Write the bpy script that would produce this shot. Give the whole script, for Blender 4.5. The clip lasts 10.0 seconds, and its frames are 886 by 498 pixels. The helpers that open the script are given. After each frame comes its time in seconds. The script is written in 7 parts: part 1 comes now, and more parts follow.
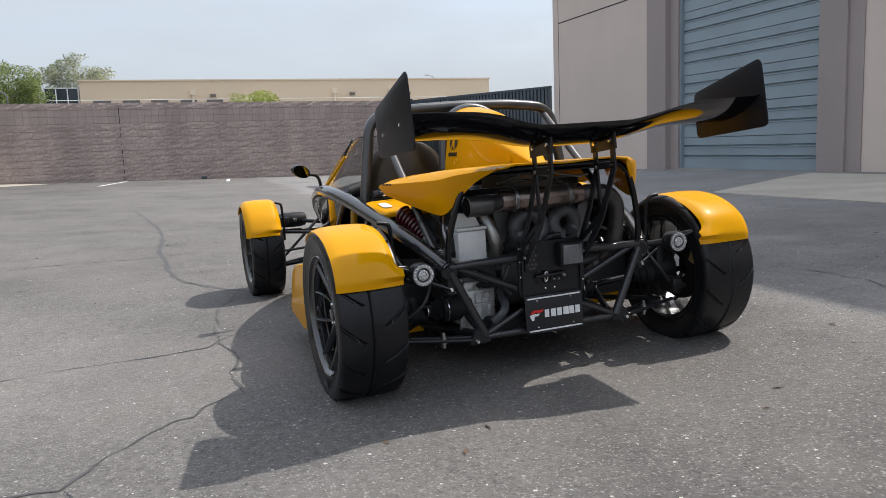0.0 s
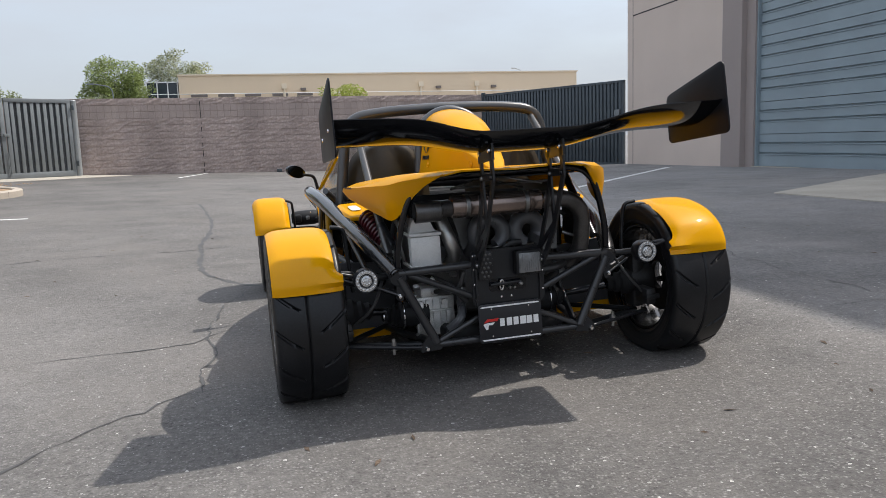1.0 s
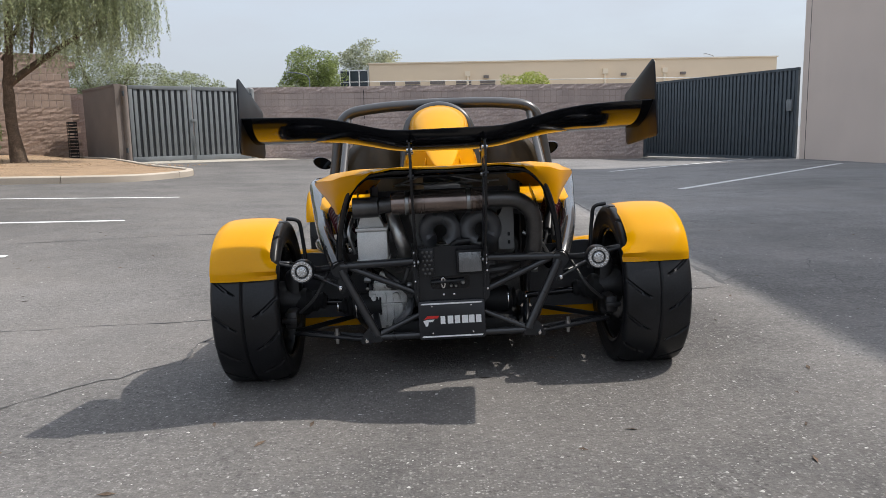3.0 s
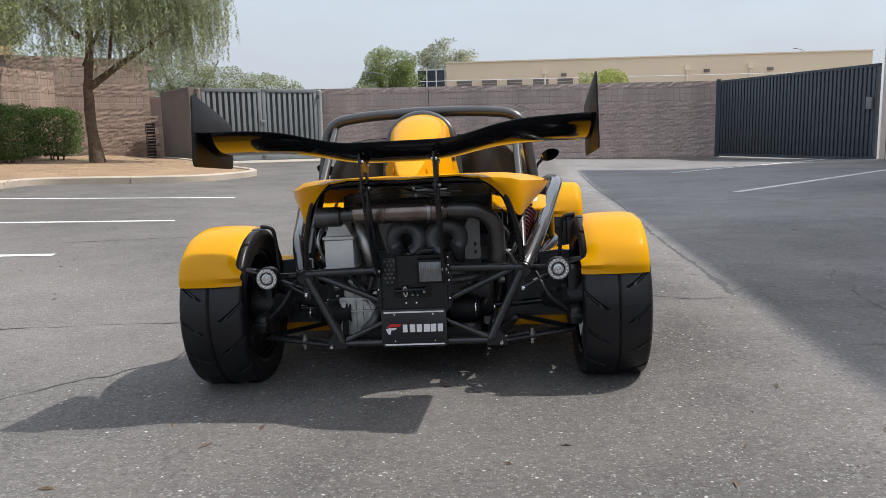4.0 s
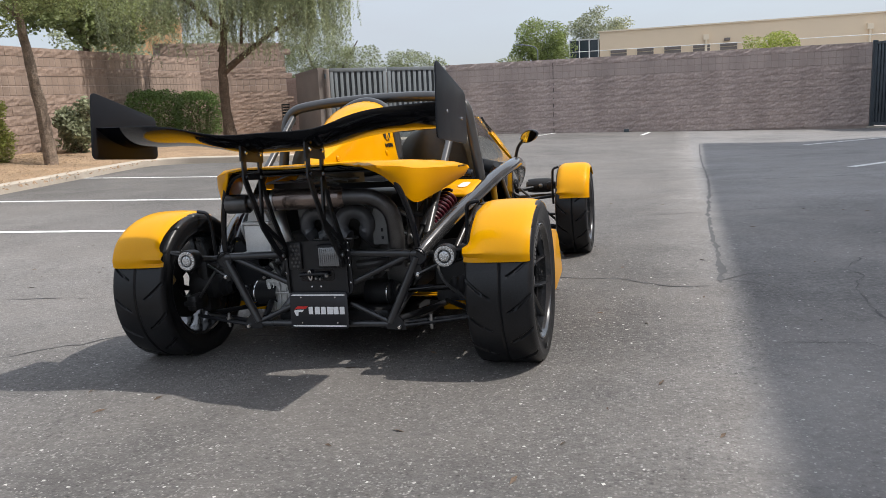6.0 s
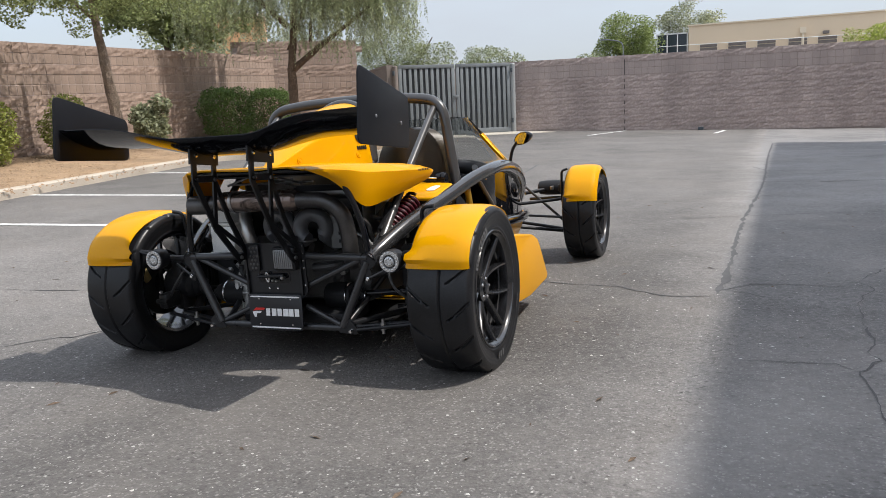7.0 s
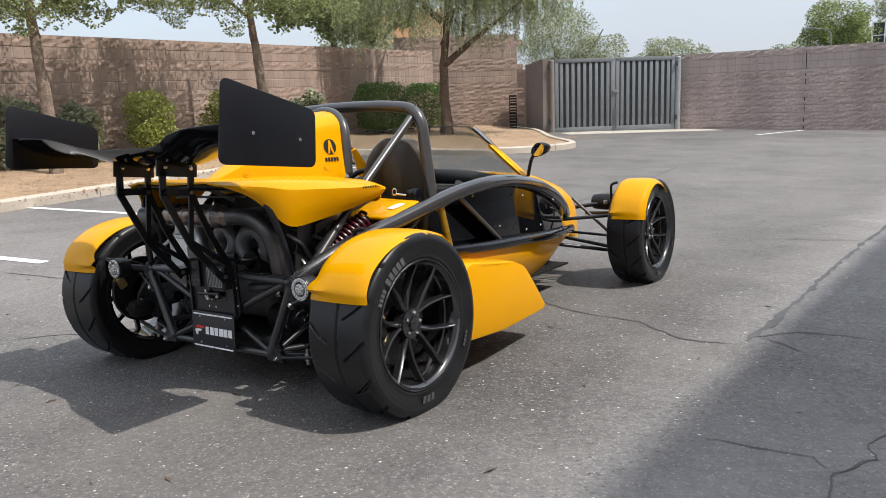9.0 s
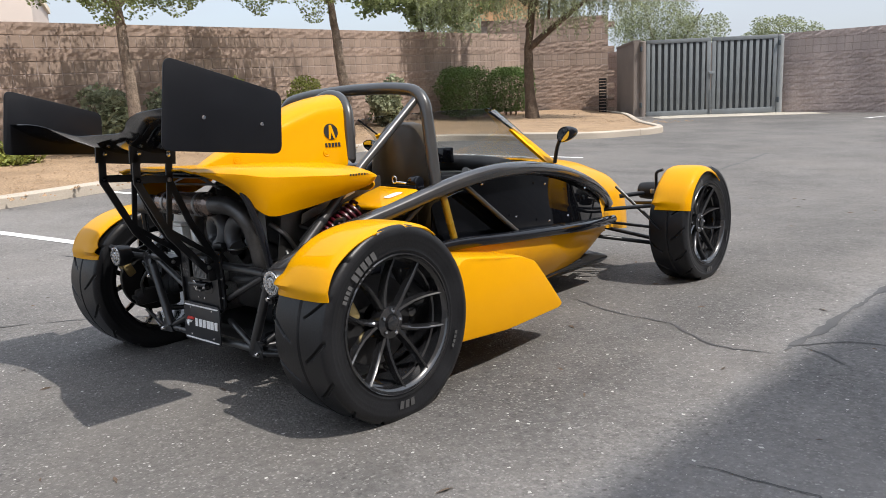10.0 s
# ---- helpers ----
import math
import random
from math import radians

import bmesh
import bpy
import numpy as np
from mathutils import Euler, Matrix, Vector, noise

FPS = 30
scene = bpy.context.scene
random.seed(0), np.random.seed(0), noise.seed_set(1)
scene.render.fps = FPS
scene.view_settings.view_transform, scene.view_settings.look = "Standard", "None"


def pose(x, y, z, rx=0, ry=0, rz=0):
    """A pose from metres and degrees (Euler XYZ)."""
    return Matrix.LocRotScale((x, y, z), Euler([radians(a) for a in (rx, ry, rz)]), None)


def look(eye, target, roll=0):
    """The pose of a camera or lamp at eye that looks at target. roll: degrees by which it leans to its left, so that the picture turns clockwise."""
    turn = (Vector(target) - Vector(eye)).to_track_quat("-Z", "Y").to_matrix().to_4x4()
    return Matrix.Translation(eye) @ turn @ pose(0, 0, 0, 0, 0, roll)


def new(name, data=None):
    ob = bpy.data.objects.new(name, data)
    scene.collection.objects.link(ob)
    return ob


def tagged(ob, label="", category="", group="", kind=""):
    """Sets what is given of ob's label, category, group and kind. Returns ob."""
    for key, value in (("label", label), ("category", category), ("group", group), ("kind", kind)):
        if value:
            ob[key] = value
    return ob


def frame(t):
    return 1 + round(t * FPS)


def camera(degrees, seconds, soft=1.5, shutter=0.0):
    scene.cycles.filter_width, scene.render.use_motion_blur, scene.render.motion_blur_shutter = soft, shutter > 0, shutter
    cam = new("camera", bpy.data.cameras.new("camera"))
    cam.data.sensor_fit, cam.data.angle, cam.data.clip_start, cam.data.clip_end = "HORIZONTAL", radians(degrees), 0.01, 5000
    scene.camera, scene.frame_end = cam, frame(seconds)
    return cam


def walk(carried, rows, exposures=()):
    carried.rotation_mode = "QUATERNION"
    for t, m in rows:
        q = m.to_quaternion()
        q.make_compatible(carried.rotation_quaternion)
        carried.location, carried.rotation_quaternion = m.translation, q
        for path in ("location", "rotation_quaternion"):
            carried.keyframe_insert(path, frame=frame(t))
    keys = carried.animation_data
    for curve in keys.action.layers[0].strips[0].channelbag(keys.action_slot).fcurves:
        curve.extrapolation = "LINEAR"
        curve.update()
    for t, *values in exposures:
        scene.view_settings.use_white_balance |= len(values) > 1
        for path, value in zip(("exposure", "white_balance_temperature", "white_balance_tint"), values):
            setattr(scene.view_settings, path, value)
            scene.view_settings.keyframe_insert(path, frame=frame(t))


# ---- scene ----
from mathutils.bvhtree import BVHTree

cam = camera(60.2, 10.0, soft=0.7)
PATH = [
    (0, (-1.437, -2.763, 0.896), (-0.732, -0.911, 0.626), -3.9),
    (0.5, (-1.196, -2.822, 0.892), (-0.59, -0.935, 0.62), -3.7),
    (1, (-0.95, -2.879, 0.906), (-0.455, -0.96, 0.633), -3.6),
    (1.5, (-0.71, -2.958, 0.916), (-0.331, -1.013, 0.646), -3.4),
    (2, (-0.483, -3.009, 0.898), (-0.225, -1.045, 0.624), -3.2),
    (2.5, (-0.284, -3.029, 0.889), (-0.14, -1.054, 0.607), -2.9),
    (4, (0.358, -3.047, 0.921), (0.197, -1.073, 0.648), -2.8),
    (4.5, (0.594, -3.099, 0.915), (0.338, -1.136, 0.633), -3.1),
    (5, (0.869, -3.101, 0.901), (0.517, -1.155, 0.601), -3.4),
    (5.5, (1.099, -3.021, 0.919), (0.647, -1.098, 0.606), -3.7),
    (7, (1.796, -2.719, 0.917), (1.044, -0.892, 0.603), -3.7),
    (7.5, (1.982, -2.571, 0.935), (1.132, -0.788, 0.624), -3.3),
    (8, (2.181, -2.418, 0.95), (1.23, -0.685, 0.645), -2.9),
    (8.5, (2.327, -2.203, 0.938), (1.276, -0.529, 0.636), -2.7),
    (9, (2.429, -2.001, 0.947), (1.276, -0.396, 0.641), -2.9),
    (9.5, (2.533, -1.818, 0.944), (1.285, -0.288, 0.627), -3.0),
    (10, (2.586, -1.6, 0.921), (1.242, -0.157, 0.591), -3.2),
]
# the yard falls gently towards a drain line: the car's own axes lean with it
SLOPE = Vector((0.0265, -0.0108, 1.0)).rotation_difference(Vector((0, 0, 1))).to_matrix().to_4x4()
EXPOSURE = 1.2
walk(cam, [(t, SLOPE @ look(eye, target, roll)) for t, eye, target, roll in PATH], exposures=((0, EXPOSURE - 0.1), (4, EXPOSURE - 0.12), (5, EXPOSURE - 0.12), (7, EXPOSURE - 0.02), (10, EXPOSURE + 0.06)))


# ---- light ----
SUN = Vector((0.65, 0.07, 1.0)).normalized()
world = bpy.data.worlds.new("world")
scene.world = world
world.use_nodes = True
wn = world.node_tree
sky = wn.nodes.new("ShaderNodeTexSky")
sky.sky_type, sky.sun_disc = "NISHITA", False
sky.sun_elevation = math.asin(SUN.z)
sky.sun_rotation = math.atan2(SUN.x, SUN.y)
sky.air_density, sky.dust_density, sky.ozone_density = 1.0, 3.0, 1.0
# thin bright cloud over the blue
cloud = wn.nodes.new("ShaderNodeTexNoise")
cloud.inputs["Scale"].default_value, cloud.inputs["Detail"].default_value, cloud.inputs["Roughness"].default_value = 2.2, 6.0, 0.55
coord = wn.nodes.new("ShaderNodeTexCoord")
stretch = wn.nodes.new("ShaderNodeMapping")
stretch.inputs["Scale"].default_value = (1.0, 1.0, 3.5)
wn.links.new(coord.outputs["Generated"], stretch.inputs[0])
wn.links.new(stretch.outputs[0], cloud.inputs["Vector"])
cover = wn.nodes.new("ShaderNodeMapRange")
cover.inputs[1].default_value, cover.inputs[2].default_value = 0.35, 0.65
cover.inputs[3].default_value, cover.inputs[4].default_value = 0.72, 0.97
wn.links.new(cloud.outputs["Fac"], cover.inputs[0])
veil = wn.nodes.new("ShaderNodeMix")
veil.data_type = "RGBA"
wn.links.new(cover.outputs[0], veil.inputs["Factor"])
wn.links.new(sky.outputs[0], veil.inputs["A"])
veil.inputs["B"].default_value = (2.24, 2.43, 2.72, 1)
# a thin overcast is brighter overhead than at the horizon
up = wn.nodes.new("ShaderNodeSeparateXYZ")
wn.links.new(coord.outputs["Generated"], up.inputs[0])
rise = wn.nodes.new("ShaderNodeMapRange")
rise.inputs[1].default_value, rise.inputs[2].default_value = 0.0, 1.0
rise.inputs[3].default_value, rise.inputs[4].default_value = 0.88, 1.75
wn.links.new(up.outputs["Z"], rise.inputs[0])
shine = wn.nodes.new("ShaderNodeVectorMath")
shine.operation = "SCALE"
wn.links.new(veil.outputs["Result"], shine.inputs[0])
wn.links.new(rise.outputs[0], shine.inputs["Scale"])
wn.links.new(shine.outputs[0], wn.nodes["Background"].inputs[0])
wn.nodes["Background"].inputs[1].default_value = 0.13
sun = new("sun", bpy.data.lights.new("sun", "SUN"))
sun.data.energy, sun.data.angle, sun.data.color = 2.1, radians(0.55), (1.0, 0.95, 0.885)
sun.matrix_world = look(SUN * 60, (0, 0, 0))


# ---- small helpers ----
def part(name, bm, material, parent=None, label="", smooth=True):
    """One mesh object from a bmesh, under a thing or a part."""
    bmesh.ops.recalc_face_normals(bm, faces=bm.faces[:])
    me = bpy.data.meshes.new(name)
    bm.to_mesh(me)
    bm.free()
    if smooth:
        me.shade_smooth()
        me.set_sharp_from_angle(angle=radians(35))
    me.materials.append(material)
    ob = new(name, me)
    if parent:
        ob.parent = parent
    if label:
        tagged(ob, label)
    return ob


def thing(name, m, label, category, group="", kind=""):
    """An Empty at a thing's base, which parents its parts."""
    ob = new(name)
    ob.empty_display_size = 0.1
    ob.matrix_world = m
    return tagged(ob, label, category, group, kind)


def box(bm, x0, x1, y0, y1, z0, z1, bevel=0.0, m=None):
    vs = [bm.verts.new((x, y, z)) for x in (x0, x1) for y in (y0, y1) for z in (z0, z1)]
    fs = [bm.faces.new([vs[i] for i in f]) for f in
          ((0, 1, 3, 2), (4, 6, 7, 5), (0, 4, 5, 1), (2, 3, 7, 6), (0, 2, 6, 4), (1, 5, 7, 3))]
    if m is not None:
        bmesh.ops.transform(bm, matrix=m, verts=vs)
    if bevel:
        es = list({e for f in fs for e in f.edges})
        bmesh.ops.bevel(bm, geom=es, offset=bevel, segments=2, profile=0.5, affect="EDGES")
    return bm


def boxed(*a, **k):
    return box(bmesh.new(), *a, **k)


def curve_points(pts, n=6):
    """Catmull-Rom through the points."""
    P = [Vector(p) for p in pts]
    if len(P) == 2 or n == 1:
        return P
    out = []
    Q = [2 * P[0] - P[1]] + P + [2 * P[-1] - P[-2]]
    for i in range(1, len(Q) - 2):
        a, b, c, d = Q[i - 1:i + 3]
        for k in range(n):
            t = k / n
            out.append(0.5 * (2 * b + (c - a) * t + (2 * a - 5 * b + 4 * c - d) * t * t + (3 * b - a - 3 * c + d) * t ** 3))
    return out + [P[-1]]


def rounded(pts, r, n=5):
    """A polyline whose corners are bent with radius about r."""
    P = [Vector(p) for p in pts]
    out = [P[0]]
    for a, b, c in zip(P, P[1:], P[2:]):
        u, v = (a - b), (c - b)
        d = min(r, u.length * 0.48, v.length * 0.48)
        p, q = b + u.normalized() * d, b + v.normalized() * d
        for k in range(n + 1):
            t = k / n
            out.append((1 - t) ** 2 * p + 2 * t * (1 - t) * b + t * t * q)
    return out + [P[-1]]


def tube(bm, pts, r, seg=12, cap=True, flat=1.0):
    """A round bar along the points; r may be a list."""
    P = [Vector(p) for p in pts]
    R = r if isinstance(r, (list, tuple)) else [r] * len(P)
    up = None
    rings = []
    for i, p in enumerate(P):
        d = (P[min(i + 1, len(P) - 1)] - P[max(i - 1, 0)]).normalized()
        if up is None:
            up = d.orthogonal().normalized()
        up = (up - d * up.dot(d)).normalized()
        side = d.cross(up)
        rings.append([bm.verts.new(p + R[i] * (math.cos(a) * up + flat * math.sin(a) * side))
                      for a in (2 * math.pi * k / seg for k in range(seg))])
    for A, B in zip(rings, rings[1:]):
        for k in range(seg):
            bm.faces.new((A[k], A[(k + 1) % seg], B[(k + 1) % seg], B[k]))
    if cap:
        bm.faces.new(rings[0][::-1])
        bm.faces.new(rings[-1])
    return bm


def tubed(pts, r, **k):
    return tube(bmesh.new(), pts, r, **k)


def lathe(bm, profile, axis="x", centre=(0, 0, 0), seg=48, closed=False):
    """Turns (along, radius) pairs about an axis."""
    c = Vector(centre)
    rings = []
    for s, r in profile:
        ring = []
        for k in range(seg):
            a = 2 * math.pi * k / seg
            u, v = r * math.cos(a), r * math.sin(a)
            q = {"x": (s, u, v), "y": (u, s, v), "z": (u, v, s)}[axis]
            ring.append(bm.verts.new(c + Vector(q)))
        rings.append(ring)
    pairs = list(zip(rings, rings[1:])) + ([(rings[-1], rings[0])] if closed else [])
    for A, B in pairs:
        for k in range(seg):
            bm.faces.new((A[k], A[(k + 1) % seg], B[(k + 1) % seg], B[k]))
    return bm


def lathed(profile, **k):
    return lathe(bmesh.new(), profile, **k)


def skin(bm, rows, close_u=False, close_v=False):
    """A sheet through rows of points."""
    V = [[bm.verts.new(p) for p in row] for row in rows]
    n, m = len(V), len(V[0])
    for i in range(n if close_u else n - 1):
        for j in range(m if close_v else m - 1):
            a, b, c, d = V[i][j], V[i][(j + 1) % m], V[(i + 1) % n][(j + 1) % m], V[(i + 1) % n][j]
            try:
                bm.faces.new((a, b, c, d))
            except ValueError:
                pass
    return V


def solid(bm, thick):
    """Gives a sheet thickness."""
    bmesh.ops.recalc_face_normals(bm, faces=bm.faces[:])
    bmesh.ops.solidify(bm, geom=bm.faces[:], thickness=thick)
    return bm


def plate(outline, y0, y1, plane="xz", bevel=0.0):
    """A flat plate of an outline, from y0 to y1 across its plane."""
    bm = bmesh.new()
    put = {"xz": lambda a, b, c: (a, c, b), "yz": lambda a, b, c: (c, a, b), "xy": lambda a, b, c: (a, b, c)}[plane]
    A = [bm.verts.new(put(a, b, y0)) for a, b in outline]
    B = [bm.verts.new(put(a, b, y1)) for a, b in outline]
    n = len(A)
    bm.faces.new(A)
    bm.faces.new(B[::-1])
    for k in range(n):
        bm.faces.new((A[k], B[k], B[(k + 1) % n], A[(k + 1) % n]))
    if bevel:
        bmesh.ops.recalc_face_normals(bm, faces=bm.faces[:])
        es = [e for e in bm.edges if e.verts[0] in A and e.verts[1] in A or e.verts[0] in B and e.verts[1] in B]
        bmesh.ops.bevel(bm, geom=es, offset=bevel, segments=2, profile=0.5, affect="EDGES")
    return bm


def round_outline(pts, r, n=5):
    """A closed outline with rounded corners."""
    P = [Vector((*p, 0)) for p in pts]
    out = []
    for i, b in enumerate(P):
        a, c = P[i - 1], P[(i + 1) % len(P)]
        u, v = a - b, c - b
        d = min(r, u.length * 0.45, v.length * 0.45)
        p, q = b + u.normalized() * d, b + v.normalized() * d
        for k in range(n + 1):
            t = k / n
            w = (1 - t) ** 2 * p + 2 * t * (1 - t) * b + t * t * q
            out.append((w.x, w.y))
    return out


def join(*bms):
    out = bmesh.new()
    for b in bms:
        me = bpy.data.meshes.new("tmp")
        b.to_mesh(me)
        b.free()
        out.from_mesh(me)
        bpy.data.meshes.remove(me)
    return out


def mirrored(bm):
    """The same mesh on the car's other side."""
    out = bm.copy()
    bmesh.ops.scale(out, vec=(-1, 1, 1), verts=out.verts[:])
    bmesh.ops.reverse_faces(out, faces=out.faces[:])
    return out


# ---- materials ----
def material(name, colour, rough=0.5, metal=0.0, vary=0.15, scale=20.0, grain=0.1, fine=300.0, bump=0.0, coat=0.0,
             island=0.0, spec=0.5, rough_vary=0.1, each=0.0, stain=False):
    """Procedural surface: colour varied at two scales, fine relief, optional clear coat."""
    m = bpy.data.materials.new(name)
    m.use_nodes = True
    nt = m.node_tree
    b = nt.nodes["Principled BSDF"]
    L = nt.links.new
    tc = nt.nodes.new("ShaderNodeTexCoord")
    big = nt.nodes.new("ShaderNodeTexNoise")
    big.inputs["Scale"].default_value, big.inputs["Detail"].default_value = scale, 5
    small = nt.nodes.new("ShaderNodeTexNoise")
    small.inputs["Scale"].default_value, small.inputs["Detail"].default_value = fine, 3
    for n in (big, small):
        L(tc.outputs["Object"], n.inputs["Vector"])
    if stain:
        # rain streaks: stretched down the wall, running on from block to block
        geo = nt.nodes.new("ShaderNodeNewGeometry")
        mp = nt.nodes.new("ShaderNodeMapping")
        mp.inputs["Scale"].default_value = (1.6, 1.6, 0.35)
        L(geo.outputs["Position"], mp.inputs[0])
        L(mp.outputs[0], big.inputs["Vector"])
    f1 = nt.nodes.new("ShaderNodeMapRange")
    f1.inputs[1].default_value, f1.inputs[2].default_value = 0.3, 0.7
    f1.inputs[3].default_value, f1.inputs[4].default_value = 1 - vary, 1 + vary
    L(big.outputs["Fac"], f1.inputs[0])
    f2 = nt.nodes.new("ShaderNodeMapRange")
    f2.inputs[1].default_value, f2.inputs[2].default_value = 0.3, 0.7
    f2.inputs[3].default_value, f2.inputs[4].default_value = 1 - grain, 1 + grain
    L(small.outputs["Fac"], f2.inputs[0])
    mul = nt.nodes.new("ShaderNodeMath")
    mul.operation = "MULTIPLY"
    L(f1.outputs[0], mul.inputs[0])
    L(f2.outputs[0], mul.inputs[1])
    last = mul.outputs[0]
    if island or each:
        src = nt.nodes.new("ShaderNodeNewGeometry").outputs["Random Per Island"] if island else nt.nodes.new("ShaderNodeObjectInfo").outputs["Random"]
        f3 = nt.nodes.new("ShaderNodeMapRange")
        f3.inputs[3].default_value, f3.inputs[4].default_value = 1 - (island or each), 1 + (island or each)
        L(src, f3.inputs[0])
        mm = nt.nodes.new("ShaderNodeMath")
        mm.operation = "MULTIPLY"
        L(last, mm.inputs[0])
        L(f3.outputs[0], mm.inputs[1])
        last = mm.outputs[0]
    sc = nt.nodes.new("ShaderNodeVectorMath")
    sc.operation = "SCALE"
    sc.inputs[0].default_value = colour
    L(last, sc.inputs["Scale"])
    L(sc.outputs[0], b.inputs["Base Color"])
    b.inputs["Metallic"].default_value = metal
    b.inputs["Specular IOR Level"].default_value = spec
    if rough_vary:
        fr = nt.nodes.new("ShaderNodeMapRange")
        fr.inputs[1].default_value, fr.inputs[2].default_value = 0.3, 0.7
        fr.inputs[3].default_value, fr.inputs[4].default_value = max(0.02, rough * (1 - rough_vary)), min(1, rough * (1 + rough_vary))
        L(big.outputs["Fac"], fr.inputs[0])
        L(fr.outputs[0], b.inputs["Roughness"])
    else:
        b.inputs["Roughness"].default_value = rough
    if coat:
        b.inputs["Coat Weight"].default_value, b.inputs["Coat Roughness"].default_value = coat, 0.03
    if bump:
        bp = nt.nodes.new("ShaderNodeBump")
        bp.inputs["Strength"].default_value, bp.inputs["Distance"].default_value = 0.8, bump
        L(small.outputs["Fac"], bp.inputs["Height"])
        L(bp.outputs[0], b.inputs["Normal"])
    return m


YELLOW = material("yellow_gelcoat", (0.645, 0.301, 0.0005), 0.4, vary=0.03, scale=4, grain=0.01, coat=0.36, rough_vary=0.05, spec=0.03)
BLACK_GLOSS = material("gloss_black_composite", (0.0045, 0.005, 0.0072), 0.08, vary=0.2, scale=6, grain=0.05, spec=0.4)
END_PLATE = material("semi_gloss_black_sheet", (0.0085, 0.0095, 0.0125), 0.4, vary=0.15, scale=5, grain=0.08, spec=0.2)
PANEL_BLACK = material("mirror_black_panel", (0.003, 0.0033, 0.0045), 0.035, vary=0.1, scale=6, grain=0.05, spec=0.2, rough_vary=0.02)
BLACK_SATIN = material("satin_black_paint", (0.0125, 0.0132, 0.0155), 0.34, vary=0.15, scale=15, grain=0.1, fine=400, spec=0.38)
BLACK_MATT = material("matt_black_plastic", (0.014, 0.0145, 0.016), 0.55, vary=0.2, scale=12, grain=0.15, bump=0.0004, spec=0.25)
FRAME_GREY = material("grey_powder_coated_steel", (0.055, 0.054, 0.054), 0.3, metal=0.35, vary=0.08, scale=10, grain=0.06, coat=0.5)
TUBE_DARK = material("dark_grey_powder_coat", (0.03, 0.031, 0.034), 0.3, metal=0.2, vary=0.1, scale=12, grain=0.08, coat=0.3)
RAIL_GREY = material("dark_gloss_coated_tube", (0.045, 0.045, 0.047), 0.24, metal=0.45, vary=0.08, scale=10, grain=0.06, coat=0.8)
RUBBER = material("tyre_rubber", (0.0102, 0.0106, 0.0122), 0.36, vary=0.3, scale=9, grain=0.25, fine=150, bump=0.0005, spec=0.32)
ALLOY = material("bare_aluminium", (0.46, 0.46, 0.45), 0.38, metal=1.0, vary=0.12, scale=14, grain=0.08)
CHROME = material("polished_steel", (0.7, 0.7, 0.7), 0.12, metal=1.0, vary=0.05)
RIM_BLACK = material("black_wheel_paint", (0.011, 0.0114, 0.013), 0.24, vary=0.1, scale=8, grain=0.05, coat=0.6, spec=0.35)
RIM_BLACK.node_tree.nodes["Principled BSDF"].inputs["Coat IOR"].default_value = 2.0
STEEL_HOT = material("heat_tinted_steel", (0.213, 0.169, 0.15), 0.22, metal=0.85, vary=0.35, scale=9, grain=0.12)
DUCT_BLACK = material("black_silicone_hose", (0.03, 0.03, 0.031), 0.5, vary=0.15, scale=20, grain=0.1)
SPRING_RED = material("red_spring_steel", (0.065, 0.003, 0.009), 0.35, vary=0.1, scale=20, coat=0.5)
MIRROR = material("mirror_glass", (0.36, 0.38, 0.4), 0.02, metal=1.0, vary=0.0, grain=0.0, rough_vary=0)
PANEL_GREY = material("dark_grey_painted_sheet", (0.045, 0.047, 0.052), 0.4, vary=0.2, scale=6, grain=0.1, spec=0.5)
SHIELD_GREY = material("grey_slotted_shield", (0.16, 0.16, 0.158), 0.5, metal=0.5, vary=0.2, scale=12)
LENS_GREY = material("ribbed_clear_lens", (0.2, 0.205, 0.21), 0.12, metal=0.3, vary=0.1, scale=20, grain=0.04, fine=60)
# dark grey tube with the bodywork's yellow reflection painted into its colour
TUBE_REFLECTION = material("dull_yellow_tube", (0.22, 0.14, 0.01), 0.3, vary=0.2, scale=9, coat=0.4)
SEAT = material("dark_brown_black_leather", (0.032, 0.022, 0.01), 0.35, vary=0.15, scale=25, grain=0.2, fine=500, bump=0.0005, spec=0.35)
WHITE_PAINT = material("white_print", (0.8, 0.8, 0.8), 0.4, vary=0.03)
RED_PRINT = material("red_print", (0.6, 0.02, 0.015), 0.4, vary=0.03)
BLACK_PRINT = material("black_print", (0.012, 0.012, 0.012), 0.4, vary=0.03)
LAMP_CLEAR = material("clear_lamp_lens", (0.55, 0.56, 0.57), 0.14, metal=0.6, vary=0.2, scale=120, grain=0.3, fine=200)
BLACK_PLATE = material("black_plate_vinyl", (0.013, 0.014, 0.018), 0.35, vary=0.1, scale=10)
ENGINE = material("dark_cast_alloy", (0.128, 0.126, 0.124), 0.55, metal=0.5, vary=0.3, scale=12, grain=0.2, bump=0.001)
ALLOY_DULL = material("dull_cast_alloy", (0.54, 0.54, 0.53), 0.45, metal=0.5, vary=0.25, scale=14, grain=0.2, bump=0.0006)
ALLOY_DARK = material("dark_alloy", (0.04, 0.04, 0.042), 0.45, metal=0.6, vary=0.25, scale=14, grain=0.2)
ALLOY_BRUSHED = material("brushed_aluminium", (0.74, 0.74, 0.73), 0.4, metal=0.2, vary=0.12, scale=10, grain=0.08)
STEEL_DARK = material("dark_heat_stained_steel", (0.106, 0.103, 0.103), 0.38, metal=0.8, vary=0.3, scale=9, grain=0.15)
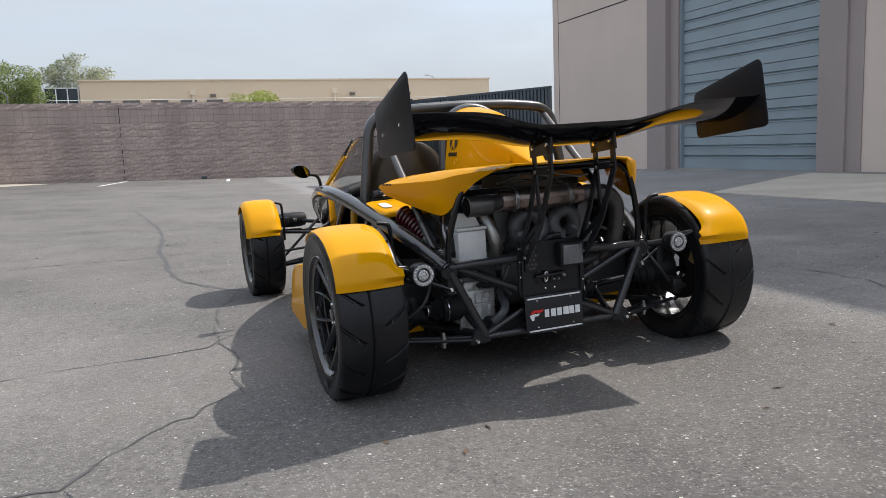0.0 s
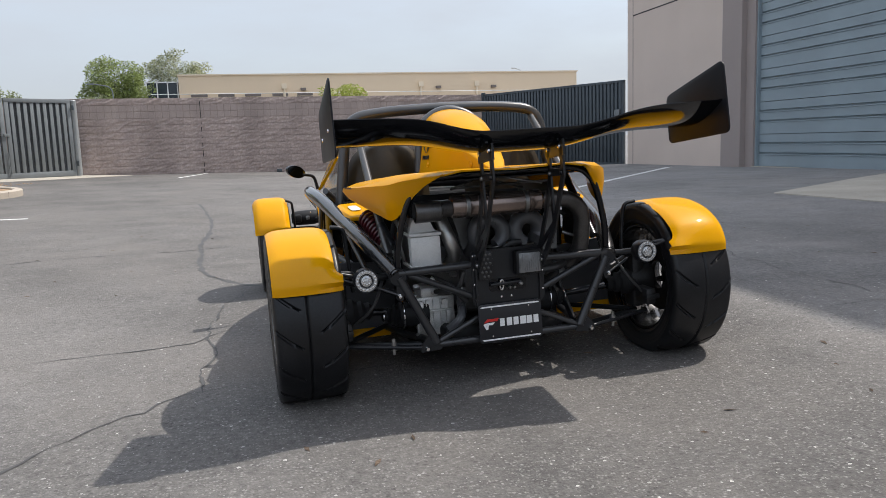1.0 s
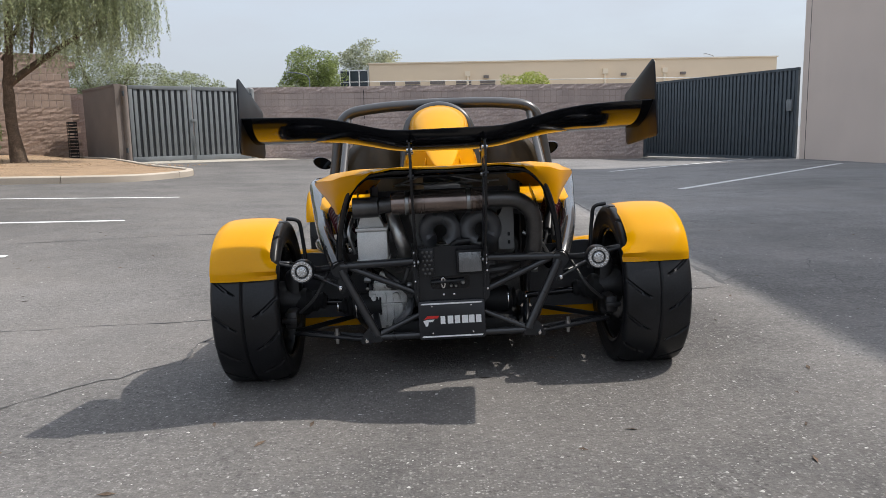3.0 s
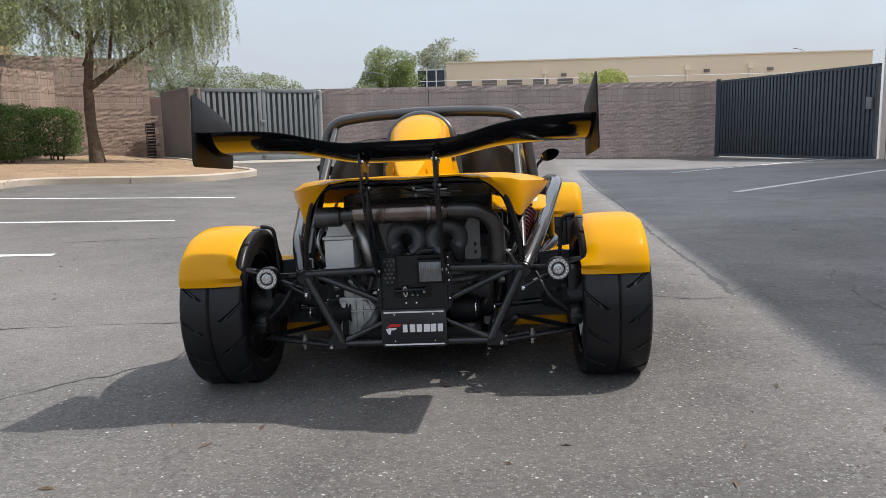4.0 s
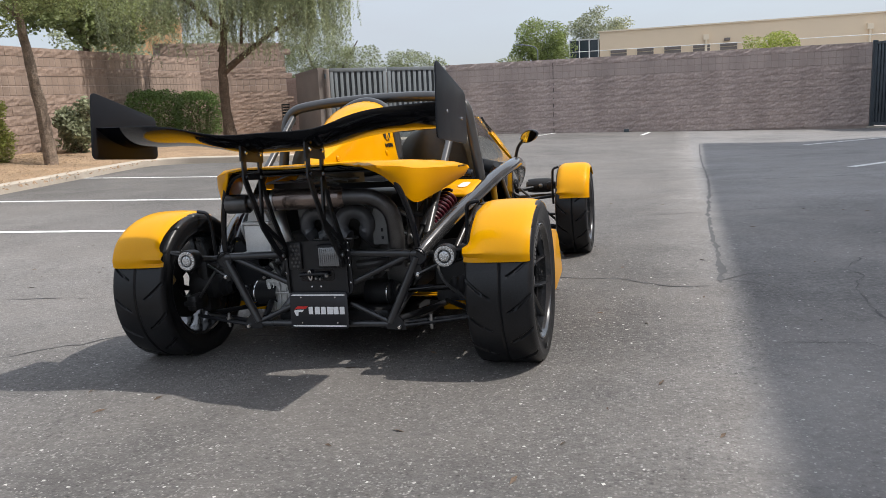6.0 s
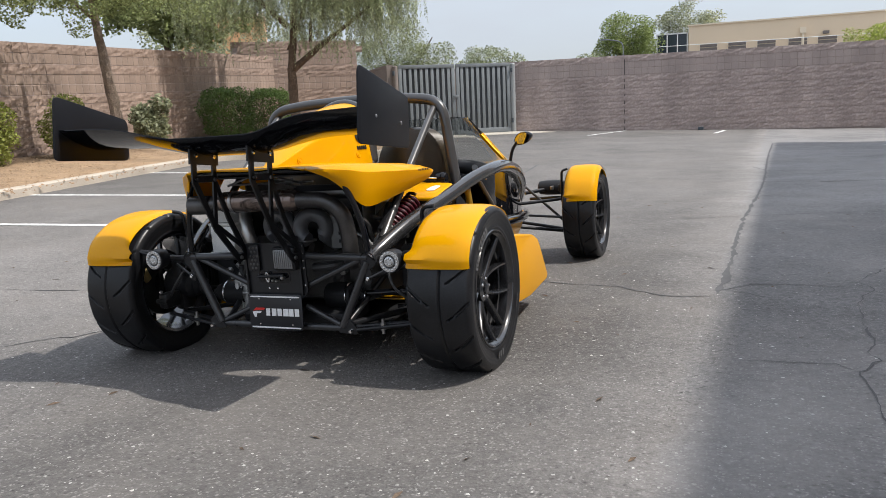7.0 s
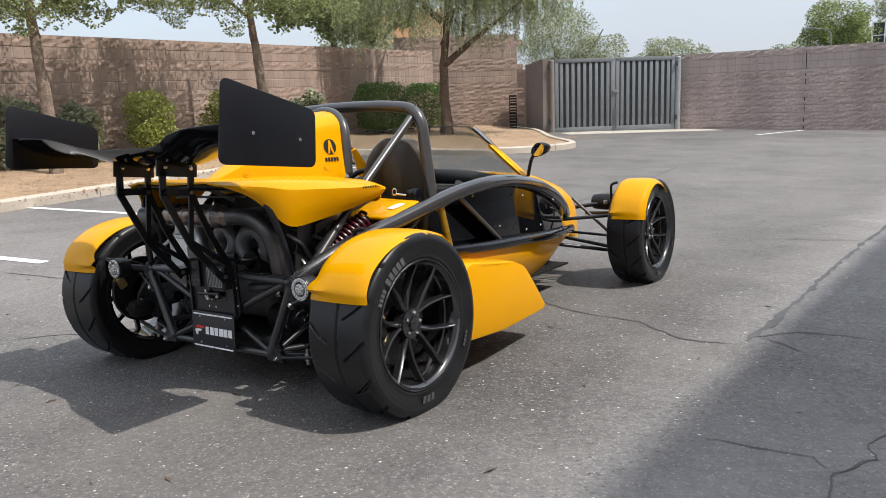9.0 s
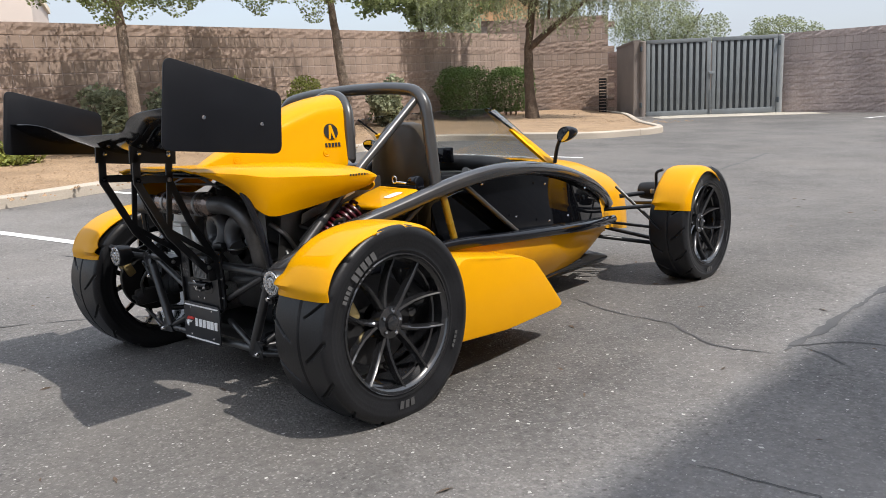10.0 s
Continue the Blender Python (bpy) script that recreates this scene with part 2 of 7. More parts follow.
CHROME_DULL = material("dull_plated_steel", (0.34, 0.34, 0.34), 0.32, metal=1.0, vary=0.15, scale=20)
CAST_IRON = material("brown_cast_iron", (0.056, 0.0532, 0.0518), 0.55, metal=0.5, vary=0.3, scale=20, grain=0.2)
DUCT_GREY = material("grey_black_hose", (0.077, 0.0798, 0.0868), 0.3, vary=0.15, scale=20, grain=0.1)


def glass(name, tint, rough=0.02):
    m = bpy.data.materials.new(name)
    m.use_nodes = True
    b = m.node_tree.nodes["Principled BSDF"]
    b.inputs["Base Color"].default_value = (*tint, 1)
    b.inputs["Transmission Weight"].default_value = 1.0
    b.inputs["Roughness"].default_value = rough
    b.inputs["IOR"].default_value = 1.32
    return m


SCREEN_GLASS = glass("clear_screen_plastic", (0.6, 0.62, 0.62))


def asphalt_material():
    m = bpy.data.materials.new("worn_asphalt")
    m.use_nodes = True
    nt = m.node_tree
    L = nt.links.new
    b = nt.nodes["Principled BSDF"]
    tc = nt.nodes.new("ShaderNodeTexCoord")

    def tex(kind, scale, **k):
        n = nt.nodes.new(kind)
        n.inputs["Scale"].default_value = scale
        for a, v in k.items():
            n.inputs[a].default_value = v
        L(tc.outputs["Object"], n.inputs["Vector"])
        return n

    def ramp(src, a, b_, lo, hi):
        n = nt.nodes.new("ShaderNodeMapRange")
        n.inputs[1].default_value, n.inputs[2].default_value, n.inputs[3].default_value, n.inputs[4].default_value = a, b_, lo, hi
        L(src, n.inputs[0])
        return n.outputs[0]

    def math_(op, a, b_):
        n = nt.nodes.new("ShaderNodeMath")
        n.operation = op
        for i, v in enumerate((a, b_)):
            if isinstance(v, (int, float)):
                n.inputs[i].default_value = v
            else:
                L(v, n.inputs[i])
        return n.outputs[0]
    wide = tex("ShaderNodeTexNoise", 0.42, Detail=5.0, Roughness=0.6)
    mid = tex("ShaderNodeTexNoise", 2.3, Detail=6.0, Roughness=0.6)
    fine = tex("ShaderNodeTexNoise", 55.0, Detail=4.0, Roughness=0.7)
    stone = tex("ShaderNodeTexVoronoi", 105.0)
    stone2 = tex("ShaderNodeTexVoronoi", 34.0)
    # ragged stones of mixed size rather than round dots
    rag = tex("ShaderNodeTexNoise", 130.0, Detail=3.0, Roughness=0.7)
    bend = nt.nodes.new("ShaderNodeVectorMath")
    bend.operation = "MULTIPLY_ADD"
    L(rag.outputs["Color"], bend.inputs[0])
    bend.inputs[1].default_value = (0.014, 0.014, 0.014)
    L(tc.outputs["Object"], bend.inputs[2])
    for n in (stone, stone2):
        n.inputs["Randomness"].default_value = 1.0
        L(bend.outputs[0], n.inputs["Vector"])
    tone = math_("MULTIPLY", ramp(wide.outputs["Fac"], 0.32, 0.68, 0.8, 1.2), ramp(mid.outputs["Fac"], 0.3, 0.7, 0.87, 1.13))
    tone = math_("MULTIPLY", tone, ramp(fine.outputs["Fac"], 0.25, 0.75, 0.72, 1.28))
    xyz = nt.nodes.new("ShaderNodeSeparateXYZ")
    L(tc.outputs["Object"], xyz.inputs[0])
    # nearer, paler towards the bays; further off, paler towards the lane, darker far out
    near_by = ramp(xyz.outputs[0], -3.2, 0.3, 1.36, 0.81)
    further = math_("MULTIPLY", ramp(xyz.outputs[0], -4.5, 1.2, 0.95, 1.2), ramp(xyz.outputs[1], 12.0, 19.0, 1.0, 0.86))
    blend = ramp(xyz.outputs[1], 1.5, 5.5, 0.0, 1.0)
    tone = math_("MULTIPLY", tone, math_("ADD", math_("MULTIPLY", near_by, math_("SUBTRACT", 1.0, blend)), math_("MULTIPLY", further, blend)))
    # darker towards the yard's near end, fading out on the bay side
    near_end = math_("MULTIPLY", ramp(xyz.outputs[1], -1.6, -0.6, 0.18, 0.0), ramp(xyz.outputs[0], -1.0, 0.3, 0.0, 1.0))
    tone = math_("MULTIPLY", tone, math_("SUBTRACT", 1.0, near_end))
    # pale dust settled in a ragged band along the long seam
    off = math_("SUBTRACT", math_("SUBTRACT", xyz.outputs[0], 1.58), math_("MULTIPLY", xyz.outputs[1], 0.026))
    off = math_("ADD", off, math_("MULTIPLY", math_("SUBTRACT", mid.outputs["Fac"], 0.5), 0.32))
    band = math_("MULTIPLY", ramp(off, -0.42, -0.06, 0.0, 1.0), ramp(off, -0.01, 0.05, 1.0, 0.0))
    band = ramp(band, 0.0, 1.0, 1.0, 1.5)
    far_side = ramp(off, -0.02, 0.06, 0.0, 1.0)
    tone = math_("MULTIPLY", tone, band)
    sep = nt.nodes.new("ShaderNodeSeparateColor")
    L(stone.outputs["Color"], sep.inputs[0])
    chip = math_("MULTIPLY", ramp(sep.outputs[0], 0.62, 1.0, 0.0, 1.0), ramp(stone.outputs["Distance"], 0.25, 0.6, 1.0, 0.0))
    sep2 = nt.nodes.new("ShaderNodeSeparateColor")
    L(stone2.outputs["Color"], sep2.inputs[0])
    chip2 = math_("MULTIPLY", ramp(sep2.outputs[1], 0.88, 0.99, 0.0, 0.8), ramp(stone2.outputs["Distance"], 0.1, 0.3, 1.0, 0.0))
    worn = ramp(xyz.outputs[1], -1.2, 4.5, 1.0, 0.35)
    chips = math_("MAXIMUM", math_("MULTIPLY", chip, math_("MULTIPLY", worn, 0.72)), math_("MULTIPLY", chip2, worn))
    clump = tex("ShaderNodeTexNoise", 31.0, Detail=3.0, Roughness=0.7)
    tone = math_("MULTIPLY", tone, ramp(clump.outputs["Fac"], 0.3, 0.7, 0.8, 1.22))
    # small dark pits where stones have been plucked out
    pit = tex("ShaderNodeTexVoronoi", 52.0)
    sep3 = nt.nodes.new("ShaderNodeSeparateColor")
    L(pit.outputs["Color"], sep3.inputs[0])
    pits = math_("MULTIPLY", ramp(sep3.outputs[2], 0.72, 0.95, 0.0, 1.0), ramp(pit.outputs["Distance"], 0.12, 0.45, 1.0, 0.0))
    tone = math_("MULTIPLY", tone, ramp(math_("MULTIPLY", pits, worn), 0.0, 1.0, 1.0, 0.45))
    mix = nt.nodes.new("ShaderNodeMix")
    mix.data_type = "RGBA"
    L(chips, mix.inputs["Factor"])
    sc = nt.nodes.new("ShaderNodeVectorMath")
    sc.operation = "SCALE"
    sc.inputs[0].default_value = ASPHALT
    L(tone, sc.inputs["Scale"])
    # tan dust lying in broad soft patches
    dusty = tex("ShaderNodeTexNoise", 0.75, Detail=6.0, Roughness=0.65)
    dust = nt.nodes.new("ShaderNodeMix")
    dust.data_type = "RGBA"
    L(ramp(dusty.outputs["Fac"], 0.46, 0.68, 0.0, 0.5), dust.inputs["Factor"])
    dust.inputs["B"].default_value = (0.185, 0.17, 0.156, 1)
    L(sc.outputs[0], dust.inputs["A"])
    # beyond the seam lies later, bluer asphalt, painted paler as sky fill in shade
    lane = nt.nodes.new("ShaderNodeMix")
    lane.data_type, lane.blend_type = "RGBA", "MULTIPLY"
    L(far_side, lane.inputs["Factor"])
    L(dust.outputs["Result"], lane.inputs["A"])
    lane.inputs["B"].default_value = (1.43, 1.47, 1.52, 1)
    L(lane.outputs["Result"], mix.inputs["A"])
    mix.inputs["B"].default_value = (0.34, 0.33, 0.31, 1)
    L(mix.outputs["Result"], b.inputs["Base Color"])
    b.inputs["Roughness"].default_value = 0.85
    b.inputs["Specular IOR Level"].default_value = 0.35
    bp = nt.nodes.new("ShaderNodeBump")
    bp.inputs["Strength"].default_value, bp.inputs["Distance"].default_value = 0.9, 0.006
    L(math_("ADD", fine.outputs["Fac"], math_("MULTIPLY", stone.outputs["Distance"], -0.6)), bp.inputs["Height"])
    L(bp.outputs[0], b.inputs["Normal"])
    return m


def wall_material(name, colour):
    """Split-face concrete block: rough relief, per-block tone, water stains."""
    m = material(name, colour, 0.92, vary=0.15, scale=1.1, grain=0.14, fine=15, bump=0.015, each=0.06, spec=0.2, stain=True)
    return m


ASPHALT = (0.122, 0.1155, 0.1105)
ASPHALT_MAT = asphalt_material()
CMU_BROWN = wall_material("brown_split_face_block", (0.4, 0.33, 0.305))
CMU_SMOOTH = material("brown_scored_block", (0.4, 0.335, 0.31), 0.9, vary=0.13, scale=1.1, grain=0.12, fine=60, bump=0.006, each=0.03, spec=0.2, stain=True)
CMU_TAN = wall_material("tan_split_face_block", (0.268, 0.2, 0.162))
CMU_TAN_SMOOTH = material("tan_scored_block", (0.272, 0.206, 0.167), 0.9, vary=0.2, scale=1.1, grain=0.12, fine=60, bump=0.006, each=0.05, spec=0.2, stain=True)
MORTAR = material("grey_mortar", (0.33, 0.272, 0.25), 0.95, vary=0.15, scale=5, grain=0.2, spec=0.2)
STUCCO_BROWN = material("brown_painted_block", (0.195, 0.168, 0.153), 0.9, vary=0.1, scale=2, grain=0.1, fine=80, bump=0.004, spec=0.2)
GATE_GREY = material("grey_painted_steel", (0.165, 0.182, 0.193), 0.5, metal=0.1, vary=0.12, scale=3, grain=0.06)
GATE_POST = material("pale_grey_painted_steel", (0.27, 0.285, 0.29), 0.5, metal=0.1, vary=0.1, scale=3, grain=0.06)
GATE_GROOVE_SHADE = material("shadowed_gate_sheet", (0.05, 0.055, 0.06), 0.7, vary=0.1, scale=3)
GATE_DARK = material("dark_slate_painted_steel", (0.06, 0.075, 0.088), 0.5, metal=0.1, vary=0.15, scale=3, grain=0.06)
TILTUP = material("beige_painted_concrete", (0.6, 0.51, 0.45), 0.85, vary=0.04, scale=0.8, grain=0.04, fine=90, bump=0.002, spec=0.25)
TILTUP_GREY = material("taupe_painted_concrete", (0.33, 0.285, 0.27), 0.85, vary=0.05, scale=0.8, grain=0.05, fine=90, bump=0.002, spec=0.25)
DOOR_GREY = material("blue_grey_roller_steel", (0.25, 0.31, 0.345), 0.5, vary=0.08, scale=1.5, grain=0.05, metal=0.1)
CONCRETE = material("pale_concrete", (0.4, 0.37, 0.32), 0.9, vary=0.14, scale=1.4, grain=0.15, fine=60, bump=0.004, spec=0.25)
KERB = material("weathered_kerb_concrete", (0.42, 0.37, 0.31), 0.9, vary=0.1, scale=1.2, grain=0.08, fine=60, bump=0.004, spec=0.25)
LINE_WHITE = material("white_road_paint", (0.66, 0.66, 0.65), 0.75, vary=0.18, scale=5, grain=0.25, fine=90)
GRAVEL = material("tan_decomposed_granite", (0.3, 0.21, 0.134), 0.95, vary=0.18, scale=2, grain=0.4, fine=50, bump=0.02, spec=0.2)
BARK = material("grey_brown_bark", (0.12, 0.088, 0.065), 0.95, vary=0.3, scale=9, grain=0.3, fine=40, bump=0.02, spec=0.2)


def leaf_material(name, colour, through_=0.35):
    """Thin leaves: some light passes through them."""
    m = material(name, colour, 0.55, vary=0.25, scale=1.5, island=0.45, spec=0.3)
    nt = m.node_tree
    b = nt.nodes["Principled BSDF"]
    tr = nt.nodes.new("ShaderNodeBsdfTranslucent")
    nt.links.new(b.inputs["Base Color"].links[0].from_socket, tr.inputs["Color"])
    mx = nt.nodes.new("ShaderNodeMixShader")
    mx.inputs[0].default_value = through_
    nt.links.new(b.outputs[0], mx.inputs[1])
    nt.links.new(tr.outputs[0], mx.inputs[2])
    nt.links.new(mx.outputs[0], nt.nodes["Material Output"].inputs["Surface"])
    return m


LEAF = leaf_material("green_leaf", (0.205, 0.25, 0.085), 0.46)
LEAF_DARK = leaf_material("dark_green_leaf", (0.1, 0.16, 0.045), 0.4)
LEAF_PALE = leaf_material("pale_grey_green_leaf", (0.28, 0.3, 0.19), 0.45)
LEAF_PEPPER = leaf_material("olive_grey_leaf", (0.3, 0.33, 0.19), 0.48)
LEAF_BROAD = leaf_material("olive_green_leaf", (0.23, 0.265, 0.11), 0.42)
LEAF_HAZE = leaf_material("hazy_olive_leaf", (0.25, 0.275, 0.15), 0.5)
LEAF_LIME = leaf_material("lime_green_leaf", (0.3, 0.34, 0.07))
LEAF_LIME_DARK = leaf_material("yellow_green_leaf", (0.29, 0.32, 0.085), 0.42)
FAR_WALL = material("tan_stucco", (0.74, 0.59, 0.42), 0.9, vary=0.04, scale=0.2, grain=0.03)
FAR_BAND = material("cream_stucco_band", (0.78, 0.66, 0.5), 0.9, vary=0.04, scale=0.2, grain=0.03)
DARK_GLASS = material("dark_window_glass", (0.03, 0.04, 0.05), 0.12, vary=0.1, scale=1)
ORANGE_STUCCO = material("orange_stucco", (0.5, 0.29, 0.15), 0.9, vary=0.05, scale=0.5)
WHITE_METAL = material("white_painted_metal", (0.7, 0.7, 0.68), 0.5, vary=0.05)
BARK_PALE = material("pale_grey_bark", (0.2, 0.155, 0.12), 0.95, vary=0.3, scale=9, grain=0.3, fine=40, bump=0.02, spec=0.2)
SEAL = material("old_crack_sealant", (0.074, 0.073, 0.074), 0.8, vary=0.3, scale=8)
CHIP = material("pale_stone_chip", (0.36, 0.35, 0.33), 0.9, vary=0.1, island=0.5)
CRACK = material("dark_crack_filler", (0.055, 0.054, 0.054), 0.7, vary=0.3, scale=8)


# ---- the ground ----
def height(x, y):
    """The yard: two gentle falls meeting in a drain line."""
    p = 0.0265 * min(x, 10) - 0.0108 * min(y, 24)
    q = min(-0.11 - 0.025 * x + 0.0095 * min(y, 24), 0.3)
    # a shallow dip in the lane
    dip = 0.02 * math.exp(-((x - 0.1) / 1.6) ** 2 - (y + 0.6) ** 2)
    return (p + q) / 2 + math.sqrt((p - q) ** 2 + 1e-4) / 2 - dip


def ground_sheet():
    xs = [-3000, -600, -150, -60, -35] + [-24 + i * 0.375 for i in range(120)] + [25, 40, 70, 160, 600, 3000]
    ys = [-3000, -600, -150, -50, -25] + [-14 + i * 0.375 for i in range(112)] + [32, 45, 70, 160, 600, 3000]
    bm = bmesh.new()
    skin(bm, [[(x, y, height(max(-24, min(x, 20)), max(-14, min(y, 28)))) for x in xs] for y in ys])
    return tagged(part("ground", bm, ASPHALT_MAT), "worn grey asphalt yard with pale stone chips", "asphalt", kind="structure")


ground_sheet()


def strip(name, pts, width, lift, mat, label, category, kind="structure", steps=10):
    """A thin painted line or slab that follows the ground."""
    bm = bmesh.new()
    P = [Vector((*p, 0)) for p in pts]
    left, right = [], []
    for i, (a, b) in enumerate(zip(P, P[1:])):
        side = Vector((-(b - a).y, (b - a).x, 0)).normalized() * width / 2
        for k in range(steps + 1):
            c = a.lerp(b, k / steps)
            for row, s in ((left, 1), (right, -1)):
                q = c + s * side
                row.append((q.x, q.y, height(q.x, q.y) + lift))
    skin(bm, [left, right])
    for f in bm.faces:
        if f.normal.z < 0:
            f.normal_flip()
    return tagged(part(name, bm, mat), label, category, kind=kind)


STALLS = [((-3.74, 8.4), (-8.1, 7.75)), ((-3.46, 5.56), (-7.4, 4.8)), ((-3.5, 3.18), (-6.8, 2.5)), ((-3.5, 0.96), (-6.0, 0.45))]
for a, b in STALLS:
    strip("parking_line", (a, b), 0.1, 0.004, LINE_WHITE, "white painted parking bay line on asphalt", "parking line")
for a, b, w in (((4.28, 14.97), (9.3, 18.6), 0.15), ((3.81, 8.57), (9.1, 13.7), 0.14), ((-2.6, 19.4), (-1.95, 22.1), 0.1), ((0.8, 20.3), (1.0, 22.0), 0.1)):
    strip("parking_line", (a, b), w, 0.004, LINE_WHITE, "white painted parking bay line on asphalt", "parking line")


# ---- block walls ----
def block_wall(name, a, b, za, zb, ta, tb, mats, thick=0.2, label="", smooth_rows=(1, 2, 3), keep=300, near=None, cols=0.4):
    """A concrete-block wall from a to b, base za..zb, top ta..tb: a mortar core and single blocks set proud of it."""
    a, b = Vector((*a, 0)), Vector((*b, 0))
    d = (b - a)
    length = d.length
    d.normalize()
    n = Vector((d.y, -d.x, 0))
    core = bmesh.new()
    q = []
    for s, zz, tt in ((0, za, ta), (length, zb, tb)):
        for o in (-0.007, -thick + 0.007):
            p = a + d * s + n * o
            q += [core.verts.new((p.x, p.y, zz - 0.4)), core.verts.new((p.x, p.y, tt - 0.01))]
    for f in ((0, 1, 3, 2), (4, 6, 7, 5), (0, 4, 5, 1), (2, 3, 7, 6), (1, 5, 7, 3), (0, 2, 6, 4)):
        core.faces.new([q[i] for i in f])
    wall = tagged(part(name, core, MORTAR, smooth=False), label, "wall", kind="structure")
    WALLS.append((wall, a, d, n, length, za, zb, ta, tb, mats, thick, smooth_rows, keep, cols))
    return wall


def framed_wall(p, d):
    """A matrix at p on the ground with x along d."""
    d = Vector((*d, 0)).normalized()
    return Matrix(((d.x, -d.y, 0, p[0]), (d.y, d.x, 0, p[1]), (0, 0, 1, 0), (0, 0, 0, 1)))


WALLS = []
block_wall("wall_north", (-5.95, 22.01), (7.4, 23.05), 0.2, -0.1, 2.5, 2.47, (CMU_BROWN, CMU_SMOOTH), smooth_rows=(1, 2),
           label="brown split-face concrete block wall with scored courses")
part("control_joint", boxed(-0.009, 0.009, -0.006, 0.03, 0.0, 2.5, m=framed_wall((-2.0, 22.318), (1.0, 0.0778))), BLACK_MATT, bpy.data.objects["wall_north"], "dark vertical control joint", smooth=False)
block_wall("wall_west", (-10.0, -1.5), (-12.75, 19.0), 0.2, 0.4, 2.35, 3.0, (CMU_TAN, CMU_TAN_SMOOTH), smooth_rows=(1, 3, 4),
           label="tan concrete block wall with alternating scored and split-face courses, water-stained")
block_wall("wall_corner", (-14.6, 19.3), (-11.25, 21.95), 0.35, 0.35, 3.6, 3.6, (CMU_TAN, CMU_TAN_SMOOTH), smooth_rows=(2, 3, 6, 7),
           label="taller sunlit tan concrete block wall behind the tree")
block_wall("wall_corner_return", (-11.25, 21.95), (-13.6, 25.0), 0.35, 0.3, 3.6, 3.6, (CMU_TAN, CMU_TAN_SMOOTH), smooth_rows=(2, 3, 6, 7),
           label="return of the taller tan block wall", keep=0)
block_wall("wall_north_west", (-16.0, 24.5), (-5.45, 23.2), 0.25, 0.2, 2.5, 2.5, (CMU_BROWN, CMU_SMOOTH),
           label="brown concrete block wall behind the bin enclosure", keep=0)


# ---- bin enclosure with steel gates ----
GL, GR = Vector((-8.55, 19.3, 0)), Vector((-5.5, 21.75, 0))


def framed(o, d):
    """A matrix at o with x along d."""
    d = Vector((d[0], d[1], 0)).normalized()
    m = Matrix(((d.x, -d.y, 0, o[0]), (d.y, d.x, 0, o[1]), (0, 0, 1, o[2]), (0, 0, 0, 1)))
    return m


def gate_leaf(width, tall, m, label):
    leaf = thing("steel_gate", m, label, "gate", "bin enclosure gates")
    bm = join(boxed(0, width, -0.03, 0.03, tall - 0.11, tall, bevel=0.006), boxed(0, width, -0.03, 0.03, 0.02, 0.18, bevel=0.006),
              boxed(0, 0.11, -0.03, 0.03, 0.18, tall - 0.11, bevel=0.006), boxed(width - 0.11, width, -0.03, 0.03, 0.18, tall - 0.11, bevel=0.006))
    part("gate_frame", bm, GATE_GREY, leaf)
    # ribbed sheet: raised flats between narrow dark grooves
    n = 9
    pitch = (width - 0.22) / n
    slat = boxed(-pitch * 0.27, pitch * 0.27, -0.012, 0.034, 0.18, tall - 0.11, bevel=0.006)
    me = part("slat", slat, GATE_GREY, leaf)
    me.location = (0.11 + pitch * 0.5, 0, 0)
    for k in range(1, n):
        c = new("slat", me.data)
        c.parent, c.location = leaf, (0.11 + pitch * (k + 0.5), 0, 0)
    # the grooves' shade is painted as a dark sheet behind the flats
    part("backing_sheet", boxed(0.11, width - 0.11, 0.034, 0.045, 0.18, tall - 0.11), GATE_GROOVE_SHADE, leaf)
    return leaf


gd = GR - GL
GW = gd.length
TALL = 2.22
for k, (s, wd) in enumerate(((0.1, GW / 2 - 0.12), (GW / 2 + 0.02, GW / 2 - 0.12))):
    o = GL + gd.normalized() * s
    leaf = gate_leaf(wd, TALL, framed((o.x, o.y, 0.24), gd), "closed grey steel gate leaf with vertical ribs")
    if k == 0:
        part("latch", boxed(wd - 0.06, wd + 0.1, -0.08, -0.03, 1.18, 1.26, bevel=0.005), GATE_GREY, leaf)
        part("drop_bolt", tubed([(wd, -0.06, 0.0), (wd, -0.06, 0.75)], 0.014), GATE_GREY, leaf)
for p, mat, tone in ((GL, STUCCO_BROWN, "brown painted"), (GR, GATE_POST, "pale grey")):
    post = thing("gate_post", Matrix.Translation((p.x, p.y, 0.2)), "round " + tone + " steel gate post", "post", "gate posts")
    part("post", lathed([(0, 0.085), (2.22, 0.085), (2.24, 0.07), (2.25, 0.0)], axis="z", seg=20), mat, post)
    for z in (0.35, 1.95):
        part("hinge", boxed(-0.03, 0.03, -0.13, -0.06, z, z + 0.14, bevel=0.006), GATE_DARK, post)
    part("base", lathed([(0, 0.26), (0.05, 0.26), (0.06, 0.2)], axis="z", seg=20), CONCRETE, post)
gn = Vector((-gd.y, gd.x, 0)).normalized()


def enclosure_wall(name, p, q, top):
    d = q - p
    bm = boxed(0, d.length, -0.1, 0.1, -0.3, top, m=framed((p.x, p.y, 0.22), d))
    box(bm, -0.0, d.length, -0.115, 0.115, top, top + 0.06, m=framed((p.x, p.y, 0.22), d))
    return tagged(part(name, bm, STUCCO_BROWN, smooth=False), "brown painted block wall of the bin enclosure", "wall", kind="structure")


enclosure_wall("enclosure_wall_west", GL - gd.normalized() * 0.16, GL - gd.normalized() * 0.16 + gn * 3.1, 2.2)
enclosure_wall("enclosure_wall_back", GL - gd.normalized() * 0.16 + gn * 3.1, GR + gn * 3.0, 2.2)


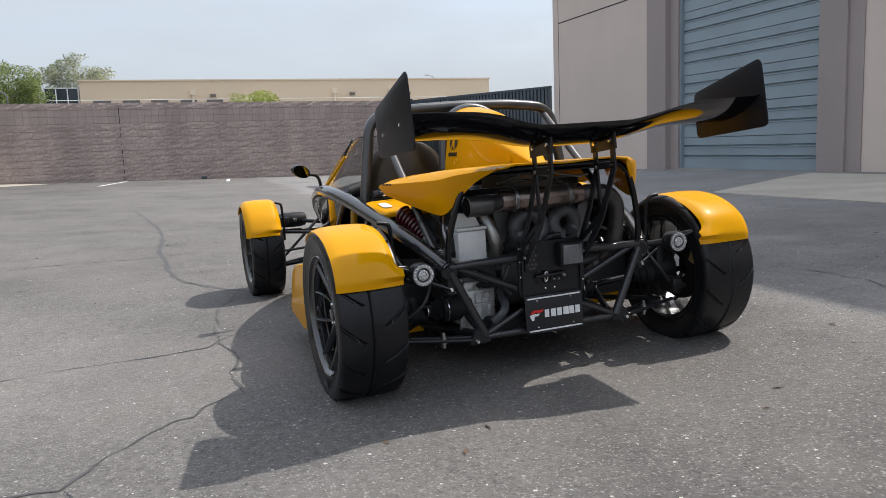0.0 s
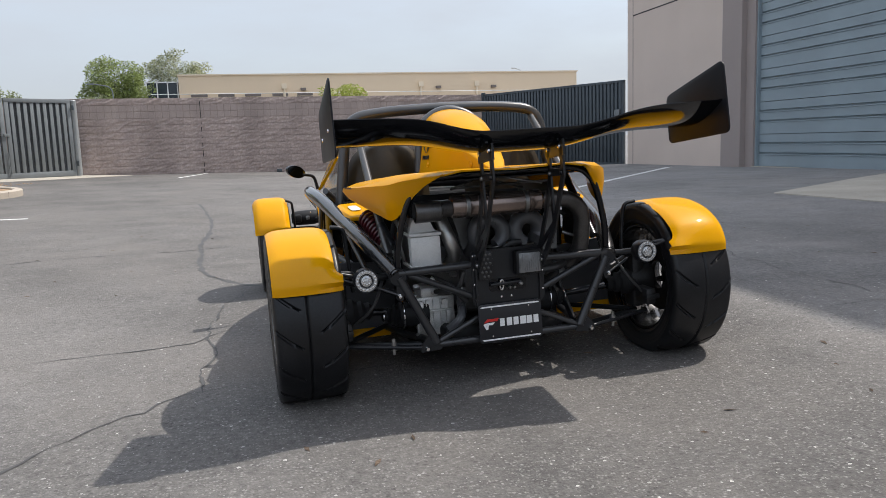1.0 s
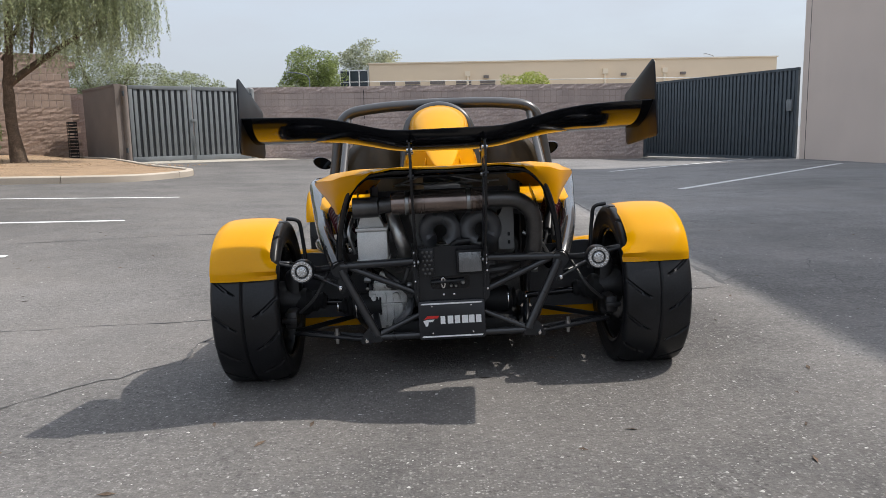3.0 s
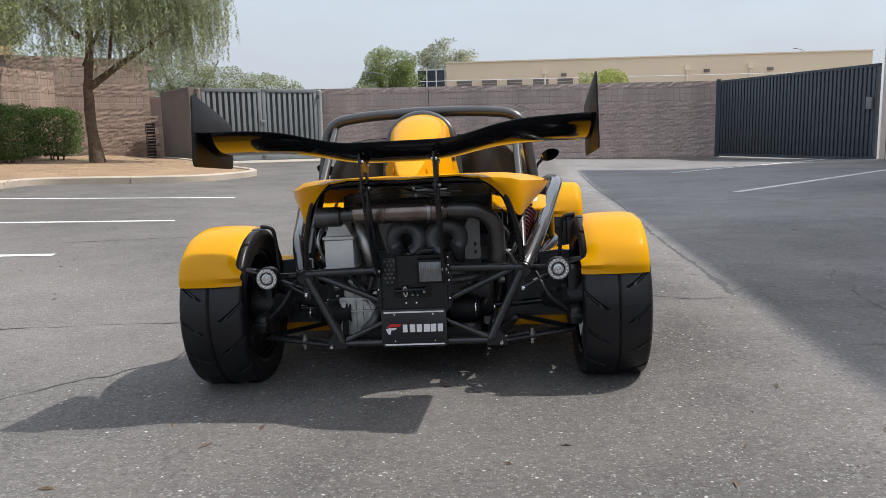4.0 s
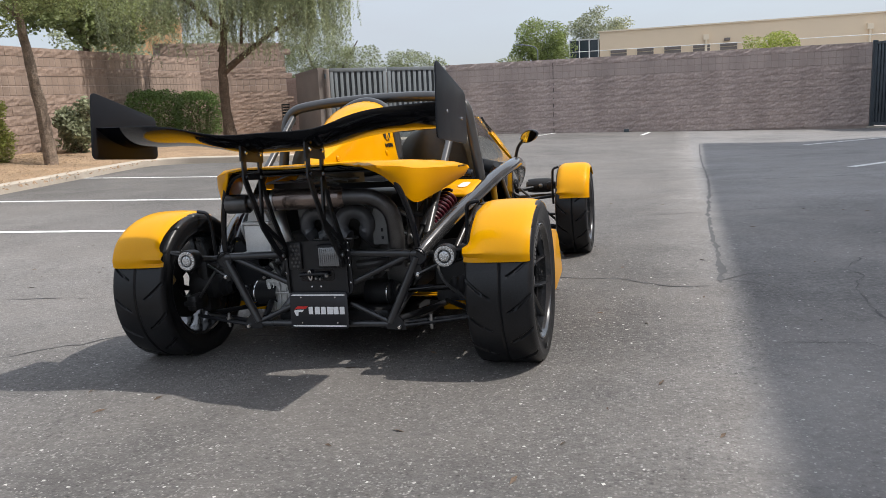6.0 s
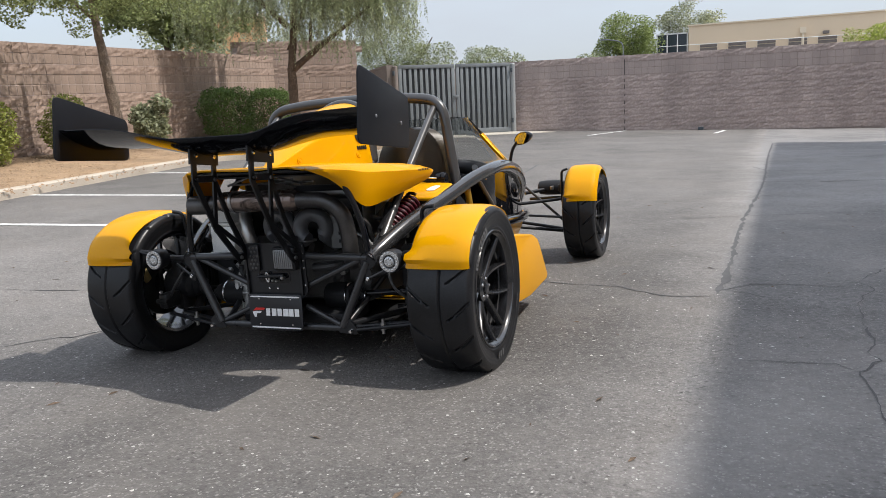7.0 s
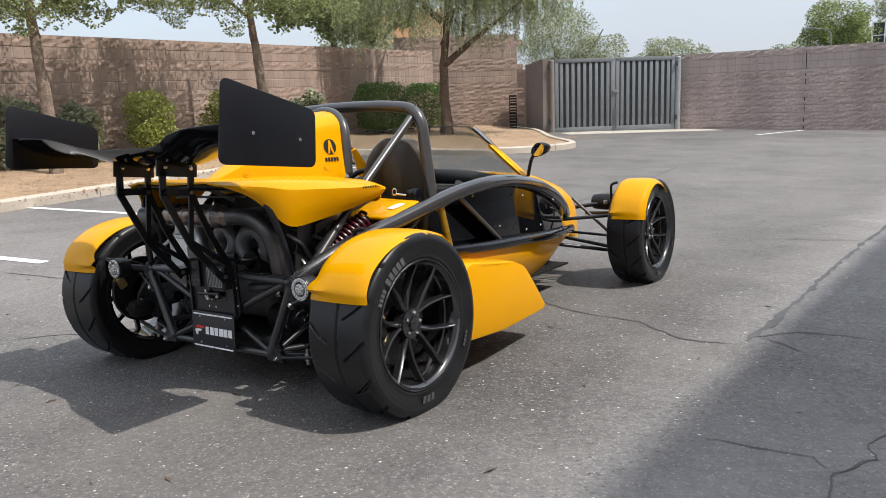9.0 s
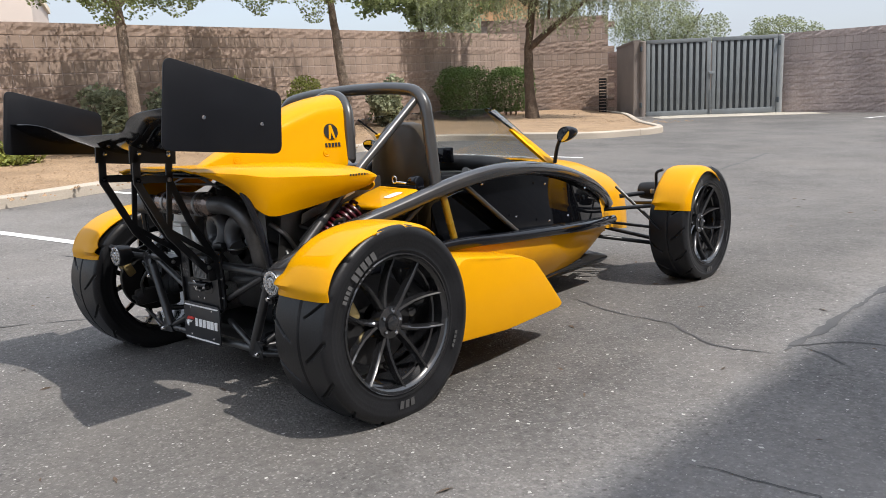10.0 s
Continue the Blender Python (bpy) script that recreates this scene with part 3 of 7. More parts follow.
def slab(name, pts, top, mat, label, category):
    """A thin slab that follows the ground, with an outline in plan."""
    bm = bmesh.new()
    A = [bm.verts.new((x, y, height(x, y) + top)) for x, y in pts]
    B = [bm.verts.new((x, y, height(x, y) - 0.1)) for x, y in pts]
    bm.faces.new(A)
    for i in range(len(A)):
        j = (i + 1) % len(A)
        bm.faces.new((A[i], B[i], B[j], A[j]))
    return tagged(part(name, bm, mat, smooth=False), label, category, kind="structure")


o = GL
slab("concrete_pad", [tuple((GL + gd.normalized() * 0.2 - gn * 1.5)[:2]), tuple((GR + gd.normalized() * 1.0 - gn * 1.1)[:2]), tuple((GR + gn * 2.8)[:2]), tuple((GL + gn * 2.8)[:2])],
     0.012, CONCRETE, "pale concrete pad under the bin enclosure", "concrete pad")

# ---- planting island with kerb ----
ISLE = [(-6.2, 0.2), (-7.25, 4.6), (-8.1, 8.6), (-8.3, 9.9), (-8.1, 10.45), (-7.5, 10.75), (-6.4, 11.1), (-5.55, 11.6), (-5.12, 12.5), (-5.0, 13.2), (-5.25, 14.0), (-6.6, 15.6), (-8.6, 18.6), (-11.3, 22.0)]


def island():
    pts = [Vector((*p, 0)) for p in ISLE]
    pts = [Vector((-4.7, -5.0, 0))] + pts
    bm = bmesh.new()
    # a fan of quads between kerb and wall
    rows = []
    for i in range(len(pts)):
        p = pts[i]
        wx = -9.6 - 0.137 * (p.y + 5.0) if p.y < 19 else -12.7
        row = []
        d = (pts[min(i + 1, len(pts) - 1)] - pts[max(i - 1, 0)]).normalized()
        p = p - Vector((d.y, -d.x, 0)) * 0.09
        for k in range(10):
            t = k / 9
            x = p.x + (wx - p.x) * t
            row.append((x, p.y, height(x, p.y) + 0.095 + 0.14 * t + 0.03 * min(1, 4 * t) * noise.noise((x * 1.3, p.y * 1.3, 0))))
        rows.append(row)
    skin(bm, rows)
    tagged(part("planting_bed", bm, GRAVEL), "tan gravel planting bed along the wall", "gravel bed", kind="structure")
    # kerb
    P = curve_points(pts, 4)
    prof = [(-0.0, -0.1), (-0.0, 0.11), (-0.02, 0.13), (-0.13, 0.135), (-0.15, 0.12), (-0.15, -0.1)]
    rows = []
    for i, p in enumerate(P):
        d = (P[min(i + 1, len(P) - 1)] - P[max(i - 1, 0)]).normalized()
        s = Vector((d.y, -d.x, 0))
        rows.append([(p.x + s.x * a, p.y + s.y * a, height(p.x, p.y) + z) for a, z in prof])
    # cast in lengths of about two and a half metres, with open joints
    kerb = thing("kerb", Matrix.Identity(4), "weathered pale concrete kerb round the planting bed", "kerb", kind="structure")
    run, piece = 0.0, [rows[0]]
    for i in range(1, len(P)):
        run += (P[i] - P[i - 1]).length
        piece.append(rows[i])
        if run > 2.4 or i == len(P) - 1:
            tail = [Vector(a).lerp(Vector(b), 1 - 0.01 / max(0.05, (P[i] - P[i - 1]).length)) for a, b in zip(rows[i - 1], rows[i])]
            bm = bmesh.new()
            V = skin(bm, piece[:-1] + [tail])
            bm.faces.new(V[0])
            bm.faces.new(V[-1][::-1])
            part("kerb_stone", bm, KERB, kerb)
            run, piece = 0.0, [rows[i]]


island()

# ---- warehouse with roller door ----
WD = Vector((-0.04, -1.0, 0)).normalized()
WM = framed((9.8, 16.75, 0.0), WD)          # x runs along the facade towards the street, -y is out of... the wall faces -x
ROOF = 11.6


def warehouse():
    w = thing("warehouse", WM, "tall beige tilt-up concrete warehouse with a grey roller door", "building", kind="structure")
    f = 0.35
    part("wall", join(boxed(-0.32, 4.43, 0, f, -0.6, ROOF), boxed(10.36, 34, 0, f, -0.6, ROOF), boxed(4.43, 10.36, 0, f, 4.9, ROOF)), TILTUP, w, smooth=False)
    part("end_wall", boxed(-0.32, f - 0.32, f, 20, -0.6, ROOF), TILTUP, w, smooth=False)
    part("roof", boxed(f - 0.32, 34, f, 20, ROOF - 0.6, ROOF - 0.4), TILTUP_GREY, w, smooth=False)
    # taupe pilasters either side of the door, each with a narrow set-back jamb, and the reveal joints
    part("pilaster", boxed(4.43, 5.15, -0.06, f, -0.6, 4.9), TILTUP_GREY, w, smooth=False)
    part("jamb", boxed(5.15, 5.45, 0.06, f, -0.6, 4.55), TILTUP_GREY, w, smooth=False)
    part("pilaster", boxed(9.48, 10.06, -0.06, f, -0.6, 4.9), TILTUP_GREY, w, smooth=False)
    part("jamb", boxed(10.06, 10.36, -0.02, f, -0.6, 4.9), TILTUP_GREY, w, smooth=False)
    part("lintel", boxed(5.15, 9.48, -0.06, f, 4.55, 4.9), TILTUP_GREY, w, smooth=False)
    part("reveal_joint", boxed(0.0, 4.43, -0.004, 0.0, 4.12, 4.15), BLACK_MATT, w, smooth=False)
    part("reveal_joint", boxed(0.0, 0.02, -0.004, 0.0, -0.2, ROOF), BLACK_MATT, w, smooth=False)
    d = part("roller_door", boxed(5.4, 9.5, 0.22, 0.26, 0.1, 4.6), DOOR_GREY, w, "blue-grey steel sectional roller door, closed", smooth=False)
    # wide sections, each pressed with a pair of sharp horizontal grooves
    pitch = 0.67
    prof = [(0.22, 0.0)]
    for z in (0.27, 0.48):
        prof += [(0.165, 0.006) if z < 0.3 else (0.17, z - 0.19), (0.17, z - 0.035), (0.155, z - 0.03), (0.155, z - 0.014), (0.212, z - 0.008), (0.212, z + 0.016), (0.17, z + 0.024)]
    prof += [(0.17, pitch - 0.006), (0.22, pitch - 0.002)]
    bm = bmesh.new()
    skin(bm, [[(x, y, z) for y, z in prof] for x in (5.46, 9.47)])
    me = part("section", bm, DOOR_GREY, d)
    me.location.z = 0.15
    for k in range(1, 7):
        c = new("section", me.data)
        c.parent, c.location = d, (0, 0, 0.15 + k * pitch)
    part("guide_rail", boxed(5.45, 5.5, 0.1, 0.2, 0.1, 4.55), DOOR_GREY, d, smooth=False)
    part("guide_rail", boxed(9.43, 9.48, 0.1, 0.2, 0.1, 4.55), DOOR_GREY, d, smooth=False)
    part("sill", boxed(5.45, 9.48, 0.03, 0.3, -0.2, 0.15), CONCRETE, w, smooth=False)


warehouse()
slab("concrete_apron", [(5.7, 5.6), (7.75, 6.55), (9.0, 7.05), (8.55, 1.0), (8.0, -6.0), (5.0, -6.0)], 0.012, CONCRETE, "pale concrete apron before the roller door", "concrete apron")


# ---- dark rolling gate between wall and warehouse ----
def rolling_gate():
    a, b = Vector((7.4, 22.95, 0)), Vector((9.83, 17.12, 0))
    d = b - a
    g = thing("rolling_gate", framed((a.x, a.y, -0.02), d), "dark slate steel rolling gate with vertical ribs, closed", "gate")
    wd = d.length - 0.1
    top = 2.47
    part("gate_frame", join(boxed(0, wd, -0.04, 0.04, top - 0.07, top), boxed(0, wd, -0.04, 0.04, 0.06, 0.14),
                            boxed(0, 0.08, -0.04, 0.04, 0.1, top), boxed(wd - 0.08, wd, -0.04, 0.04, 0.1, top)), GATE_DARK, g)
    part("backing_sheet", boxed(0.06, wd - 0.06, 0.01, 0.02, 0.1, top - 0.05), GATE_DARK, g)
    n = 44
    pitch = (wd - 0.16) / n
    me = part("slat", boxed(-pitch * 0.3, pitch * 0.3, -0.03, 0.01, 0.14, top - 0.07, bevel=0.005), GATE_DARK, g)
    me.location.x = 0.08 + pitch / 2
    for k in range(1, n):
        c = new("slat", me.data)
        c.parent, c.location = g, (0.08 + pitch * (k + 0.5), 0, 0)
    part("lock_box", boxed(wd - 0.3, wd - 0.12, -0.1, -0.03, 1.35, 1.65, bevel=0.01), GATE_GREY, g)
    part("track", boxed(0.0, wd, -0.12, 0.12, -0.02, 0.03), CONCRETE, g)
    post = thing("gate_post", Matrix.Translation((7.42, 22.9, -0.1)), "dark square steel gate post", "post")
    part("post", boxed(-0.06, 0.06, -0.06, 0.06, 0, 2.6), GATE_DARK, post)


rolling_gate()


# ---- distance ----
def far_building():
    b = thing("distant_warehouse", Matrix.Translation((-5.0, 75, 0)), "long low tan stucco warehouse beyond the wall", "building")
    part("wall", boxed(0, 41, 0, 25, 0, 7.85), FAR_WALL, b, smooth=False)
    part("parapet_cap", boxed(-0.1, 41.1, -0.12, 25, 7.85, 7.97), FAR_BAND, b, smooth=False)
    part("rail", tubed([(-3, -0.8, 6.1), (41, -0.8, 5.9)], 0.03), WHITE_METAL, b)
    for x in (1.8, 4.3, 6.8, 9.4, 11.8):
        w = part("window", boxed(x - 0.82, x + 0.82, -0.05, 0.1, 4.4, 6.15), FAR_BAND, b, "louvred window", smooth=False)
        for k in range(5):
            part("louvre", boxed(x - 0.76, x + 0.76, -0.12, -0.04, 4.5 + k * 0.33, 4.76 + k * 0.33), STUCCO_BROWN, w, smooth=False)
    for x in (7.2, 21.0, 27.0):
        part("downpipe", join(tubed([(x + 2.6, -0.1, 3.5), (x + 2.6, -0.1, 6.9)], 0.12), boxed(x + 2.35, x + 2.85, -0.3, 0, 6.5, 7.0)), FAR_BAND, b, smooth=False)
        part("wall_lamp", boxed(x + 4.2, x + 4.7, -0.35, 0, 6.3, 6.55), STUCCO_BROWN, b, smooth=False)
    g = thing("glass_annex", Matrix.Translation((-8.0, 75.5, 0)), "dark glazed corner block beside the far warehouse", "building")
    part("wall", boxed(0, 2.9, 0, 8, 0, 7.3), DARK_GLASS, g, smooth=False)
    for x in (0.0, 0.95, 1.9, 2.8):
        part("mullion", boxed(x, x + 0.1, -0.06, 0, 0, 7.35), WHITE_METAL, g, smooth=False)
    part("rail", boxed(0, 2.9, -0.06, 0, 7.25, 7.35), WHITE_METAL, g, smooth=False)

    return b, g




def far_off(ob):
    """Moves a thing straight away from the yard and enlarges it to suit."""
    eye = Vector((0.36, -3.05, 0.92))
    ob.matrix_world = Matrix.Translation(eye) @ Matrix.Scale(3.2, 4) @ Matrix.Translation(-eye) @ ob.matrix_world
    return ob


def leaf_cloud(bm, centre, radii, count, size, seed, droop=0.0, gap=0.35):
    """Many small leaves in an uneven cloud."""
    rnd = random.Random(seed)
    c = Vector(centre)
    made = 0
    while made < count:
        u = Vector((rnd.uniform(-1, 1), rnd.uniform(-1, 1), rnd.uniform(-1, 1)))
        r = u.length
        if r > 1 or r < 0.05:
            continue
        p = Vector((u.x * radii[0], u.y * radii[1], u.z * radii[2]))
        edge = 0.78 + 0.5 * noise.noise((c + p) * (1.6 / max(radii)) + Vector((seed, 0, 0)))
        if r > edge or noise.noise((c + p) * (3.2 / max(radii)) + Vector((0, seed, 0))) < -gap + 0.25 * (1 - r):
            continue
        p += c
        a, b = rnd.uniform(0, 6.28), rnd.uniform(-0.9, 0.9)
        l = Vector((math.cos(a) * math.cos(b), math.sin(a) * math.cos(b), math.sin(b) - droop)).normalized() * size * rnd.uniform(0.7, 1.4)
        s = l.cross(Vector((rnd.uniform(-1, 1), rnd.uniform(-1, 1), rnd.uniform(-1, 1)))).normalized() * size * 0.32
        v = [bm.verts.new(q) for q in (p - l * 0.5, p + s, p + l * 0.5, p - s)]
        bm.faces.new(v)
        made += 1
    return bm


def tree(base, trunk_pts, trunk_r, limbs, clouds, leaf, label, seed, name="tree", lsize=0.09):
    t = thing(name, Matrix.Translation(base), label, "tree")
    bm = tubed(curve_points(trunk_pts, 5), [trunk_r * (1.25 - 0.85 * k / (5 * (len(trunk_pts) - 1))) for k in range(5 * (len(trunk_pts) - 1) + 1)], seg=10)
    for v in bm.verts:
        v.co += 0.12 * trunk_r * noise.noise_vector(v.co * 6)
    part("trunk", bm, BARK, t)
    for pts, r in limbs:
        P = curve_points(pts, 4)
        part("limb", tubed(P, [r * (1 - 0.75 * k / len(P)) for k in range(len(P))], seg=8), BARK, t)
    bm = bmesh.new()
    for i, (c, rad, n) in enumerate(clouds):
        leaf_cloud(bm, c, rad, n, lsize, seed * 17 + i)
    part("crown", bm, leaf, t, smooth=False)
    return t


for ob in far_building():
    far_off(ob)
# far trees
far_off(tree((-9.9, 66, 0), [(0, 0, 0), (0.1, 0, 3), (0, 0, 6)], 0.3, [], [((0.5, 0, 6.2), (2.7, 2.6, 2.75), 8000), ((-0.7, 0, 5.4), (1.9, 1.8, 1.9), 3000), ((1.7, 0.3, 5.7), (2.0, 2, 2.3), 3600)], LEAF, "rounded green tree beyond the wall", 3, lsize=0.16))
far_off(tree((-6.2, 86, 0), [(0, 0, 0), (0.2, 0, 4), (0, 0, 8)], 0.3, [], [((0.4, 0, 9.6), (3.0, 2.6, 2.2), 3300), ((2.4, 0, 9.0), (2.2, 2, 1.6), 1200), ((-2, 0, 9.5), (1.8, 2, 1.6), 1000)], LEAF_PALE, "sparse grey-green tree beyond the wall", 5, lsize=0.2))
far_off(tree((8.75, 62, 0), [(0, 0, 0), (0, 0, 3)], 0.2, [], [((0, 0, 4.6), (2.9, 2, 1.75), 4200)], LEAF_LIME, "pale lime palo verde tree beyond the wall", 7, lsize=0.15))
# soft grey-green trees behind the bin enclosure
tree((-14.5, 32.8, 0), [(0, 0, 0), (0.1, 0, 1.6), (0, 0, 3)], 0.16, [([(0, 0, 2), (0.8, 0.2, 3.4), (1.6, 0.3, 4.6)], 0.07), ([(0, 0, 2), (-0.8, 0.1, 3.6), (-1.3, 0.2, 5.0)], 0.07)],
     [((-0.5, 0, 4.3), (2.4, 2.0, 1.6), 9000), ((1.3, 0.2, 3.6), (1.6, 1.5, 1.2), 4200), ((-1.8, 0.2, 3.6), (1.8, 1.5, 1.4), 4200), ((0.2, 0, 3.0), (2.8, 1.5, 0.9), 4600)], LEAF_HAZE, "large soft olive-grey tree behind the bin enclosure", 11, lsize=0.08)
tree((-19.6, 62, 0), [(0, 0, 0), (0, 0, 3)], 0.2, [], [((0, 0, 5.0), (2.6, 2.0, 1.9), 3600), ((2.6, 0.3, 4.7), (1.5, 1.2, 1.2), 1100), ((-2.0, 0.3, 4.6), (1.6, 1.2, 1.2), 1100)], LEAF_HAZE, "rounded grey-green tree far behind the bin enclosure", 12, lsize=0.15)
tree((-13.7, 76, 0), [(0, 0, 0), (0, 0, 3)], 0.2, [], [((0, 0, 5.3), (1.8, 1.4, 1.3), 1300)], LEAF_HAZE, "small grey-green tree far beyond the wall", 13, lsize=0.15)
tree((-18.6, 29, 0), [(0, 0, 0), (0, 0, 2)], 0.15, [], [((0, 0, 3.9), (2.6, 2, 1.9), 4200)], LEAF_PALE, "pale olive tree behind the tall wall", 14, lsize=0.12)


# ---- the car ----
car = thing("sports_car", SLOPE, "yellow open-frame track car with black rear wing, parked on asphalt", "car")
# wheels -------------------------------------------------------------
HUB, RAD = 0.3, 0.308      # front axle; the rear tyres are a size larger


def tyre_mesh(half, rim, side, RAD):
    """Tread and sidewalls, with one round groove and slanted cuts pressed in."""
    bm = bmesh.new()
    prof = []
    for k in range(13):
        ridge = {1: 0.003, 2: 0.0035, 8: 0.0015, 10: 0.0025, 11: 0.002}.get(k, 0.0)
        prof.append((half * (0.86 + 0.12 * math.sin(k / 12 * 1.4)) + ridge, rim + (RAD - 0.022 - rim) * k / 12))
    prof += [(half * 0.955, RAD - 0.013), (half * 0.91, RAD - 0.006)]
    n = 30
    prof += [(half * 0.87 * (1 - 2 * k / n), RAD - 0.0035 * (1 - 2 * k / n) ** 2) for k in range(n + 1)]
    full = prof + [(-x, r) for x, r in prof[:15][::-1]]
    seg = 300
    rows = []
    for x, r in full:
        row = []
        u = x / half * side
        for s in range(seg):
            deg = 360 * s / seg
            a = math.radians(deg - 17 * abs(u) ** 1.4)
            d = 0.0
            if abs(u) < 0.93 and r > RAD - 0.02:
                if abs(u - 0.08) < 0.035:
                    d = 0.006
                ph = (deg + (0 if u > 0.08 else 9.6)) % 24
                if 0.26 < abs(u) < 0.93 and ph < 2.0 - 1.3 * (abs(u) < 0.5):
                    d = 0.008
            rr = r - d
            row.append((x, rr * math.cos(a), rr * math.sin(a)))
        rows.append(row)
    skin(bm, rows, close_v=True)
    return bm


def rim_mesh(half, lip):
    """Barrel, dish and ten split spokes."""
    f = half * 0.9
    bm = lathed([(f, lip), (f + 0.004, lip - 0.003), (f + 0.0025, lip - 0.006), (f - 0.004, lip - 0.008), (f - 0.012, lip - 0.014), (f - 0.016, lip - 0.019), (f - 0.05, lip - 0.021), (f - 0.054, lip - 0.027), (0.0, lip - 0.029),
                 (-half * 0.8, lip - 0.016), (-half * 0.82, lip), (-half * 0.7, lip - 0.004), (f - 0.01, lip - 0.004)], seg=72, closed=True)
    lathe(bm, [(f - 0.06, 0.001), (f - 0.044, 0.024), (f - 0.04, 0.03), (f - 0.046, 0.052), (f - 0.085, 0.056), (f - 0.085, 0.001)], seg=32)
    return bm


def spoke_mesh(half, lip, k, s):
    f = half * 0.9
    bm = bmesh.new()
    a0, a1 = math.radians(72 * k + 37 + s * 4), math.radians(72 * k + 37 + s * 21)
    rows = []
    for t in (0, 0.2, 0.45, 0.7, 0.9, 1):
        r = 0.04 + (lip - 0.014 - 0.04) * t
        a = a0 + (a1 - a0) * t ** 0.8
        d = Vector((0, math.cos(a), math.sin(a)))
        w = Vector((0, -math.sin(a), math.cos(a))) * (0.0115 - 0.005 * t ** 0.7)
        x = f - 0.05 + 0.04 * t ** 1.6
        rows.append([d * r + w * q + Vector((xx, 0, 0)) for q, xx in ((-1.3, x - 0.028), (-1, x - 0.011), (-0.7, x - 0.004), (0.0, x), (0.7, x - 0.004), (1, x - 0.011), (1.3, x - 0.028))])
    V = skin(bm, rows, close_v=True)
    bm.faces.new(V[0])
    bm.faces.new(V[-1][::-1])
    return bm


def wheel(x, y, half, lip, side, hub, radius):
    m = Matrix.Translation((x, y, hub)) @ (Matrix.Diagonal((side, 1, 1, 1)))

    def moved(bm):
        bmesh.ops.transform(bm, matrix=m, verts=bm.verts[:])
        if side < 0:
            bmesh.ops.reverse_faces(bm, faces=bm.faces[:])
        return bm
    w = part("wheel", moved(rim_mesh(half, lip)), RIM_BLACK, car, "gloss black split-spoke alloy wheel")
    for k in range(5):
        for q in (-1, 1):
            part("spoke", moved(spoke_mesh(half, lip, k, q)), RIM_BLACK, w)
    part("tyre", moved(tyre_mesh(half, lip - 0.004, 1, radius)), RUBBER, w, "black semi-slick tyre with slanted cuts")
    f = half * 0.9 - 0.014
    part("brake_disc", moved(lathed([(f - 0.1, 0.06), (f - 0.1, 0.15), (f - 0.122, 0.15), (f - 0.122, 0.06)], seg=48, closed=True)), ALLOY_DARK, w, "grey vented brake disc")
    cal = boxed(-0.03, 0.03, -0.036, 0.036, -0.02, 0.02, bevel=0.009)
    bmesh.ops.transform(cal, matrix=m @ pose(f - 0.105, -0.115, 0.055, -62, 0, 0), verts=cal.verts[:])
    part("brake_caliper", cal, BRASS, w, "brass-coloured brake caliper")
    part("centre_cap", moved(lathed([(f - 0.03, 0.025), (f - 0.02, 0.023), (f - 0.016, 0.014), (f - 0.016, 0.0001)], seg=24)), RIM_BLACK, w)
    for k in range(5):
        a = math.radians(72 * k + 6)
        nut = moved(lathed([(f - 0.05, 0.009), (f - 0.026, 0.008), (f - 0.022, 0.005), (f - 0.022, 0.0005)], centre=(0, 0.038 * math.cos(a), 0.038 * math.sin(a)), seg=6))
        part("wheel_nut", nut, CHROME, w, "bright steel wheel nut")
    # moulded sidewall lettering, as plain raised bars
    for a0, n, step, tall in ((112, 5, 5.2, 0.026), (141, 4, 3.4, 0.014), (262, 3, 5.2, 0.026), (330, 4, 3.4, 0.014)):
        for k in range(n):
            bm = bmesh.new()
            aa = [math.radians(a0 + (n - 1 - k) * step + j * step * 0.18) for j in range(5)]
            r0 = lip + 0.03 - tall / 2
            skin(bm, [[(half * 0.975 + 0.001 + 0.003 * (r == r0), r * math.cos(a), r * math.sin(a)) for a in aa] for r in (r0, r0 + tall)])
            solid(bm, 0.0012)
            part("sidewall_mark", moved(bm), RUBBER_PALE, w, "pale moulded marking")
    return w


BRASS = material("brass_anodised_alloy", (0.72, 0.56, 0.26), 0.32, metal=0.7, vary=0.1)
RUBBER_PALE = material("pale_sidewall_print", (0.06, 0.06, 0.062), 0.8, vary=0.2, scale=40)
for s in (1, -1):
    wheel(s * 0.762, 0.02, 0.127, 0.229, s, 0.293, 0.321)
    wheel(s * 0.765, 2.36, 0.105, 0.221, s, HUB, RAD)


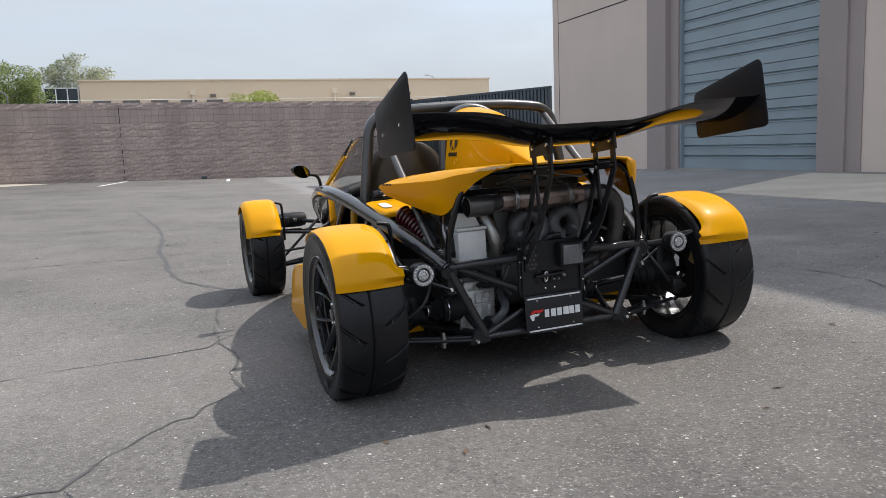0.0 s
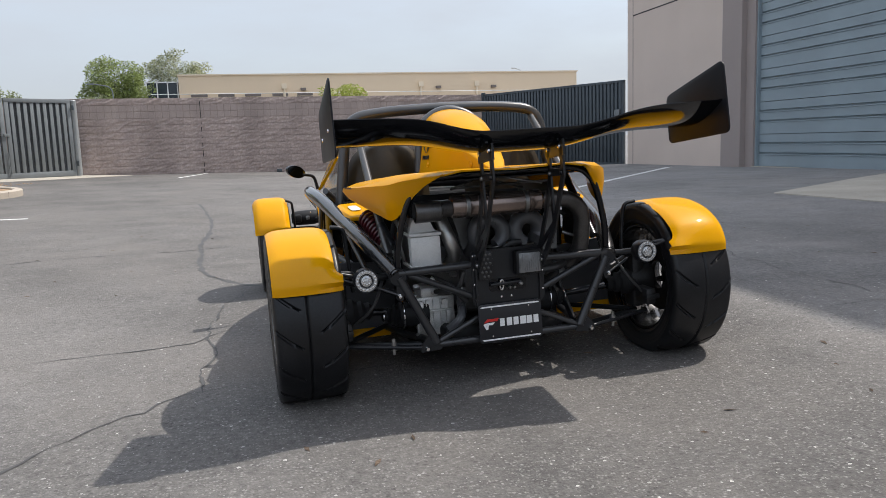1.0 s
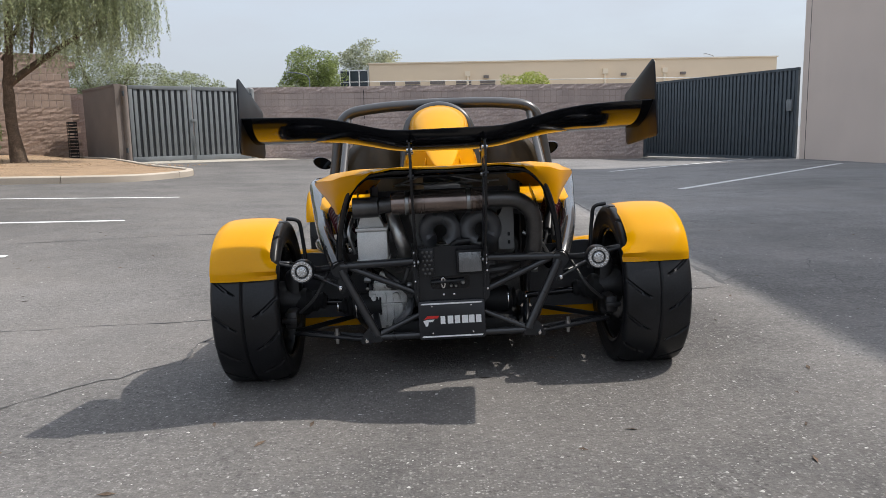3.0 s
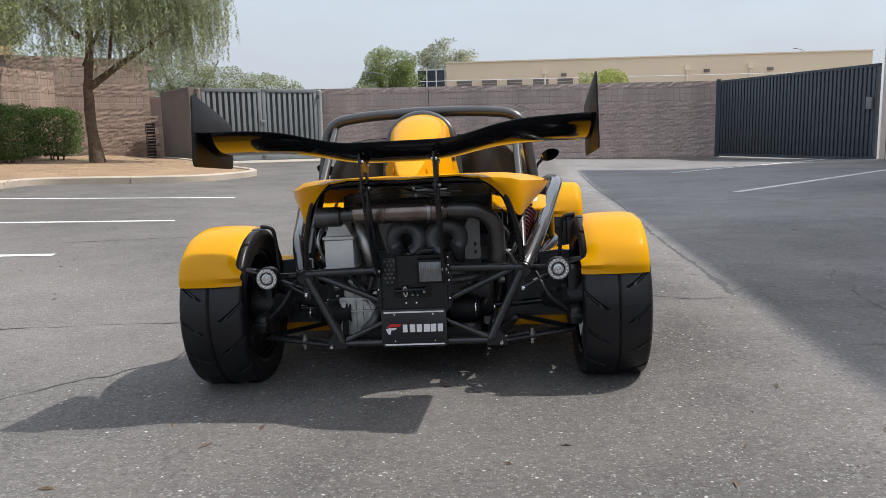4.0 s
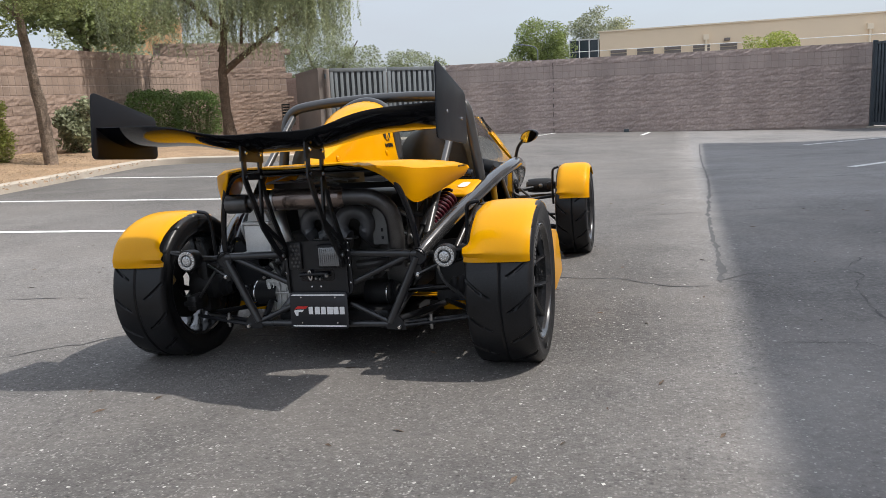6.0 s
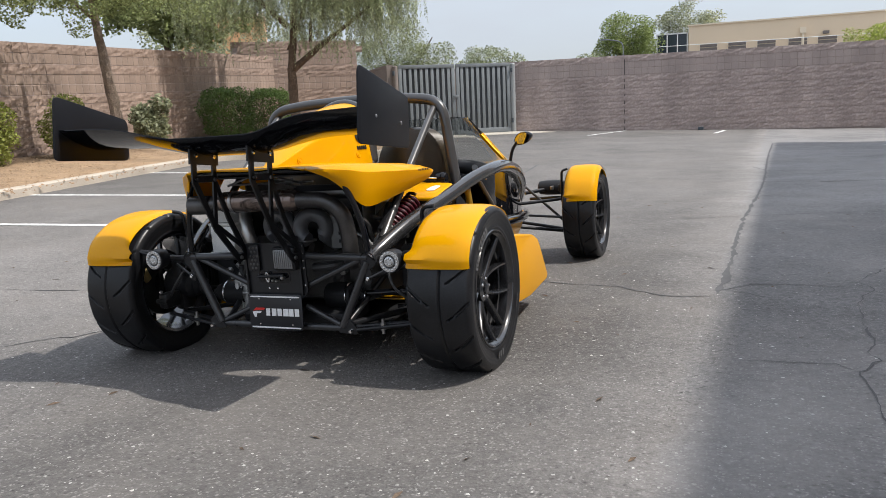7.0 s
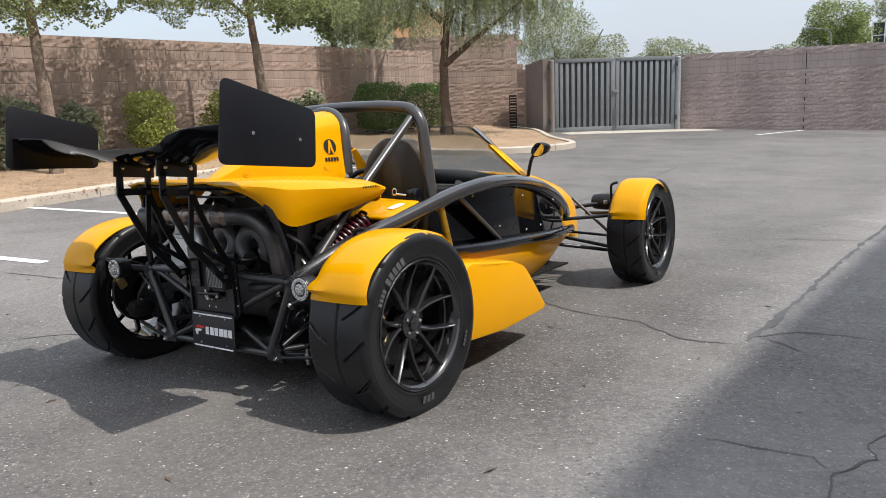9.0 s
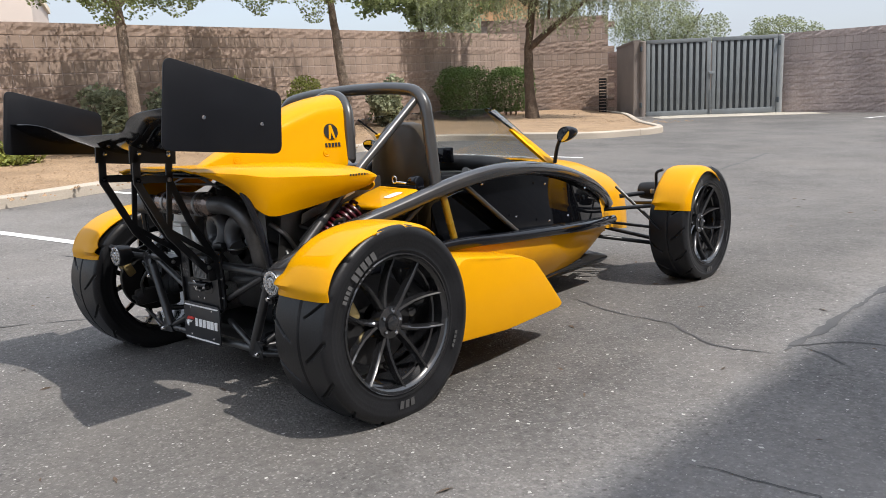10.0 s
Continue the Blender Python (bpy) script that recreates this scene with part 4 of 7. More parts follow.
# wings over the wheels ------------------------------------------------
def fender(profile, x0, x1, s, lip=0.026, ear=0.0):
    """A rolled guard: the side profile swept across, edges turned down."""
    P = curve_points([(0, *p) for p in profile], 5)
    rows = []
    n = 14
    for i, p in enumerate(P):
        d = (P[min(i + 1, len(P) - 1)] - P[max(i - 1, 0)]).normalized()
        nrm = Vector((0, -d.z, d.y))
        if nrm.z < 0 and abs(nrm.y) < 0.3:
            nrm = -nrm
        row = []
        f = i / (len(P) - 1)
        for k in range(n + 1):
            u = -1 + 2 * k / n
            # the inner edge steps in above a small ear at the tail
            inner = x0 + ear * (0.024 / (1 + math.exp(-(f - 0.19) / 0.012)) - 0.008 * math.exp(-((f - 0.165) / 0.018) ** 2))
            x = inner + (x1 - inner) * (u + 1) / 2
            drop = lip * abs(u) ** 8 + 0.006 * u * u
            bump = -0.013 * math.exp(-((f - 0.12) / 0.035) ** 2) * max(0, -u - 0.05)
            bump += 0.009 * math.exp(-((f - 0.06) / 0.03) ** 2) * max(0, -u)
            q = p - nrm * (drop + bump)
            row.append((s * x, q.y, q.z))
        rows.append(row)
    bm = bmesh.new()
    skin(bm, rows)
    solid(bm, 0.005 * s)
    return bm


REAR = [(-0.279, 0.424), (-0.276, 0.468), (-0.233, 0.536), (-0.136, 0.594), (-0.015, 0.619), (0.085, 0.615), (0.165, 0.595), (0.208, 0.569)]
FRONT = [(2.062, 0.402), (2.07, 0.45), (2.108, 0.52), (2.18, 0.585), (2.26, 0.616), (2.34, 0.612), (2.42, 0.582), (2.47, 0.548)]
for s in (1, -1):
    f = part("rear_mudguard", fender(REAR, *((0.634, 0.88) if s > 0 else (0.642, 0.88)), s, 0.01, 1.0), YELLOW, car)
    part("stay", tubed(rounded([(s * 0.64, -0.205, 0.475), (s * 0.6, -0.2, 0.47), (s * 0.585, -0.12, 0.45), (s * 0.56, -0.03, 0.4)], 0.02), 0.008), BLACK_SATIN, f, "black steel stay")
    part("stay", tubed(rounded([(s * 0.64, 0.02, 0.618), (s * 0.59, 0.02, 0.612), (s * 0.582, 0.03, 0.52), (s * 0.57, 0.02, 0.36)], 0.03), 0.008), BLACK_SATIN, f, "black steel stay")
    part("bolt", lathed([(-0.246, 0.0065), (-0.252, 0.0055), (-0.252, 0.0003)], axis="y", centre=(s * 0.655, 0.0, 0.455), seg=10), BLACK_SATIN, f)
    f = part("front_mudguard", fender(FRONT, 0.672, 0.885, s), YELLOW, car)
    part("stay", tubed(rounded([(s * 0.68, 2.2, 0.6), (s * 0.64, 2.2, 0.59), (s * 0.63, 2.22, 0.45), (s * 0.63, 2.25, 0.35)], 0.03), 0.008), BLACK_SATIN, f, "black steel stay")

# chassis tubes --------------------------------------------------------
RAIL = [(0.425, -0.142, 0.432), (0.452, -0.076, 0.473), (0.503, 0.1, 0.547), (0.548, 0.34, 0.607), (0.595, 0.6, 0.673), (0.622, 0.78, 0.702), (0.622, 0.95, 0.708),
        (0.6, 1.17, 0.692), (0.56, 1.45, 0.648), (0.49, 1.76, 0.57), (0.41, 2.02, 0.485), (0.34, 2.2, 0.41)]
LOW = [(0.43, 0.18, 0.36), (0.52, 0.36, 0.41), (0.585, 0.552, 0.437), (0.6, 0.7, 0.436), (0.6, 0.95, 0.418), (0.59, 1.2, 0.402), (0.56, 1.5, 0.378), (0.5, 1.8, 0.356), (0.4, 2.15, 0.33)]


def both(name, make, mat, label="", parent=None):
    for s in (1, -1):
        part(name, make() if s > 0 else mirrored(make()), mat, parent or car, label)


both("upper_rail", lambda: tubed(curve_points(RAIL, 6), 0.0305, seg=20), RAIL_GREY, "dark grey chassis tube")
both("rail_cap", lambda: lathed([(0, 0.0005), (0, 0.031), (-0.004, 0.034), (0.012, 0.034)], axis="y", centre=(0.424, -0.152, 0.43), seg=28), BLACK_SATIN)
both("lower_rail", lambda: tubed(curve_points(LOW, 5), 0.024, seg=16), BLACK_GLOSS, "gloss black chassis tube")
part("roll_hoop", tubed(rounded([(-0.52, 0.6, 0.65), (-0.462, 0.62, 1.042), (-0.28, 0.62, 1.066), (0, 0.62, 1.073), (0.28, 0.62, 1.066), (0.462, 0.62, 1.042), (0.52, 0.6, 0.65)], 0.09, 8), 0.0245, seg=20), FRAME_GREY, car)
both("hoop_brace", lambda: tubed([(0.425, 0.608, 1.01), (0.432, 0.294, 0.772), (0.428, -0.02, 0.495)], 0.0165, seg=14), FRAME_GREY)
part("intake_hoop", tubed(curve_points([(x, y, z) for x, y, z in ((-0.171, 0.48, 0.785), (-0.17, 0.482, 0.8), (-0.158, 0.495, 0.91), (-0.134, 0.51, 0.99), (-0.08, 0.525, 1.038), (-0.006, 0.53, 1.056), (0.068, 0.525, 1.038), (0.122, 0.51, 0.99), (0.146, 0.495, 0.91), (0.158, 0.482, 0.8), (0.159, 0.48, 0.785))], 6), 0.021, seg=16), FRAME_GREY, car)
part("engine_arch", tubed(curve_points([(-0.424, -0.135, 0.44), (-0.412, -0.15, 0.56), (-0.376, -0.17, 0.69), (-0.335, -0.19, 0.752), (-0.27, -0.2, 0.786), (-0.1, -0.208, 0.792), (0.1, -0.208, 0.792),
                                        (0.27, -0.2, 0.786), (0.335, -0.19, 0.752), (0.376, -0.17, 0.69), (0.412, -0.15, 0.56), (0.424, -0.135, 0.44)], 6), 0.0125, seg=12), BLACK_GLOSS, car, "gloss black arch tube")
both("rear_cross_tube", lambda: tubed([(0.42, -0.14, 0.44), (0.12, -0.14, 0.447)], 0.0155), TUBE_DARK)
both("rear_diagonal", lambda: tubed([(0.418, -0.142, 0.425), (0.292, -0.15, 0.165)], 0.017), TUBE_DARK)
both("rear_stay", lambda: tubed([(0.39, -0.135, 0.435), (0.14, -0.135, 0.325)], 0.0125), TUBE_DARK)
both("lower_stay", lambda: tubed([(0.29, -0.145, 0.165), (0.12, -0.13, 0.238)], 0.011), TUBE_DARK)
part("lower_cross_tube", tubed([(-0.29, -0.14, 0.156), (0.29, -0.14, 0.156)], 0.014), TUBE_DARK, car)
both("gusset", lambda: plate(round_outline([(0.27, 0.14), (0.36, 0.135), (0.345, 0.175), (0.312, 0.21)], 0.012), -0.158, -0.146), BLACK_SATIN)
both("gusset", lambda: plate(round_outline([(0.395, 0.40), (0.43, 0.405), (0.435, 0.345), (0.41, 0.335)], 0.012), -0.15, -0.14), BLACK_SATIN)
both("bolt", lambda: lathed([(-0.158, 0.0105), (-0.17, 0.01), (-0.176, 0.006), (-0.176, 0.0003)], axis="y", centre=(0.333, 0, 0.15), seg=10), CHROME, "bright steel bolt")
both("bolt", lambda: lathed([(-0.15, 0.008), (-0.16, 0.0075), (-0.163, 0.0003)], axis="y", centre=(0.422, 0, 0.36), seg=10), CHROME, "bright steel bolt")
# inner chassis diagonals
both("chassis_diagonal", lambda: tubed([(0.598, 0.66, 0.68), (0.588, 1.03, 0.425)], 0.011), FRAME_GREY)
both("chassis_diagonal", lambda: tubed([(0.55, 0.54, 0.65), (0.48, 0.22, 0.4)], 0.012), FRAME_GREY)
both("chassis_upright", lambda: tubed([(0.58, 0.565, 0.655), (0.585, 0.625, 0.43)], 0.015), TUBE_REFLECTION, "upright tube with yellow reflection painted in")
both("cockpit_bar", lambda: tubed([(0.57, 0.72, 0.72), (0.42, 1.2, 0.6)], 0.014), FRAME_GREY)
both("floor_tube", lambda: tubed(curve_points([(0.28, -0.12, 0.16), (0.4, 0.3, 0.14), (0.45, 1.0, 0.13), (0.4, 1.8, 0.15)], 4), 0.014), BLACK_SATIN)
both("strut", lambda: tubed([(0.29, -0.1, 0.17), (0.36, 0.35, 0.4)], 0.013), BLACK_SATIN)


# bodywork ---------------------------------------------------------------
def tub():
    """Lower yellow hull, from behind the seats to the nose."""
    st = [(0.46, 0.555, 0.425, 0.43, 0.128), (0.6, 0.58, 0.422, 0.45, 0.122), (0.95, 0.59, 0.4, 0.47, 0.115), (1.4, 0.55, 0.37, 0.45, 0.115), (1.75, 0.48, 0.345, 0.41, 0.13), (1.98, 0.42, 0.33, 0.38, 0.19), (2.06, 0.4, 0.325, 0.37, 0.235)]
    bm = bmesh.new()
    rows = []
    for y, wt, zt, wb, zb in st:
        row = [(-wt, y, zt), (-wt - 0.004, y, zt - 0.05), (-(wt + wb) / 2 - 0.012, y, (zt + zb) / 2), (-wb - 0.01, y, zb + 0.04), (-wb + 0.03, y, zb)]
        row += [(-x, yy, z) for x, yy, z in row[::-1]]
        rows.append(row)
    rows2 = [[Vector(p) for p in r] for r in rows]
    cols = [curve_points([r[j] for r in rows2], 5) for j in range(len(rows[0]))]
    skin(bm, [[c[i] for c in cols] for i in range(len(cols[0]))])
    solid(bm, 0.006)
    return bm


part("tub", tub(), YELLOW, car, "glossy yellow lower hull")


def nose():
    st = [(1.4, 0.53, 0.715, 0.40), (1.7, 0.46, 0.705, 0.36), (2.0, 0.35, 0.675, 0.32), (2.25, 0.29, 0.63, 0.26), (2.5, 0.26, 0.55, 0.22), (2.7, 0.18, 0.43, 0.2), (2.8, 0.06, 0.3, 0.24)]
    bm = bmesh.new()
    rows = []
    for y, w, zt, zb in st:
        row = []
        for k in range(13):
            a = math.pi * k / 12
            c, s_ = math.cos(a), math.sin(a)
            row.append((w * (abs(c) ** 0.6) * (1 if c >= 0 else -1), y + 0.16 * s_ ** 2 * (1 if y < 1.6 else 0.2), zb + (zt - zb) * s_ ** 0.55))
        rows.append([Vector(p) for p in row])
    cols = [curve_points([r[j] for r in rows], 4) for j in range(13)]
    skin(bm, [[c[i] for c in cols] for i in range(len(cols[0]))])
    solid(bm, 0.006)
    return bm


part("nose_cone", nose(), YELLOW, car, "glossy yellow nose and bonnet")


def side_panel():
    bm = bmesh.new()
    rows = []
    up, lo = curve_points(RAIL, 8), curve_points(LOW, 8)

    def at(c, y):
        for a, b in zip(c, c[1:]):
            if a.y <= y <= b.y:
                return a.lerp(b, (y - a.y) / (b.y - a.y))
        return c[-1]
    for k in range(25):
        row = []
        for t in (0, 0.25, 0.5, 0.75, 1):
            # the rear edge follows the chassis diagonal
            y0 = 0.66 + 0.36 * t
            y = y0 + (2.02 - y0) * k / 24
            a, b = at(up, y), at(lo, y)
            row.append((a.x - 0.02 + (b.x - a.x) * t, y, a.z + (b.z - a.z) * t))
        rows.append(row)
    skin(bm, rows)
    solid(bm, 0.004)
    return bm


both("side_panel", side_panel, PANEL_BLACK, "mirror-gloss black side panel")
for s in (1, -1):
    for y, z in ((0.78, 0.66), (1.0, 0.5), (1.22, 0.62), (1.42, 0.45), (1.6, 0.56), (1.25, 0.45)):
        part("rivet", lathed([(s * 0.0, 0.006), (s * 0.004, 0.004), (s * 0.005, 0.0003)], centre=(s * (0.603 - 0.12 * max(0, y - 1.2) ** 1.4), y, z), seg=8), CHROME, car)
both("inner_panel", lambda: plate(round_outline([(0.55, 0.37), (0.55, 0.6), (0.75, 0.64), (1.3, 0.6), (1.35, 0.37)], 0.03), 0.528, 0.532, "yz"), PANEL_BLACK, "black inner tub panel")


def pod():
    """Side pod between rear wheel and hull."""
    out = [(0.305, 0.15), (0.31, 0.43), (0.36, 0.452), (0.5, 0.432), (0.7, 0.402), (0.81, 0.362), (0.88, 0.29), (1.01, 0.145), (0.985, 0.132), (0.6, 0.128)]
    out = round_outline(out, 0.025, 3)
    cy, cz = 0.56, 0.27
    rows = []
    for x, k in ((0.56, 0.86), (0.62, 0.97), (0.72, 1.0), (0.8, 1.0), (0.836, 0.994), (0.85, 0.98), (0.857, 0.958), (0.859, 0.93)):
        rows.append([(x - 0.05 * max(0, y - 0.5) * (x > 0.7), cy + (y - cy) * k, cz + (z - cz) * k) for y, z in out])
    bm = bmesh.new()
    V = skin(bm, rows, close_v=True)
    bm.faces.new(V[-1])
    bm.faces.new(V[0][::-1])
    return bm


both("side_pod", pod, YELLOW, "glossy yellow side pod")
both("pod_duct", lambda: plate(round_outline([(0.36, 0.15), (0.735, 0.15), (0.735, 0.425), (0.6, 0.44), (0.36, 0.42)], 0.02), 0.284, 0.298), PANEL_GREY, "dark grey panel closing the pod behind the wheel")
both("pod_lip", lambda: boxed(0.385, 0.72, 0.288, 0.31, 0.107, 0.149, bevel=0.004), YELLOW, "yellow lower lip of the pod")
both("pod_corner", lambda: boxed(0.318, 0.384, 0.292, 0.31, 0.116, 0.149, bevel=0.004), ALLOY_DARK)


def shoulder(liner=False):
    """Rear deck panel: flat top, side drooping to a point, nose-like front tip. A black sheet, added to darken the
    underside, lies close inside.
    """
    st = [  # y inner, z inner, outer top (x,y,z), lower edge (x,y,z)
        (-0.3, 0.804, (0.262, -0.3, 0.803), (0.268, -0.298, 0.797)),
        (-0.25, 0.803, (0.33, -0.235, 0.8), (0.325, -0.225, 0.755)),
        (-0.2, 0.803, (0.395, -0.18, 0.799), (0.372, -0.178, 0.70)),
        (-0.13, 0.804, (0.436, -0.118, 0.799), (0.417, -0.118, 0.637)),
        (0.0, 0.805, (0.49, 0.0, 0.795), (0.448, 0.0, 0.648)),
        (0.13, 0.802, (0.526, 0.12, 0.787), (0.485, 0.12, 0.674)),
        (0.24, 0.796, (0.542, 0.19, 0.782), (0.512, 0.19, 0.694)),
        (0.33, 0.792, (0.549, 0.232, 0.776), (0.53, 0.232, 0.708)),
        (0.4, 0.787, (0.547, 0.256, 0.764), (0.537, 0.256, 0.722)),
        (0.44, 0.782, (0.537, 0.267, 0.752), (0.534, 0.267, 0.736)),
    ]
    rows = []
    for yi, zi, o, b in st[:-2] if liner else st:
        inn, o, b = Vector((0.0, yi, zi)), Vector(o), Vector(b)
        if liner:
            inn, o, b = inn + Vector((0, 0.012, -0.012)), o + Vector((-0.012, 0.01, -0.012)), b + Vector((-0.012, 0.01, 0.006))
        # the outer shoulder droops, the crown stays level
        o.z -= 0.003 + 0.014 * max(0, min(1, (yi + 0.2) / 0.3)) * max(0, min(1, (0.5 - yi) / 0.15))
        row = [inn, inn.lerp(o, 0.45) + Vector((0, 0, 0.006)), inn.lerp(o, 0.76) + Vector((0, 0, 0.009)), o.lerp(inn, 0.09) + Vector((0, 0, 0.003)), o + (b - o) * 0.16 + Vector((0.001, 0, 0)),
               o.lerp(b, 0.45) + Vector((0.008, 0, 0)), o.lerp(b, 0.8) + Vector((0.004, 0, 0)), b]
        if liner:
            row = row[:4]
        rows.append(row)
    cols = [curve_points([r[j] for r in rows], 5) for j in range(len(rows[0]))]
    bm = bmesh.new()
    skin(bm, [[c[i] for c in cols] for i in range(len(cols[0]))])
    solid(bm, 0.002 if liner else 0.006)
    return bm


for s in (1, -1):
    d = part("rear_deck", shoulder() if s > 0 else mirrored(shoulder()), YELLOW, car, "glossy yellow rear shoulder panel")
    part("liner", shoulder(True) if s > 0 else mirrored(shoulder(True)), BLACK_SATIN, d, "black sheet added to darken under the panel")
    skin_tree = BVHTree.FromPolygons([v.co.copy() for v in d.data.vertices], [tuple(f.vertices) for f in d.data.polygons])
    for k in range(7):
        y = 0.155 + k * 0.0108
        hit, nrm, _, _ = skin_tree.ray_cast(Vector((s * 0.8, y, 0.752)), Vector((-s, 0, 0)))
        along = Vector((0, 1, 0)) - nrm * nrm.y
        up = nrm.cross(along).normalized() * (1 if nrm.cross(along).z > 0 else -1)
        c = hit + nrm * 0.0006
        bm = bmesh.new()
        bm.faces.new([bm.verts.new(c + along * a + up * b) for a, b in ((-0.0036, -0.004), (0.0036, -0.004), (0.0036, 0.004), (-0.0036, 0.004))])
        solid(bm, 0.0004)
        part("lettering_bar", bm, BLACK_PRINT, d, "small black marking", smooth=False)


INTAKE_ST = [(-0.118, 0.012, 0.803, 0.8), (-0.105, 0.036, 0.812, 0.807), (-0.02, 0.062, 0.857, 0.842), (0.1, 0.09, 0.917, 0.884), (0.2, 0.112, 0.97, 0.912), (0.28, 0.129, 1.005, 0.938), (0.36, 0.145, 1.033, 0.96), (0.46, 0.161, 1.053, 0.968), (0.53, 0.17, 1.06, 0.968)]


def intake_wall(y, z):
    """Half width of the intake's side at a station and height."""
    # the front is raked, so a low point belongs to a station further ahead
    y += 0.075 * max(0, min(1, (y - 0.1) / 0.3)) * (1.03 - z) / 0.27
    for (ya, wa, ta, ca), (yb, wb, tb, cb) in zip(INTAKE_ST, INTAKE_ST[1:]):
        if y <= yb:
            f = (y - ya) / (yb - ya)
            w, c = wa + (wb - wa) * f, ca + (cb - ca) * f
            lean = 0.07 + 0.14 * max(0, min(1, (y - 0.1) / 0.36))
            return w * (1 - lean * (z - 0.785) / (c - 0.785))
    return INTAKE_ST[-1][1]


def intake():
    """Domed intake over the engine: flat sides closing to a prow at the tail, creased where the top begins."""
    rows = []
    for y, w, zt, zc in INTAKE_ST:
        lean = 0.07 + 0.14 * max(0, min(1, (y - 0.1) / 0.36))
        half = [(w, 0.765), (w, 0.785), (w * (1 - lean * 0.5), 0.785 + (zc - 0.785) * 0.5), (w * (1 - lean * 0.93), 0.785 + (zc - 0.785) * 0.93)]
        half += [(w * (1 - lean) * math.cos(a) ** (1.0 - 0.25 * lean), zc + (zt - zc) * math.sin(a)) for a in (math.pi / 2 * k / 7 for k in range(8))]
        rake = 0.075 * max(0, min(1, (y - 0.1) / 0.3))
        half = [Vector((x - 0.006, y - rake * (zt - z) / (zt - 0.76), z)) for x, z in half]
        rows.append(half + [Vector((-0.012 - p.x, p.y, p.z)) for p in half[-2::-1]])
    cols = [curve_points([r[j] for r in rows], 4) for j in range(len(rows[0]))]
    bm = bmesh.new()
    skin(bm, [[q[i] for q in cols] for i in range(len(cols[0]))])
    solid(bm, 0.005)
    return bm


INTAKE = part("intake_cover", intake(), YELLOW, car, "glossy yellow domed intake cover")


def on_intake(bm, s, y, z):
    """Lays a flat mark (built in the x-y plane) on the side of the intake."""
    def at(q, h):
        return Vector((s * (intake_wall(q, h) + 0.0025) - 0.006, q, h))
    along = (at(y + 0.02, z) - at(y - 0.02, z)).normalized() * s
    up = (at(y, z + 0.02) - at(y, z - 0.02))
    out = along.cross(up).normalized()
    up = out.cross(along)
    p = at(y, z)
    m = Matrix(((along.x, up.x, out.x, p.x), (along.y, up.y, out.y, p.y), (along.z, up.z, out.z, p.z), (0, 0, 0, 1)))
    bmesh.ops.transform(bm, matrix=m, verts=bm.verts[:])
    return bm


for s in (1, -1):
    disc = plate([(0.033 * math.cos(2 * math.pi * k / 28), 0.033 * math.sin(2 * math.pi * k / 28)) for k in range(28)], 0.0, 0.0015, "xy")
    part("badge", on_intake(disc, s, 0.405, 0.903), BLACK_PRINT, INTAKE, "round black badge")
    mark = plate([(-0.016, -0.03), (-0.005, 0.027), (0.005, 0.027), (0.016, -0.03), (0.008, -0.03), (0.0, -0.002), (-0.008, -0.03)], 0.0015, 0.003, "xy")
    part("badge_mark", on_intake(mark, s, 0.405, 0.903), YELLOW, INTAKE)
    for k in range(5):
        bar = plate([(-0.005, -0.0085), (0.005, -0.0085), (0.005, 0.0085), (-0.005, 0.0085)], 0.0, 0.0015, "xy")
        part("lettering_bar", on_intake(bar, s, 0.372 + k * 0.015, 0.85), BLACK_PRINT, INTAKE, "small black marking")
    for y, z in ((0.365, 0.82), (0.005, 0.818)):
        bm = lathed([(0.0, 0.0145), (0.003, 0.0135), (0.0015, 0.009), (0.004, 0.006), (0.004, 0.0005)], axis="z", seg=16)
        part("quarter_turn_fastener", on_intake(bm, s, y, z), YELLOW, INTAKE)


def side_shelf():
    bm = plate(round_outline([(0.3, 0.285), (0.53, 0.282), (0.545, 0.3), (0.55, 0.4), (0.556, 0.47), (0.3, 0.5)], 0.02), 0.0, 0.016, "xy", bevel=0.006)
    for v in bm.verts:
        v.co.z += 0.615 + 0.22 * (v.co.y - 0.285) - 0.12 * max(0, v.co.x - 0.53) - 0.25 * max(0, 0.31 - v.co.y)
    return bm


def shelf_sticker():
    bm = plate(round_outline([(0.46, 0.36), (0.505, 0.355), (0.515, 0.425), (0.475, 0.43)], 0.018), 0.0165, 0.0175, "xy")
    for v in bm.verts:
        v.co.z += 0.615 + 0.22 * (v.co.y - 0.285)
    return bm


both("side_shelf", side_shelf, YELLOW, "glossy yellow side shelf")
both("bay_panel", lambda: plate(round_outline([(0.325, 0.683), (0.268, 0.745), (0.47, 0.745), (0.49, 0.7), (0.46, 0.683)], 0.014), 0.3, 0.306), YELLOW, "glossy yellow panel under the rear deck")
both("bolt", lambda: lathed([(0.3, 0.007), (0.294, 0.006), (0.292, 0.0003)], axis="y", centre=(0.335, 0, 0.695), seg=8), BLACK_SATIN)
both("shelf_sticker", shelf_sticker, ALLOY_BRUSHED, "silver sticker")


# rear wing ----------------------------------------------------------------
def wing_skew(x):
    """The wing is not quite square to the car: one end sits slightly ahead."""
    return 0.045 * (0.665 - x) / 1.33


